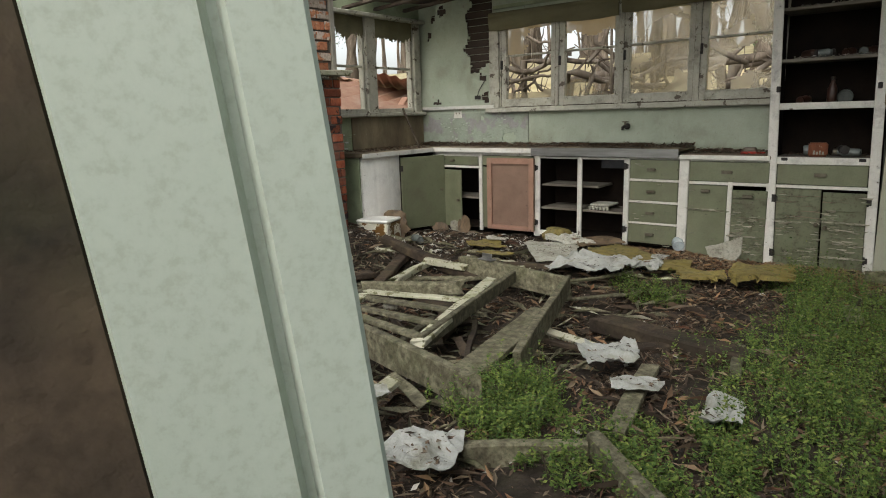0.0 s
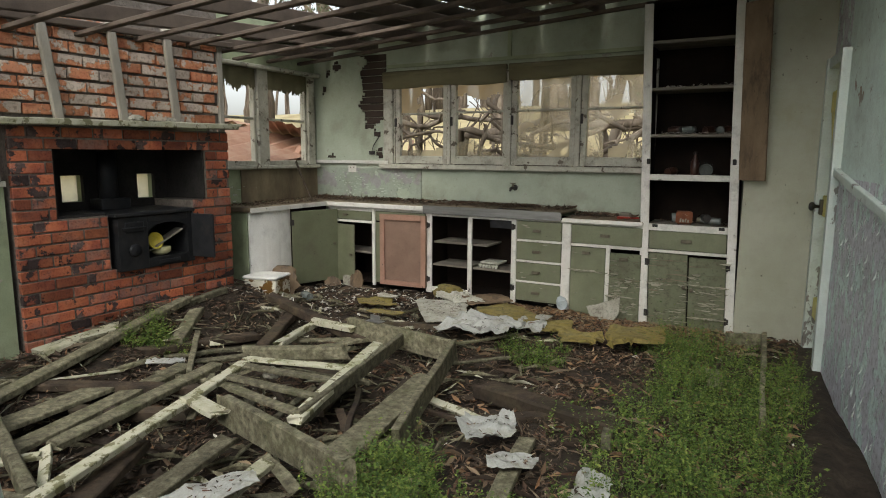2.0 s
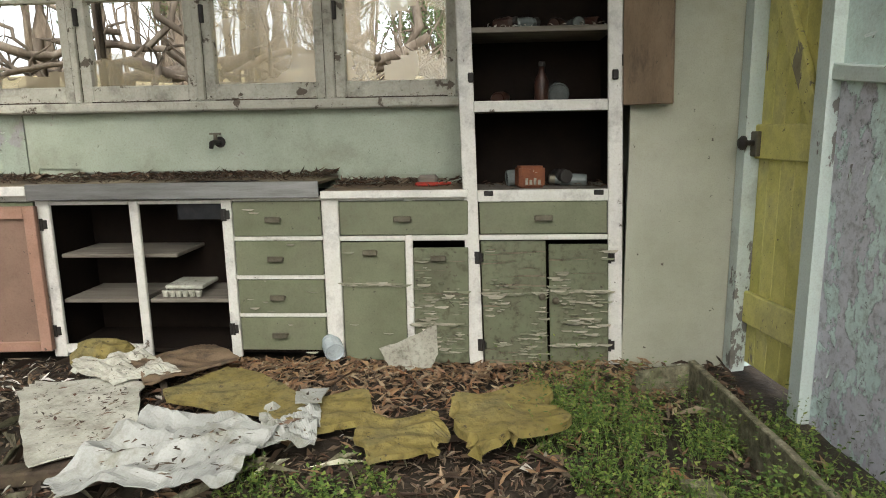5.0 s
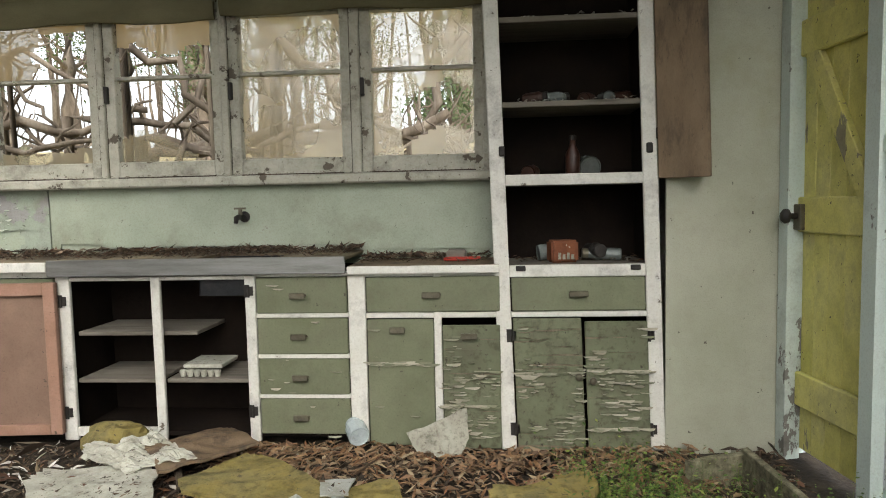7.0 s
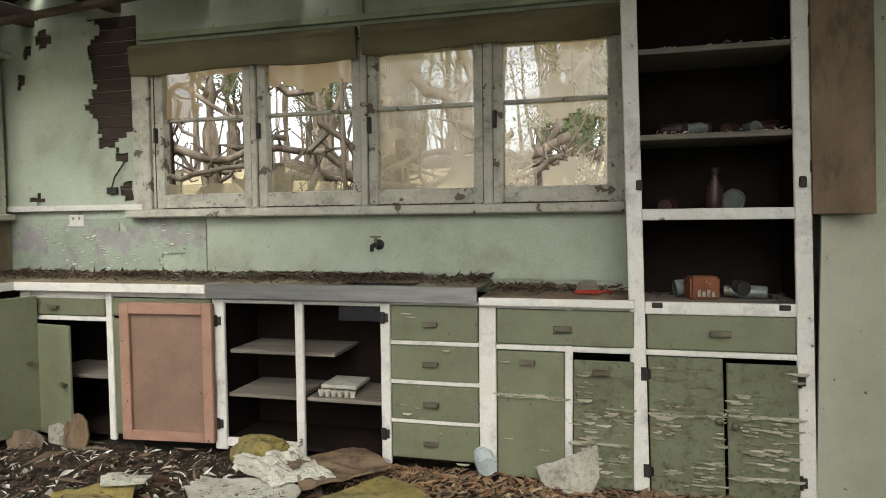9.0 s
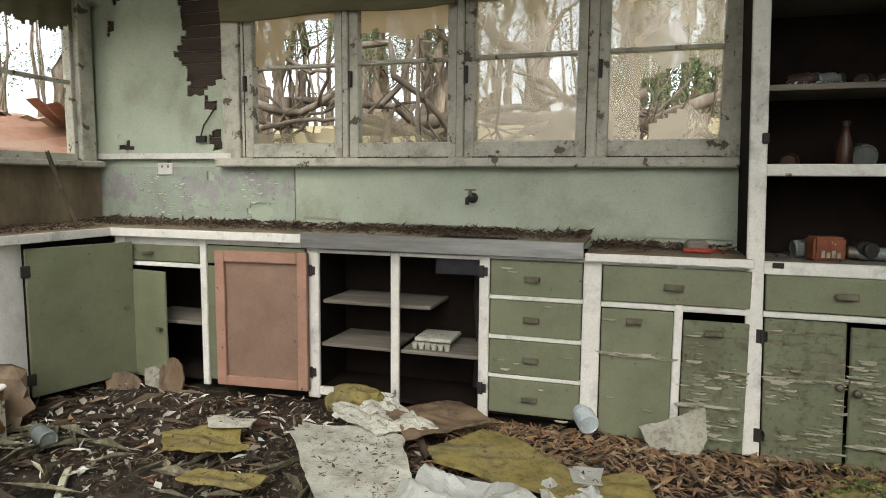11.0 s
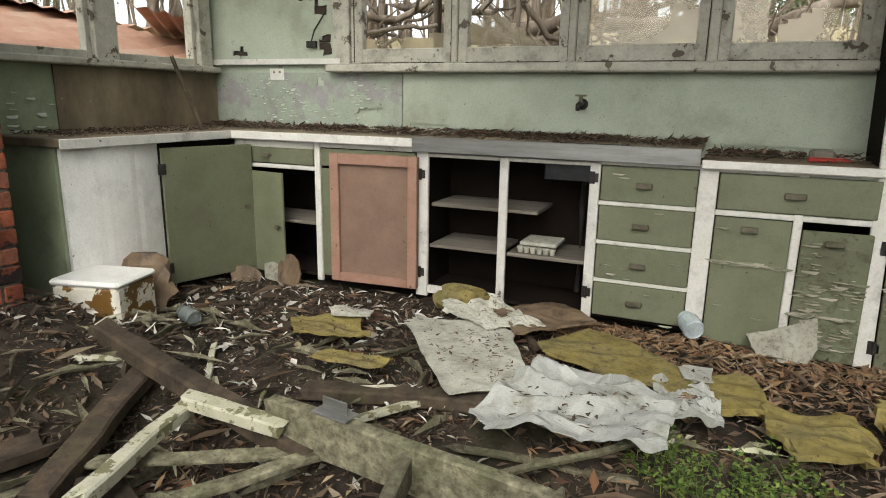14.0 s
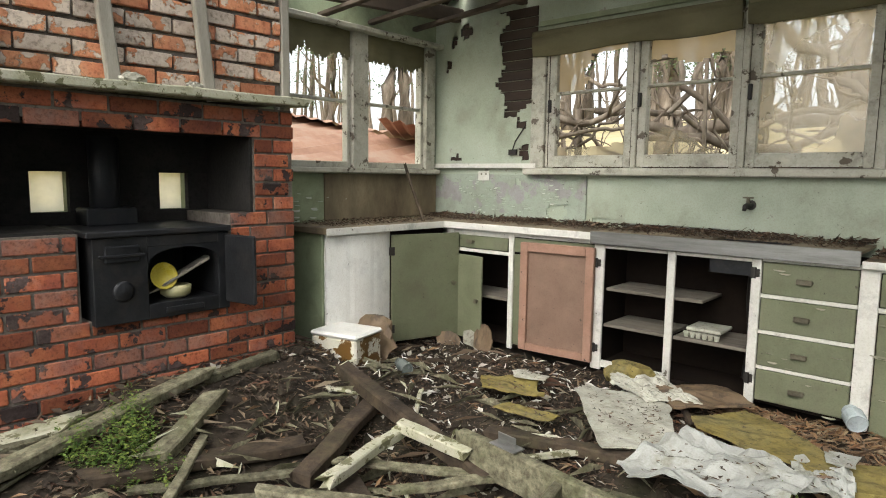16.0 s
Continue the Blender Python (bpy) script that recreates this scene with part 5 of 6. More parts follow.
sheet("plastic_sheet", [(2.56, -1.72), (2.69, -1.19), (3.22, -1.35), (3.22, -1.72)], M_PLASTIC, "crumpled grubby white plastic sheet", 11.0, 0.085, 0.05, 48, 2.7, 0.003, 0.06)
sheet("plastic_sheet", [(3.10, -1.14), (3.30, -1.06), (3.38, -1.40), (3.20, -1.46)], M_PLASTIC, "folded white plastic scrap", 14.0, 0.05, 0.06, 24, 7.0, 0.003, 0.04)
sheet("foam_slab", [(3.80, -1.10), (4.20, -0.92), (4.25, -1.28), (3.92, -1.50)], M_FOAM, "thick yellow foam slab lying in weeds", 17.0, 0.02, 0.085, thick=0.035, jag=0.09)
sheet("foam_slab", [(3.46, -1.14), (3.76, -1.08), (3.80, -1.44), (3.56, -1.52)], M_FOAM, "torn yellow foam piece", 19.0, 0.025, 0.04, thick=0.02, jag=0.1)
sheet("moss_sheet", [(1.40, -1.10), (1.70, -0.98), (1.88, -1.18), (1.55, -1.30)], M_FOAM, "mossy yellow-green torn sheet", 21.0, 0.02, 0.05, jag=0.06)
sheet("moss_sheet", [(1.78, -1.38), (2.10, -1.34), (2.12, -1.46), (1.80, -1.50)], M_FOAM, "mossy strip of torn sheet", 22.0, 0.02, 0.05, jag=0.05)
sheet("white_scrap", [(1.55, -1.00), (1.76, -0.92), (1.80, -1.02), (1.62, -1.08)], M_VINYL, "white torn scrap lying on moss", 23.0, 0.02, 0.08)
sheet("white_scrap", [(3.20, -1.03), (3.32, -1.0), (3.33, -1.13), (3.23, -1.15)], M_PLASTIC, "white square scrap lying on fibreboard", 24.0, 0.004, 0.10, 8)
sheet("plastic_bag", [(3.55, -3.10), (3.80, -2.94), (3.92, -3.16), (3.72, -3.34)], M_PLASTIC, "crumpled white plastic bag", 26.0, 0.06, 0.05, 30, 4.5, 0.003, 0.05)
sheet("plastic_bag", [(3.86, -3.38), (4.06, -3.30), (4.10, -3.42), (3.92, -3.50)], M_PLASTIC, "torn white plastic scrap", 27.0, 0.035, 0.04, 20, 5.5, 0.003, 0.04)
sheet("plastic_sheet", [(2.80, -4.55), (3.02, -4.02), (3.14, -4.10), (3.08, -4.75)], M_PLASTIC, "long creased white plastic strip", 28.0, 0.04, 0.05, 34, 4.5, 0.003, 0.04)
sheet("plastic_sheet", [(3.36, -4.30), (3.60, -4.16), (3.70, -4.42), (3.46, -4.55)], M_PLASTIC, "crumpled white plastic scrap", 29.0, 0.04, 0.04, 26, 5.0, 0.003, 0.05)
sheet("plastic_sheet", [(4.28, -3.36), (4.42, -3.30), (4.46, -3.56), (4.30, -3.56)], M_PLASTIC, "crumpled white plastic in the weeds", 30.0, 0.04, 0.05, 20, 5.5, 0.003, 0.04)
sheet("white_scrap", [(1.45, -3.40), (1.62, -3.24), (1.68, -3.32), (1.52, -3.46)], M_PLASTIC, "white torn scrap on the boards", 31.0, 0.03, 0.1, 14, 9.0)
sheet("hardboard_sheet", [(2.28, -0.62), (2.58, -0.40), (2.80, -0.62), (2.50, -0.92)], M_PLY, "brown warped hardboard sheet leaning into the cabinet", 33.0, 0.02, 0.07, thick=0.012)
blob("moss_clump", (2.08, -0.52, 0.06), 0.12, M_FOAM, "mossy lump of rotten board", "debris", 2, (1.3, 0.9, 0.7))
def sheet_litter():
    """Leaves and dirt crumbs lying on the sheets."""
    rng = random.Random(77)
    verts, faces = [], []
    for corners, seed, amp, lift, freq, ob in SHEETS:
        A, B, C, D = (Vector((*c, 0)) for c in corners)
        area = ((C - A).cross(D - B)).length / 2
        for _ in range(int(area * 650)):
            u, v = rng.uniform(0.12, 0.9), rng.uniform(0.12, 0.9)
            p = A.lerp(B, u).lerp(D.lerp(C, u), v)
            r = noise.noise((p.x * freq + seed, p.y * freq, 1.0))
            q = noise.noise((p.x * freq * 0.8 + seed, p.y * freq * 2.4, 5.0))
            z = max(floor_z(p.x, p.y), -0.06) * 0.4 + lift + amp * ((1 - abs(r) * 2.2) * 0.6 + (1 - abs(q) * 2.4) * 0.5) + 0.006
            L = rng.uniform(0.008, 0.06)
            W = L / rng.uniform(2.5, 6)
            a = rng.uniform(0, 6.28)
            e, f = Vector((math.cos(a), math.sin(a), rng.gauss(0, 0.1))) * L / 2, Vector((-math.sin(a), math.cos(a), rng.gauss(0, 0.25))) * W / 2
            c = Vector((p.x, p.y, z))
            n0 = len(verts)
            verts += [tuple(c - e), tuple(c + f), tuple(c + e), tuple(c - f)]
            faces += [(n0, n0 + 1, n0 + 2), (n0, n0 + 2, n0 + 3)]
    me = bpy.data.meshes.new("sheet_litter")
    me.from_pydata(verts, [], faces)
    me.materials.append(M_LITTER)
    tagged(new("sheet_litter", me), "brown leaves and crumbs lying on the torn sheets", "leaf litter", kind="stuff")


sheet_litter()


def slab(name, outline, thick, m, mat, label, cat, seed=0):
    """A broken flat piece: an outline in x and z, given thickness, with chipped edges."""
    bm = bmesh.new()
    pts = []
    for k, p in enumerate(outline):
        q = outline[(k + 1) % len(outline)]
        for i in range(4):
            f = i / 4
            j = noise.noise_vector((p[0] * 31 + i + seed, p[1] * 29, seed)) * 0.007
            pts.append((p[0] + (q[0] - p[0]) * f + j.x, p[1] + (q[1] - p[1]) * f + j.y))
    fr = [bm.verts.new(m @ Vector((x, -thick / 2, z))) for x, z in pts]
    bk = [bm.verts.new(m @ Vector((x * 0.99, thick / 2, z * 0.99))) for x, z in pts]
    bm.faces.new(fr)
    bm.faces.new(bk[::-1])
    for k in range(len(pts)):
        j = (k + 1) % len(pts)
        bm.faces.new((fr[j], fr[k], bk[k], bk[j]))
    bmesh.ops.recalc_face_normals(bm, faces=bm.faces)
    return solo(name, bm, mat, label, cat)


slab("plaster_chunk", [(-0.15, 0.09), (-0.05, 0.12), (0.13, 0.20), (0.14, 0.06), (0.10, -0.02), (-0.08, -0.02), (-0.12, 0.03)], 0.035, pose(3.60, -0.50, 0.0, -24, 0, 4), M_RUBBLE, "broken pale plaster slab leaning on the cabinet", "rubble", 3)
slab("board_scrap", [(-0.09, -0.02), (-0.10, 0.03), (-0.07, 0.075), (-0.01, 0.09), (0.05, 0.07), (0.09, 0.03), (0.08, -0.02)], 0.012, pose(0.66, -0.56, 0.0, -14, 0, 25), M_PLY, "torn brown board scrap leaning on the cabinet", "rubble", 5)
slab("board_scrap", [(-0.07, -0.02), (-0.09, 0.08), (-0.05, 0.15), (0.0, 0.175), (0.06, 0.145), (0.10, 0.06), (0.09, -0.02)], 0.012, pose(0.92, -0.50, 0.0, -12, 0, -6), M_PLY, "torn brown board scrap leaning on the cabinet", "rubble", 7)
slab("board_scrap", [(-0.05, 0.0), (-0.06, 0.09), (0.0, 0.11), (0.05, 0.08), (0.06, -0.02)], 0.012, pose(0.80, -0.49, 0.0, -10, 0, 8), M_RUBBLE, "torn pale board scrap leaning on the cabinet", "rubble", 9)
for i, (x, y, r) in enumerate(((2.18, -3.05, 0.05), (0.86, -1.75, 0.05))):
    blob("rubble_piece", (x, y, 0.03), r, M_RUBBLE, "broken piece of rubble on the floor", "rubble", 13 + i, (1, 1, 0.8))
blob("sack", (0.50, -1.22, 0.12), 0.16, M_PLY, "dark brown rotten bundle behind the tin", "bundle", 33, (1.5, 0.8, 1.0), 3, 0.5)


def make_tin_box():
    b = thing("metal_box", "rusted white enamel box with a dirty lid", "box", (0.63, -1.51, -0.03))
    m = Matrix.Translation((0.63, -1.51, 0.0)) @ Matrix.Rotation(radians(14), 4, "Z")
    part("body", block(-0.17, 0.17, -0.14, 0.14, -0.06, 0.235, 0.012, m), M_RUSTW, b)
    part("lid", block(-0.178, 0.178, -0.148, 0.148, 0.235, 0.265, 0.012, m), M_BOARD, b, "dirt-strewn white lid")


make_tin_box()


def make_jar(x, y, z, r, h, tilt, rz, mat, lid, name, label):
    j = thing(name, label, "jar", (x, y, z))
    rot = Matrix.Rotation(radians(rz), 4, "Z") @ Matrix.Rotation(radians(tilt), 4, "X")
    up = r if tilt > 45 else 0
    bm = bmesh.new()
    lathe(bm, [(0.0, 0.004), (r * 0.8, 0.004), (r * 0.9, 0), (r, 0.008), (r, h * 0.7), (r * 0.75, h * 0.85), (r * 0.75, h)], (x, y, z + up), rot, 18)
    part("body", bm, mat, j)
    bm = bmesh.new()
    lathe(bm, [(r * 0.82, h * 0.9), (r * 0.82, h * 1.06), (r * 0.7, h * 1.08)], (x, y, z + up), rot, 18)
    part("lid", bm, lid, j)


make_jar(3.235, -0.50, 0.02, 0.05, 0.11, 78, 205, M_PALEGLASS, M_PALEGLASS, "jar", "dusty glass jar lying on the floor")
make_jar(1.05, -1.38, 0.02, 0.04, 0.12, 85, 250, M_GLASSJAR, M_GLASSJAR, "jar", "clear jar lying in rubbish")
make_jar(4.33, -0.22, 1.235, 0.055, 0.10, 80, 185, M_GLASSJAR, M_METAL, "jar", "grimy glass jar lying on a shelf")
make_jar(4.03, -0.24, 1.235, 0.035, 0.12, 85, 160, M_BOTTLE, M_METAL, "jar", "dark tin lying on a shelf")
for i, x in enumerate((4.02, 4.12, 4.30, 4.42, 4.52)):
    make_jar(x, -0.2 - 0.03 * (i % 2), 1.585, 0.032, 0.11, 85, 70 + 40 * i, M_GLASSJAR if i % 2 else M_BOTTLE, M_BLACK, "jar", "dust-covered jar lying on a littered shelf")
make_jar(4.08, -0.2, 0.845, 0.04, 0.14, 85, 100, M_GLASSJAR, M_BLACK, "jar", "dusty bottle lying at the back of the shelf")
make_jar(4.33, -0.16, 0.845, 0.04, 0.11, 85, 20, M_BLACK, M_BLACK, "jar", "dark tin at the back of the shelf")
make_jar(4.47, -0.24, 0.845, 0.03, 0.17, 88, 265, M_GLASSJAR, M_METAL, "jar", "glass jar with a metal lid lying on the shelf")
b = thing("bottle", "brown crusted bottle standing on the shelf", "bottle", (4.245, -0.24, 1.235))
bm = bmesh.new()
lathe(bm, [(0.028, 0), (0.034, 0.01), (0.034, 0.12), (0.015, 0.16), (0.013, 0.185)], (4.245, -0.24, 1.235), None, 16)
part("body", bm, M_BOTTLE, b, smooth=True)
bm = bmesh.new()
lathe(bm, [(0.017, 0.185), (0.017, 0.205), (0.012, 0.21)], (4.245, -0.24, 1.235), None, 12)
part("cap", bm, M_BLACK, b)
t = thing("tin", "rusted tin with a torn cream label", "tin", (4.19, -0.27, 0.845))
bm = bmesh.new()
box(bm, -0.065, 0.065, -0.05, 0.05, 0, 0.105, Matrix.Translation((4.19, -0.27, 0.845)) @ Matrix.Rotation(radians(10), 4, "Z"))
part("body", bevel(bm, 0.01, 2), M_RUST, t)
for i in range(5):
    part("label_bar", block(4.145 + i * 0.02, 4.158 + i * 0.02, -0.326, -0.3235, 0.862, 0.885 + 0.008 * (i % 2), 0), M_RUBBLE, t)
br = thing("scrub_brush", "faded red plastic brush lying on the worktop", "brush", (3.67, -0.18, 0.852))
part("back", block(3.62, 3.74, -0.24, -0.20, 0.853, 0.872, 0.006), M_RED, br)
part("handle", block(3.73, 3.80, -0.17, -0.15, 0.853, 0.868, 0.005), M_RED, br)
part("bristles", block(3.63, 3.73, -0.20, -0.13, 0.853, 0.905, 0.012), M_SHELF, br)
tray = thing("egg_tray", "stained white moulded tray in the sink cabinet", "tray", (2.42, -0.26, 0.31))
part("sheet", block(2.32, 2.52, -0.32, -0.12, 0.345, 0.365, 0.004), M_VINYL, tray)
for i in range(6):
    bm = bmesh.new()
    lathe(bm, [(0.012, 0.0), (0.018, 0.03), (0.016, 0.033)], (2.33 + i * 0.035, -0.34, 0.311), None, 8)
    part("cup", bm, M_VINYL, tray)
pipe = bmesh.new()
tube(pipe, [(2.60, -0.1, 0.06), (2.60, -0.1, 0.55), (2.62, -0.16, 0.68), (2.64, -0.22, 0.715)], [0.02] * 4, 10)
solo("waste_pipe", pipe, M_BLACK, "black waste pipe under the sink", "pipe")
wire = bmesh.new()
tube(wire, [(0.93, -0.03, 1.62), (0.90, -0.05, 1.56), (0.86, -0.06, 1.50), (0.83, -0.05, 1.44), (0.82, -0.04, 1.42)], [0.005] * 5, 6)
box(wire, 0.79, 0.86, -0.05, -0.035, 1.40, 1.44)
solo("loose_cable", wire, M_BLACK, "loose black cable with an old switch block", "cable")


# ---- litter and weeds ----
def flakes(name, count, area, size, mat, label, cat, seed, lift=0.012, curl=0.4, keep=None, asp=(2.2, 5.0), ground_z=floor_z):
    rng = random.Random(seed)
    verts, faces = [], []
    while len(faces) < count * 2:
        x, y = rng.uniform(area[0], area[1]), rng.uniform(area[2], area[3])
        if keep and rng.random() > keep(x, y):
            continue
        L = rng.uniform(*size)
        W = L / rng.uniform(*asp)
        q = Euler((rng.gauss(0, curl), rng.gauss(0, curl), rng.uniform(0, 6.28))).to_matrix()
        z = ground_z(x, y) + lift + rng.random() * 0.012
        n0 = len(verts)
        for u, v, h in ((-0.5, 0, 0), (0.05, 0.5, 0.10), (0.5, 0.05, 0.0), (-0.02, -0.5, 0.12)):
            p = q @ Vector((u * L, v * W, h * L * rng.uniform(0.3, 1.4)))
            verts.append((x + p.x, y + p.y, z + max(p.z, -0.008)))
        faces += [(n0, n0 + 1, n0 + 2), (n0, n0 + 2, n0 + 3)]
    me = bpy.data.meshes.new(name)
    me.from_pydata(verts, [], faces)
    me.materials.append(mat)
    tagged(new(name, me), label, cat, kind="stuff")


ROOM = (0.05, 5.1, -5.6, -0.42)
flakes("leaf_litter", 36000, ROOM, (0.018, 0.06), M_LITTER, "brown fallen gum leaves and bark over the floor", "leaf litter", 1, keep=lambda x, y: (0.2 + 0.8 * (noise.noise((x * 2.2, y * 2.2, 3.0)) > -0.05)) * (0.45 if x < 1.9 and y > -2.0 else 1.0))
flakes("leaf_litter", 3600, ROOM, (0.04, 0.10), M_LITTER, "larger curled leaves and bark strips", "leaf litter", 2, 0.02, 0.5, lambda x, y: (0.2 + 0.8 * (noise.noise((x * 1.7, y * 1.7, 8.0)) > 0.0)) * (0.3 if x < 2.2 and y > -1.9 else 1.0), (4, 7))
flakes("white_shavings", 230, (0.6, 2.4, -1.85, -0.5), (0.02, 0.08), M_WHITE, "curled white strips of torn paint and paper", "rubbish", 14, 0.035, 0.5, lambda x, y: 0.2 + 0.8 * (noise.noise((x * 3, y * 3, 9.0)) > 0.05), (4.0, 9.0))
flakes("paper_scraps", 480, (0.5, 3.0, -2.0, -0.45), (0.015, 0.07), M_SCRAP, "pale plaster flakes and paper scraps", "rubbish", 3, 0.018, 0.5, lambda x, y: 1.0 if x < 1.9 else 0.25, (1.2, 4.0))
flakes("paper_scraps", 500, ROOM, (0.02, 0.06), M_SCRAP, "scattered pale plaster flakes", "rubbish", 4, 0.02, 0.5, None, (1.2, 4.0))
flakes("worktop_dirt", 5200, (0.03, 3.15, -0.42, -0.02), (0.008, 0.035), M_LITTER, "leaf crumbs and dirt on the worktops", "dirt", 5, 0.903, 0.25, lambda x, y: 0.25 + 0.75 * (y > -0.25), ground_z=lambda x, y: 0.0)
flakes("worktop_dirt", 1500, (0.05, 3.85, -0.16, -0.02), (0.02, 0.09), M_LITTER, "leaves and bark piled along the back of the worktops", "dirt", 15, 0.912, 0.45, lambda x, y: 0.25 + 0.75 * (noise.noise((x * 2.5, 1.0, 0.0)) > -0.05), (3, 8), ground_z=lambda x, y: -0.045 if x > 3.19 else 0.0)
flakes("worktop_dirt", 1300, (0.03, 0.48, -1.5, -0.45), (0.008, 0.035), M_LITTER, "leaf crumbs on the corner worktop", "dirt", 6, 0.90, 0.25, ground_z=lambda x, y: 0.0)
flakes("worktop_dirt", 260, (3.2, 3.86, -0.30, -0.02), (0.008, 0.04), M_LITTER, "leaf crumbs on the brown worktop", "dirt", 7, 0.857, 0.25, ground_z=lambda x, y: 0.0)
flakes("leaf_litter", 2300, (2.6, 4.75, -1.05, -0.42), (0.03, 0.09), M_GUMLEAF, "tan and orange-brown gum leaves along the cabinets", "leaf litter", 12, 0.03, 0.4, lambda x, y: min(1.0, 0.25 + 1.4 * max(0.0, y + 1.05) + 0.4 * noise.noise((x * 4, y * 4, 1.0))), (3.0, 5.5))
flakes("leaf_litter", 1900, ROOM, (0.04, 0.11), M_GUMLEAF, "tan gum leaves strewn over the floor", "leaf litter", 13, 0.03, 0.4, lambda x, y: (0.15 + 0.85 * (noise.noise((x * 1.9, y * 1.9, 4.0)) > 0.1)) * (0.3 if x < 2.2 and y > -1.9 else 1.0), (3.0, 5.5))
flakes("splintered_lath", 420, (0.75, 3.7, -4.5, -1.15), (0.10, 0.34), M_TIMBER, "splinters of rotten lath among the boards", "splinters", 16, 0.03, 0.2, lambda x, y: 0.25 + 0.75 * (noise.noise((x * 1.5, y * 1.5, 5.0)) > -0.1), (8, 16))
flakes("splintered_lath", 90, (0.9, 3.6, -4.4, -1.3), (0.08, 0.24), M_PALE, "pale painted splinters among the boards", "splinters", 17, 0.035, 0.25, None, (7, 13))
flakes("bark_debris", 1500, (0.5, 3.4, -4.5, -0.6), (0.03, 0.10), M_ROT, "crumbled dark bark and rotten wood", "debris", 18, 0.025, 0.5, None, (1.5, 3.5))
flakes("soil_crumbs", 9000, (0.3, 2.6, -2.2, -0.45), (0.006, 0.022), M_LITTER, "fine crumbs of bark and soil", "debris", 19, 0.012, 0.5, None, (1.2, 2.5))
flakes("twig_litter", 900, ROOM, (0.08, 0.26), M_LITTER, "thin dead twigs strewn over the floor", "twigs", 9, 0.025, 0.18, None, (22, 45))
flakes("sill_dirt", 260, (1.02, 3.85, -0.075, -0.02), (0.006, 0.022), M_LITTER, "dirt crumbs along the window sill", "dirt", 8, 1.303, 0.2, ground_z=lambda x, y: 0.0)
for z in (0.845, 1.235, 1.585, 1.96):
    flakes("shelf_dirt", 120, (3.97, 4.56, -0.38, -0.06), (0.01, 0.05), M_SCRAP if z > 1.5 else M_LITTER, "torn lining paper and dirt on the shelf", "dirt", int(z * 100), z + 0.004, 0.3, ground_z=lambda x, y: 0.0)


def weeds(name, count, keep, area, seed, label, h=(0.04, 0.13)):
    """Low leafy weeds: thin stems with many small leaflets."""
    rng = random.Random(seed)
    verts, faces = [], []
    done = 0
    while done < count:
        x, y = rng.uniform(area[0], area[1]), rng.uniform(area[2], area[3])
        k = keep(x, y)
        if rng.random() > k:
            continue
        done += 1
        H = rng.uniform(*h) * (0.5 + 0.7 * k) * max(0.35, 0.9 + 1.1 * noise.noise((x * 6, y * 6, 3.0)))
        lean = Vector((rng.gauss(0, 0.35), rng.gauss(0, 0.35), 1)).normalized()
        z0 = max(floor_z(x, y), -0.06)
        top = Vector((x, y, z0)) + lean * H
        n0 = len(verts)
        verts += [(x - 0.0012, y, z0), (x + 0.0012, y, z0), tuple(top)]
        faces.append((n0, n0 + 1, n0 + 2))
        for s in range(9):
            p = Vector((x, y, z0)) + lean * H * (0.2 + 0.8 * (s + rng.random()) / 9)
            a = rng.uniform(0, 6.28)
            out = Vector((math.cos(a), math.sin(a), rng.uniform(-0.1, 0.7))).normalized()
            side = Vector((-math.sin(a), math.cos(a), rng.gauss(0, 0.3))).normalized()
            L = rng.uniform(0.008, 0.024)
            n0 = len(verts)
            verts += [tuple(p), tuple(p + out * L * 0.5 + side * L * 0.28), tuple(p + out * L), tuple(p + out * L * 0.5 - side * L * 0.28)]
            faces.append((n0, n0 + 1, n0 + 2, n0 + 3))
    me = bpy.data.meshes.new(name)
    me.from_pydata(verts, [], faces)
    me.materials.append(M_WEED)
    tagged(new(name, me), label, "weeds", kind="stuff")


def patch(x, y, cx, cy, rx, ry):
    d = ((x - cx) / rx) ** 2 + ((y - cy) / ry) ** 2 + 1.5 * noise.noise((x * 3, y * 3, 6.0)) + 1.8 * noise.noise((x * 9, y * 9, 2.0))
    return max(0.0, min(1.0, 1.5 - 1.3 * d))


weeds("weed_patch", 3900, lambda x, y: max(patch(x, y, 4.75, -1.9, 0.42, 0.75), patch(x, y, 4.75, -3.0, 0.5, 0.85), patch(x, y, 4.38, -1.15, 0.3, 0.32), 0.35 * patch(x, y, 4.35, -2.6, 0.35, 0.5)),
      (3.6, 5.15, -4.6, -0.5), 1, "dense low green weeds over the floor", (0.04, 0.23))
weeds("weed_patch", 1500, lambda x, y: max(patch(x, y, 3.62, -3.78, 0.3, 0.3), 0.6 * patch(x, y, 4.1, -3.9, 0.5, 0.3)), (3.1, 4.6, -4.5, -3.3), 2, "green weeds growing between boards", (0.06, 0.17))
weeds("weed_patch", 420, lambda x, y: patch(x, y, 1.05, -3.0, 0.18, 0.22), (0.8, 1.4, -3.4, -2.6), 3, "small green weed tuft by the hearth", (0.06, 0.16))
weeds("weed_patch", 300, lambda x, y: max(patch(x, y, 3.5, -1.75, 0.18, 0.2), patch(x, y, 3.25, -1.6, 0.15, 0.15)), (3.0, 3.9, -2.2, -1.4), 4, "sparse green weeds beside plastic", (0.05, 0.13))


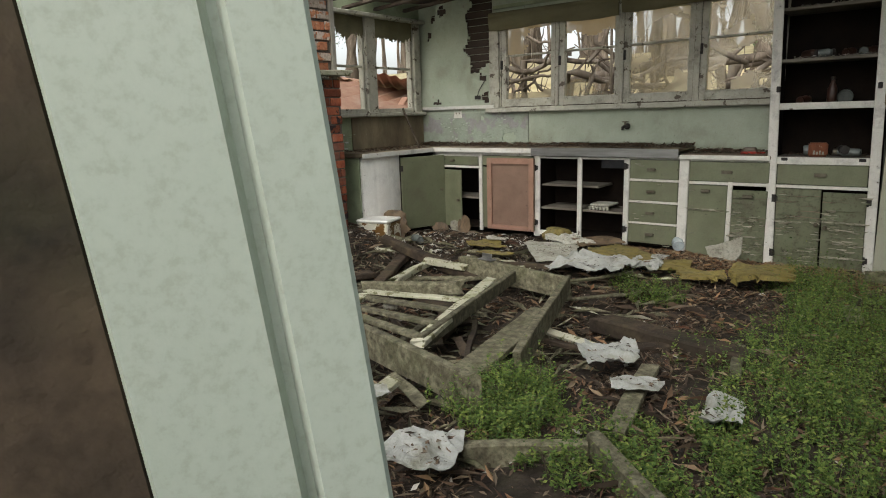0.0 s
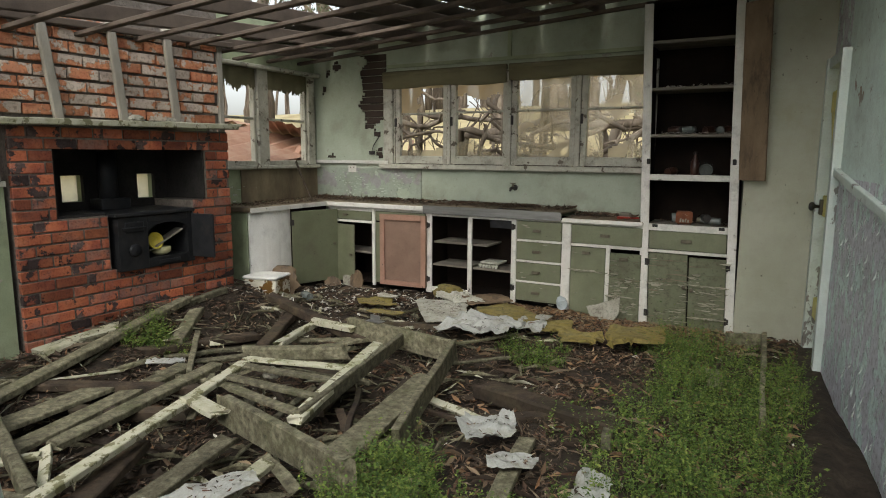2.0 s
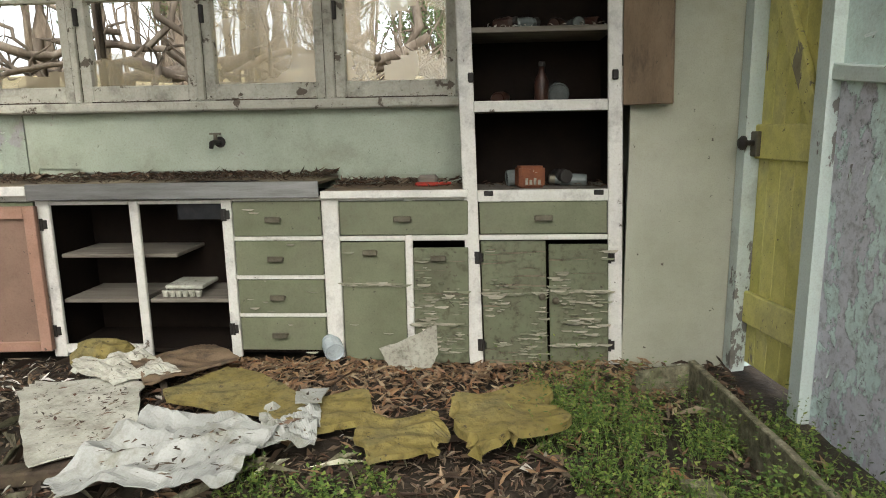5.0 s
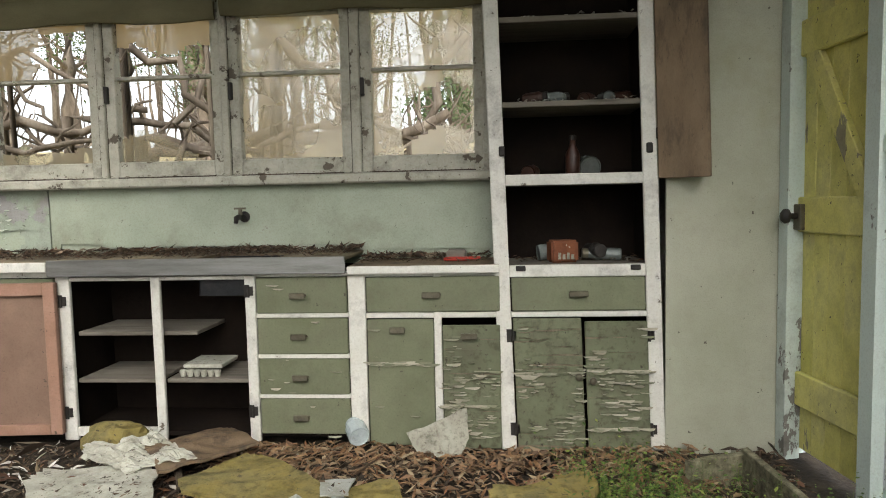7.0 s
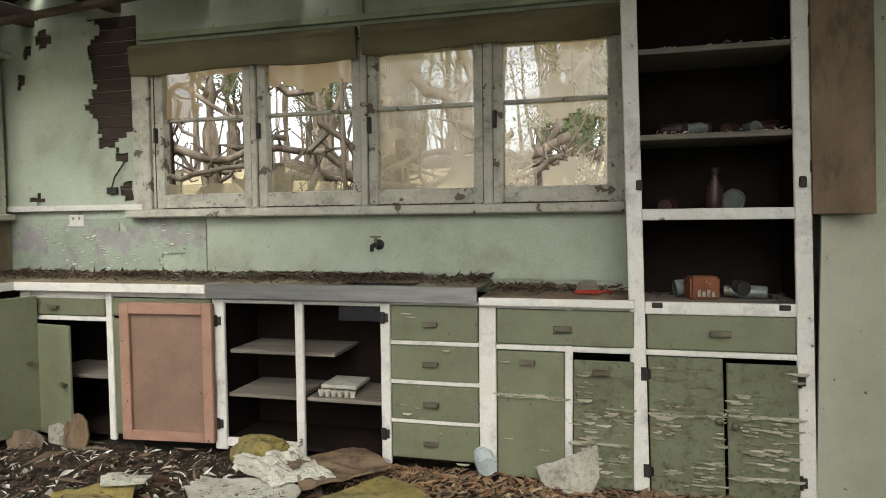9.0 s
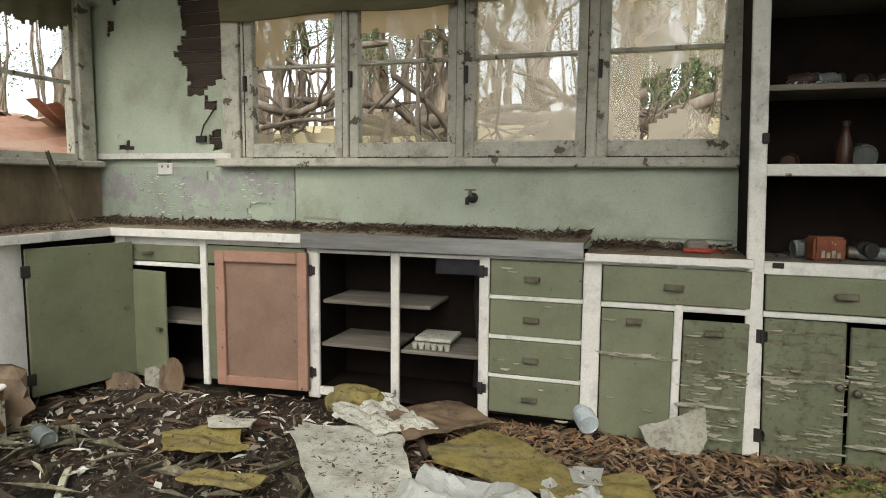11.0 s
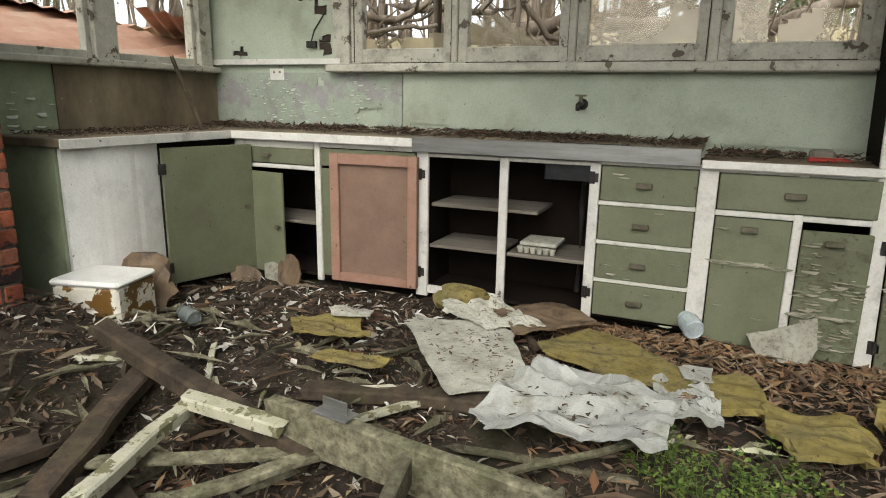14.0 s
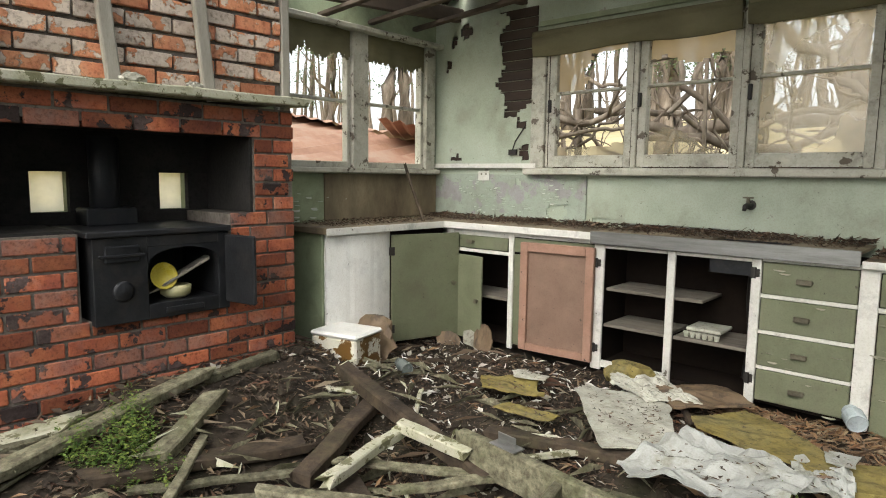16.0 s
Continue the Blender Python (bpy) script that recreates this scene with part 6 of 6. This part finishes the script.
# ---- curled paint ----
def peel(name, count, place, span, size, mat, label, seed, tall=False, slim=(0.12, 0.3)):
    """Curled flakes of paint standing off a wall or door. place maps (u, v, off) into the room."""
    rng = random.Random(seed)
    verts, faces = [], []
    for _ in range(count):
        u, v = rng.uniform(span[0], span[1]), rng.uniform(span[2], span[3])
        if noise.noise((u * 3.1 + seed, v * 5.0, 0.7)) < -0.05:
            continue
        L = rng.uniform(*size)
        H = L * rng.uniform(*slim)
        if tall:
            L, H = H * 1.3, L
        lift = rng.uniform(0.003, 0.011)
        n0 = len(verts)
        verts += [place(u - L / 2, v, 0.001), place(u + L / 2, v + rng.gauss(0, 0.002), 0.001), place(u + L * 0.42, v - H * 0.6, lift), place(u - L * 0.38, v - H * rng.uniform(0.5, 0.9), lift * rng.uniform(0.6, 1.2)),
                  place(u + L * 0.2, v - H, lift * 1.7)]
        faces += [(n0, n0 + 3, n0 + 2, n0 + 1), (n0 + 3, n0 + 4, n0 + 2)]
    me = bpy.data.meshes.new(name)
    me.from_pydata(verts, [], faces)
    me.materials.append(mat)
    tagged(new(name, me), label, "paint flakes", kind="stuff")


for i, (a, b, k) in enumerate(((3.63, 3.88, 150), (3.97, 4.265, 230), (4.29, 4.56, 230), (3.28, 3.57, 22), (2.75, 3.17, 22), (0.58, 0.86, 14))):
    top = 0.56 if a > 3.2 else 0.78
    peel("paint_flakes", k, lambda u, v, o, d=(0.018 if 3.6 < a < 3.9 or a > 4.28 else 0.007): (u, FY - d - o, v), (a, b, 0.02, top), (0.015, 0.08), M_GREENFLAKE, "curled green paint flakes on cabinet fronts", 60 + i, slim=(0.05, 0.15))
for a, b, z, d in ((3.28, 3.57, 0.395, 0.007), (3.63, 3.88, 0.195, 0.018), (3.97, 4.265, 0.345, 0.007), (4.29, 4.56, 0.36, 0.018), (4.29, 4.56, 0.09, 0.018)):
    peel("paint_flakes", 26, lambda u, v, o, d=d: (u, FY - d - o, v), (a, b, z - 0.006, z + 0.006), (0.03, 0.10), M_GREENFLAKE, "row of curled flakes along a crack", int(a * 100 + z * 50), slim=(0.06, 0.16))
peel("paint_flakes", 700, lambda u, v, o: tuple(SKEW @ Vector((5.168 - o, u, v))), (-4.4, -1.02, 0.0, 1.26), (0.02, 0.08), M_BLUEPAINT, "curled mint paint flakes on the wall", 71, True, (0.05, 0.16))
peel("paint_flakes", 260, lambda u, v, o: tuple(SKEW @ Vector((5.168 - o, u, v))), (-4.4, -1.02, 1.32, 2.4), (0.02, 0.07), M_BLUEPAINT, "curled mint paint flakes high on the wall", 72)
peel("paint_flakes", 170, lambda u, v, o: (u, -0.013 - o, v), (0.08, 1.35, 0.93, 1.23), (0.012, 0.04), M_WALLFLAKE, "curled pale paint flakes on the splashback", 73)
peel("paint_flakes", 120, lambda u, v, o: (0.002 + o, u, v), (-1.95, -1.0, 0.1, 1.2), (0.02, 0.08), M_WALLFLAKE, "curled pale paint flakes on the olive wall", 74)
peel("paint_flakes", 60, lambda u, v, o: (0.502 + o, u, v), (-5.5, -3.75, 0.2, 1.1), (0.03, 0.1), M_GREENFLAKE, "curled paint on the near olive wall", 75)


# ---- outside: fallen branches, gum trees, collapsed shed ----
def crooked(a, b, r0, r1, seed, wob=0.12, n=9):
    a, b = Vector(a), Vector(b)
    L = (b - a).length
    pts = [a.lerp(b, i / n) + noise.noise_vector((i * 0.55 + seed * 7.1, seed, 0.3)) * wob * L * (0.25 if i == 0 else 1) for i in range(n + 1)]
    return pts, [r0 + (r1 - r0) * i / n for i in range(n + 1)]


def make_branches():
    rng = random.Random(8)
    spec = [((0.4, 1.7, 0.2), (2.9, 3.2, 1.6), 0.06, 0.03), ((1.9, 2.6, 2.3), (3.0, 2.0, 1.2), 0.06, 0.03), ((0.6, 2.6, 1.2), (3.4, 3.3, 1.5), 0.09, 0.05), ((0.2, 2.0, 1.5), (1.8, 2.6, 1.15), 0.045, 0.02),
            ((1.2, 1.9, 1.0), (1.5, 2.2, 2.3), 0.035, 0.02), ((2.6, 3.6, 1.3), (5.2, 3.4, 1.75), 0.09, 0.05), ((2.9, 3.4, 0.6), (3.6, 3.9, 2.6), 0.07, 0.04), ((-0.4, 3.0, 0.8), (2.0, 3.9, 1.1), 0.10, 0.06),
            ((3.4, 2.9, 1.0), (4.6, 3.8, 1.4), 0.05, 0.02), ((4.1, 3.2, 0.6), (4.35, 3.0, 1.7), 0.035, 0.015), ((1.5, 2.9, 0.6), (3.3, 2.3, 1.05), 0.06, 0.03), ((0.0, 2.3, 0.7), (2.0, 2.0, 0.9), 0.05, 0.03)]
    spec += [((0.85, 1.8, 2.2), (1.95, 2.0, 1.12), 0.036, 0.025), ((1.6, 1.7, 2.0), (1.75, 1.8, 1.0), 0.018, 0.011), ((-0.5, 1.7, 1.3), (0.95, 1.9, 1.5), 0.045, 0.028), ((-0.3, 1.6, 1.1), (0.9, 1.8, 1.25), 0.030, 0.017),
             ((0.0, 1.6, 1.9), (0.4, 1.8, 1.1), 0.021, 0.011), ((-0.5, 1.9, 2.2), (0.8, 1.8, 1.65), 0.030, 0.017), ((0.9, 1.95, 1.3), (2.2, 2.2, 1.05), 0.054, 0.033), ((1.8, 2.3, 1.25), (3.0, 2.5, 1.6), 0.036, 0.022),
             ((2.6, 3.2, 0.6), (2.2, 3.3, 2.8), 0.078, 0.050), ((2.0, 2.2, 1.25), (2.6, 2.4, 1.05), 0.018, 0.011), ((0.2, 1.7, 1.0), (1.0, 2.0, 1.6), 0.018, 0.011), ((-0.2, 1.8, 1.5), (0.5, 1.6, 1.05), 0.024, 0.011)]
    for i in range(62):
        a = Vector((rng.uniform(-1.0, 4.5), rng.uniform(1.8, 5.0), rng.uniform(0.1, 1.3)))
        spec.append((tuple(a), tuple(a + Vector((rng.uniform(-1.2, 1.4), rng.uniform(-0.5, 0.8), rng.uniform(-0.5, 1.1)))), rng.uniform(0.015, 0.035), 0.008))
    for i, (a, b, r0, r1) in enumerate(spec):
        ob = thing("fallen_branch", "grey bare branch of a fallen tree", "branch", (a[0], a[1], 0), "fallen branches")
        a, b = (a[0], a[1], a[2] + 0.45), (b[0], b[1], b[2] + 0.45)
        pts, rad = crooked(a, b, r0, r1, i + 1)
        foot = Vector((pts[0].x - (pts[1].x - pts[0].x) * 0.8, pts[0].y + 0.15, floor_z(pts[0].x, pts[0].y) - 0.05))
        pts, rad = [foot] + pts, [r0 * 1.05] + rad
        bm = bmesh.new()
        tube(bm, pts, rad, 7)
        part("limb", bm, M_BARK, ob, smooth=True)
        bm = bmesh.new()
        for k in range(3 + i % 3):
            p = pts[2 + (k * 2) % 7]
            q = p + Vector((rng.uniform(-0.5, 0.5), rng.uniform(-0.4, 0.4), rng.uniform(-0.2, 0.6))) * (1.0 if r0 > 0.04 else 0.5)
            tp, tr = crooked(p, q, rad[4] * 0.55, 0.005, i * 10 + k, 0.15, 5)
            tube(bm, tp, tr, 5)
        tagged(part("twig_cluster", bm, M_BARK, ob), kind="stuff")


make_branches()


def make_brush():
    """The tangle of dead twigs behind the long window, and the far woods."""
    rng = random.Random(31)
    bm = bmesh.new()
    for i in range(110):
        x, y = rng.uniform(-1.5, 5.0), rng.uniform(1.6, 5.5)
        a = Vector((x, y, floor_z(x, y) + rng.uniform(0.0, 0.6)))
        b = a + Vector((rng.uniform(-0.9, 0.9), rng.uniform(-0.4, 0.5), rng.uniform(0.5, 2.2)))
        pts, rad = crooked(a, b, rng.uniform(0.008, 0.022), 0.004, 300 + i, 0.14, 7)
        tube(bm, pts, rad, 5)
    tagged(part("dead_brush", bm, M_BARK), "tangle of dead grey twigs behind the house", "brush", kind="stuff")
    bm = bmesh.new()
    for i in range(110):
        if i < 65:
            x, y = rng.uniform(-26, 14), rng.uniform(20, 48)
        else:
            x, y = rng.uniform(-50, -20), rng.uniform(2, 36)
        z = floor_z(x, y)
        pts, rad = crooked((x, y, z - 0.2), (x + rng.uniform(-1.5, 1.5), y, z + rng.uniform(7, 14)), rng.uniform(0.1, 0.24), 0.04, 700 + i, 0.03, 6)
        tube(bm, pts, rad, 6)
    tagged(part("far_woods", bm, M_BARK), "thin trunks of distant gum woods", "woods", kind="stuff")


make_brush()


def make_tree(seed, height, at):
    rng = random.Random(seed)
    t = thing("gum_tree", "tall grey-barked gum tree with a thin crown", "tree", (0, 0, 0), "gum trees round the house")
    bm = bmesh.new()
    pts, rad = crooked((0, 0, -0.2), (rng.uniform(-0.8, 0.8), rng.uniform(-0.6, 0.6), height), 0.16 + 0.008 * height, 0.03, seed, 0.035, 10)
    tube(bm, pts, rad, 8)
    tips = []
    for k in range(9):
        p = pts[3 + k % 7]
        q = p + Vector((rng.uniform(-1, 1), rng.uniform(-1, 1), rng.uniform(0.5, 1.2))) * height * 0.16
        bp, br = crooked(p, q, rad[5] * 0.5, 0.012, seed * 20 + k, 0.12, 6)
        tube(bm, bp, br, 6)
        tips += bp[3:]
    part("trunk", bm, M_BARK, t, smooth=True)
    verts, faces = [], []
    for p in tips + pts[7:]:
        for c in range(3):
            cc = p + Vector((rng.gauss(0, 0.45), rng.gauss(0, 0.45), rng.gauss(0.1, 0.35)))
            for _ in range(16):
                o_ = cc + Vector((rng.gauss(0, 0.22), rng.gauss(0, 0.22), rng.gauss(0, 0.16)))
                a = Vector((rng.gauss(0, 1), rng.gauss(0, 1), rng.gauss(-0.5, 0.7))).normalized() * rng.uniform(0.07, 0.15)
                s = a.orthogonal().normalized() * 0.022
                n0 = len(verts)
                verts += [tuple(o_), tuple(o_ + a * 0.5 + s), tuple(o_ + a), tuple(o_ + a * 0.5 - s)]
                faces.append((n0, n0 + 1, n0 + 2, n0 + 3))
    me = bpy.data.meshes.new("crown")
    me.from_pydata(verts, [], faces)
    me.materials.append(M_LEAF)
    c = new("crown", me)
    c.parent = t
    t.location = at
    return t


def make_trees():
    kinds = [make_tree(3, 9.0, (1.2, 11.5, 1.9)), make_tree(5, 11.0, (3.0, 14, 2.3)), make_tree(9, 8.0, (-2.5, 10.5, 1.7)), make_tree(12, 7.0, (4.2, 9.6, 1.5))]
    rng = random.Random(77)
    for i in range(58):
        if i < 42:
            x, y = rng.uniform(-13, 8), rng.uniform(10, 34)
        else:
            x, y = rng.uniform(-36, -13), rng.uniform(0, 24)
        k = kinds[i % 4]
        s = rng.uniform(0.8, 1.3)
        ob = copy_thing(k, pose(x, y, floor_z(x, y) - 0.1, 0, 0, rng.uniform(0, 360)))
        ob.scale = (s, s, s)


make_trees()


def make_shrub(x, y):
    rng = random.Random(4)
    t = thing("shrub", "dark green many-stemmed shrub beyond the window", "shrub", (x, y, 0))
    bm = bmesh.new()
    verts, faces = [], []
    for k in range(8):
        q = Vector((x + rng.uniform(-0.9, 0.9), y + rng.uniform(-0.5, 0.5), rng.uniform(2.3, 3.2)))
        pts, rad = crooked((x + rng.uniform(-0.2, 0.2), y, -0.1), q, 0.07, 0.02, 50 + k, 0.08, 6)
        tube(bm, pts, rad, 6)
        for _ in range(320):
            o_ = q + Vector((rng.gauss(0, 0.3), rng.gauss(0, 0.3), rng.gauss(0, 0.25)))
            a = Vector((rng.gauss(0, 1), rng.gauss(0, 1), rng.gauss(0, 1))).normalized() * rng.uniform(0.05, 0.1)
            s = a.orthogonal().normalized() * 0.02
            n0 = len(verts)
            verts += [tuple(o_), tuple(o_ + a * 0.5 + s), tuple(o_ + a), tuple(o_ + a * 0.5 - s)]
            faces.append((n0, n0 + 1, n0 + 2, n0 + 3))
    part("stems", bm, M_BARK, t)
    me = bpy.data.meshes.new("foliage")
    me.from_pydata([tuple(Vector(v) - Vector((x, y, 0))) for v in verts], [], faces)
    me.materials.append(M_LEAF)
    c = new("foliage", me)
    c.parent = t


make_shrub(3.7, 6.2)


def make_shed():
    s = thing("collapsed_shed", "collapsed shed of rusted corrugated iron", "ruin", (-3, 1.2, 0))
    for k, (x, y, z, rx, ry, rz, w, l) in enumerate(((-5.0, 1.2, 0.95, 6, 12, 20, 3.4, 3.0), (-4.0, 3.4, 0.75, -8, 14, 35, 2.6, 2.2), (-6.5, 3.5, 1.2, 4, 8, 60, 3.0, 3.0), (-3.4, 2.0, 0.5, 14, -10, 80, 1.6, 1.2))):
        bm = bmesh.new()
        n = 60
        rows_ = [[bm.verts.new((w * (i / n - 0.5), l * (j / 6 - 0.5), 0.02 * math.cos(i * math.pi / 2) + 0.05 * noise.noise((i * 0.1, j * 0.4, k)))) for j in range(7)] for i in range(n + 1)]
        for r, q in zip(rows_, rows_[1:]):
            for j in range(6):
                bm.faces.new((r[j], q[j], q[j + 1], r[j + 1]))
        bmesh.ops.transform(bm, matrix=pose(x + 2.2, y - 0.6, z + 0.75, rx, ry, rz), verts=bm.verts)
        part("roof_sheet", bm, M_ROOFIRON, s)
    for k in range(9):
        a = (-3.3 + k * 0.4, 0.5 + (k * 1.7) % 2.5, 0.1)
        part("timber", beam_mesh(a, (a[0] + 1.2 - 0.2 * k, a[1] + 0.8, 1.5 + 0.12 * (k % 3)), 0.09, 0.05, 20 * k, k, 0.01), M_ROOFIRON if k % 2 else M_TIMBER, s)


make_shed()


# ---- bricks of the fireplace ----
def brick_mesh(L, H, D, seed, wear):
    bm = bmesh.new()
    box(bm, 0, D, -L / 2, L / 2, 0, H)
    bevel(bm, 0.004)
    for v in bm.verts:
        v.co += noise.noise_vector(v.co * 25 + Vector((seed, 0, 0))) * wear
    me = bpy.data.meshes.new("brick")
    bm.to_mesh(me)
    bm.free()
    return me


def make_bricks():
    H, J, L, D = 0.067, 0.012, 0.200, 0.05
    rng = random.Random(2)
    stock = {}

    def lay(y, z, length, x, mat, tag, wear):
        key = (round(length, 2), tag, rng.randrange(3))
        if key not in stock:
            me = brick_mesh(key[0], H, D, len(stock), wear)
            me.materials.append(mat)
            stock[key] = me
        o_ = new("brick", stock[key])
        o_.parent = fire
        o_.location = Vector((x, y, z)) - fire.location

    def row(y0, y1, z, offset, x, mat, tag, wear, jut):
        y = y0 - offset
        while y < y1 - 0.01:
            a, b = max(y, y0), min(y + L, y1)
            if b - a > 0.03:
                lay((a + b) / 2, z + rng.uniform(-1, 1) * jut * 0.3, b - a, x + rng.uniform(-1, 1) * jut, mat, tag, wear)
            y += L + J
    z, c = -0.02, 0
    while z + H < 1.56:
        spans = [(-3.655, -1.985)]
        mid = z + H / 2
        if mid > 1.43:
            spans = [(-3.655, -1.985)]
        elif mid > 0.99:
            spans = [(-3.655, -3.405), (-2.215, -1.985)]
        elif mid > 0.925:
            spans = [(-3.655, -3.405), (-2.355, -1.985)]
        elif mid > 0.52:
            spans = [(-3.655, -3.07), (-2.355, -1.985)]
        for a, b in spans:
            row(a, b, z, (c % 2) * L / 2, FX - D, M_BRICK, "red", 0.002, 0.002)
        z += H + J
        c += 1
    z = 1.63
    while z < 2.24:
        row(-3.72, -2.02, z, (c % 2) * L / 2 + rng.uniform(0, 0.05), FX - 0.125, M_OLDBRICK, "old", 0.009, 0.011)
        z += H + 0.019
        c += 1


make_bricks()
# the hearth is shallower and a little wider than drawn
fire.scale = (0.73, 1.086, 1.022)
fire.location = (0.4 * 0.73, -2.82 * 1.086 + 0.320, 0)
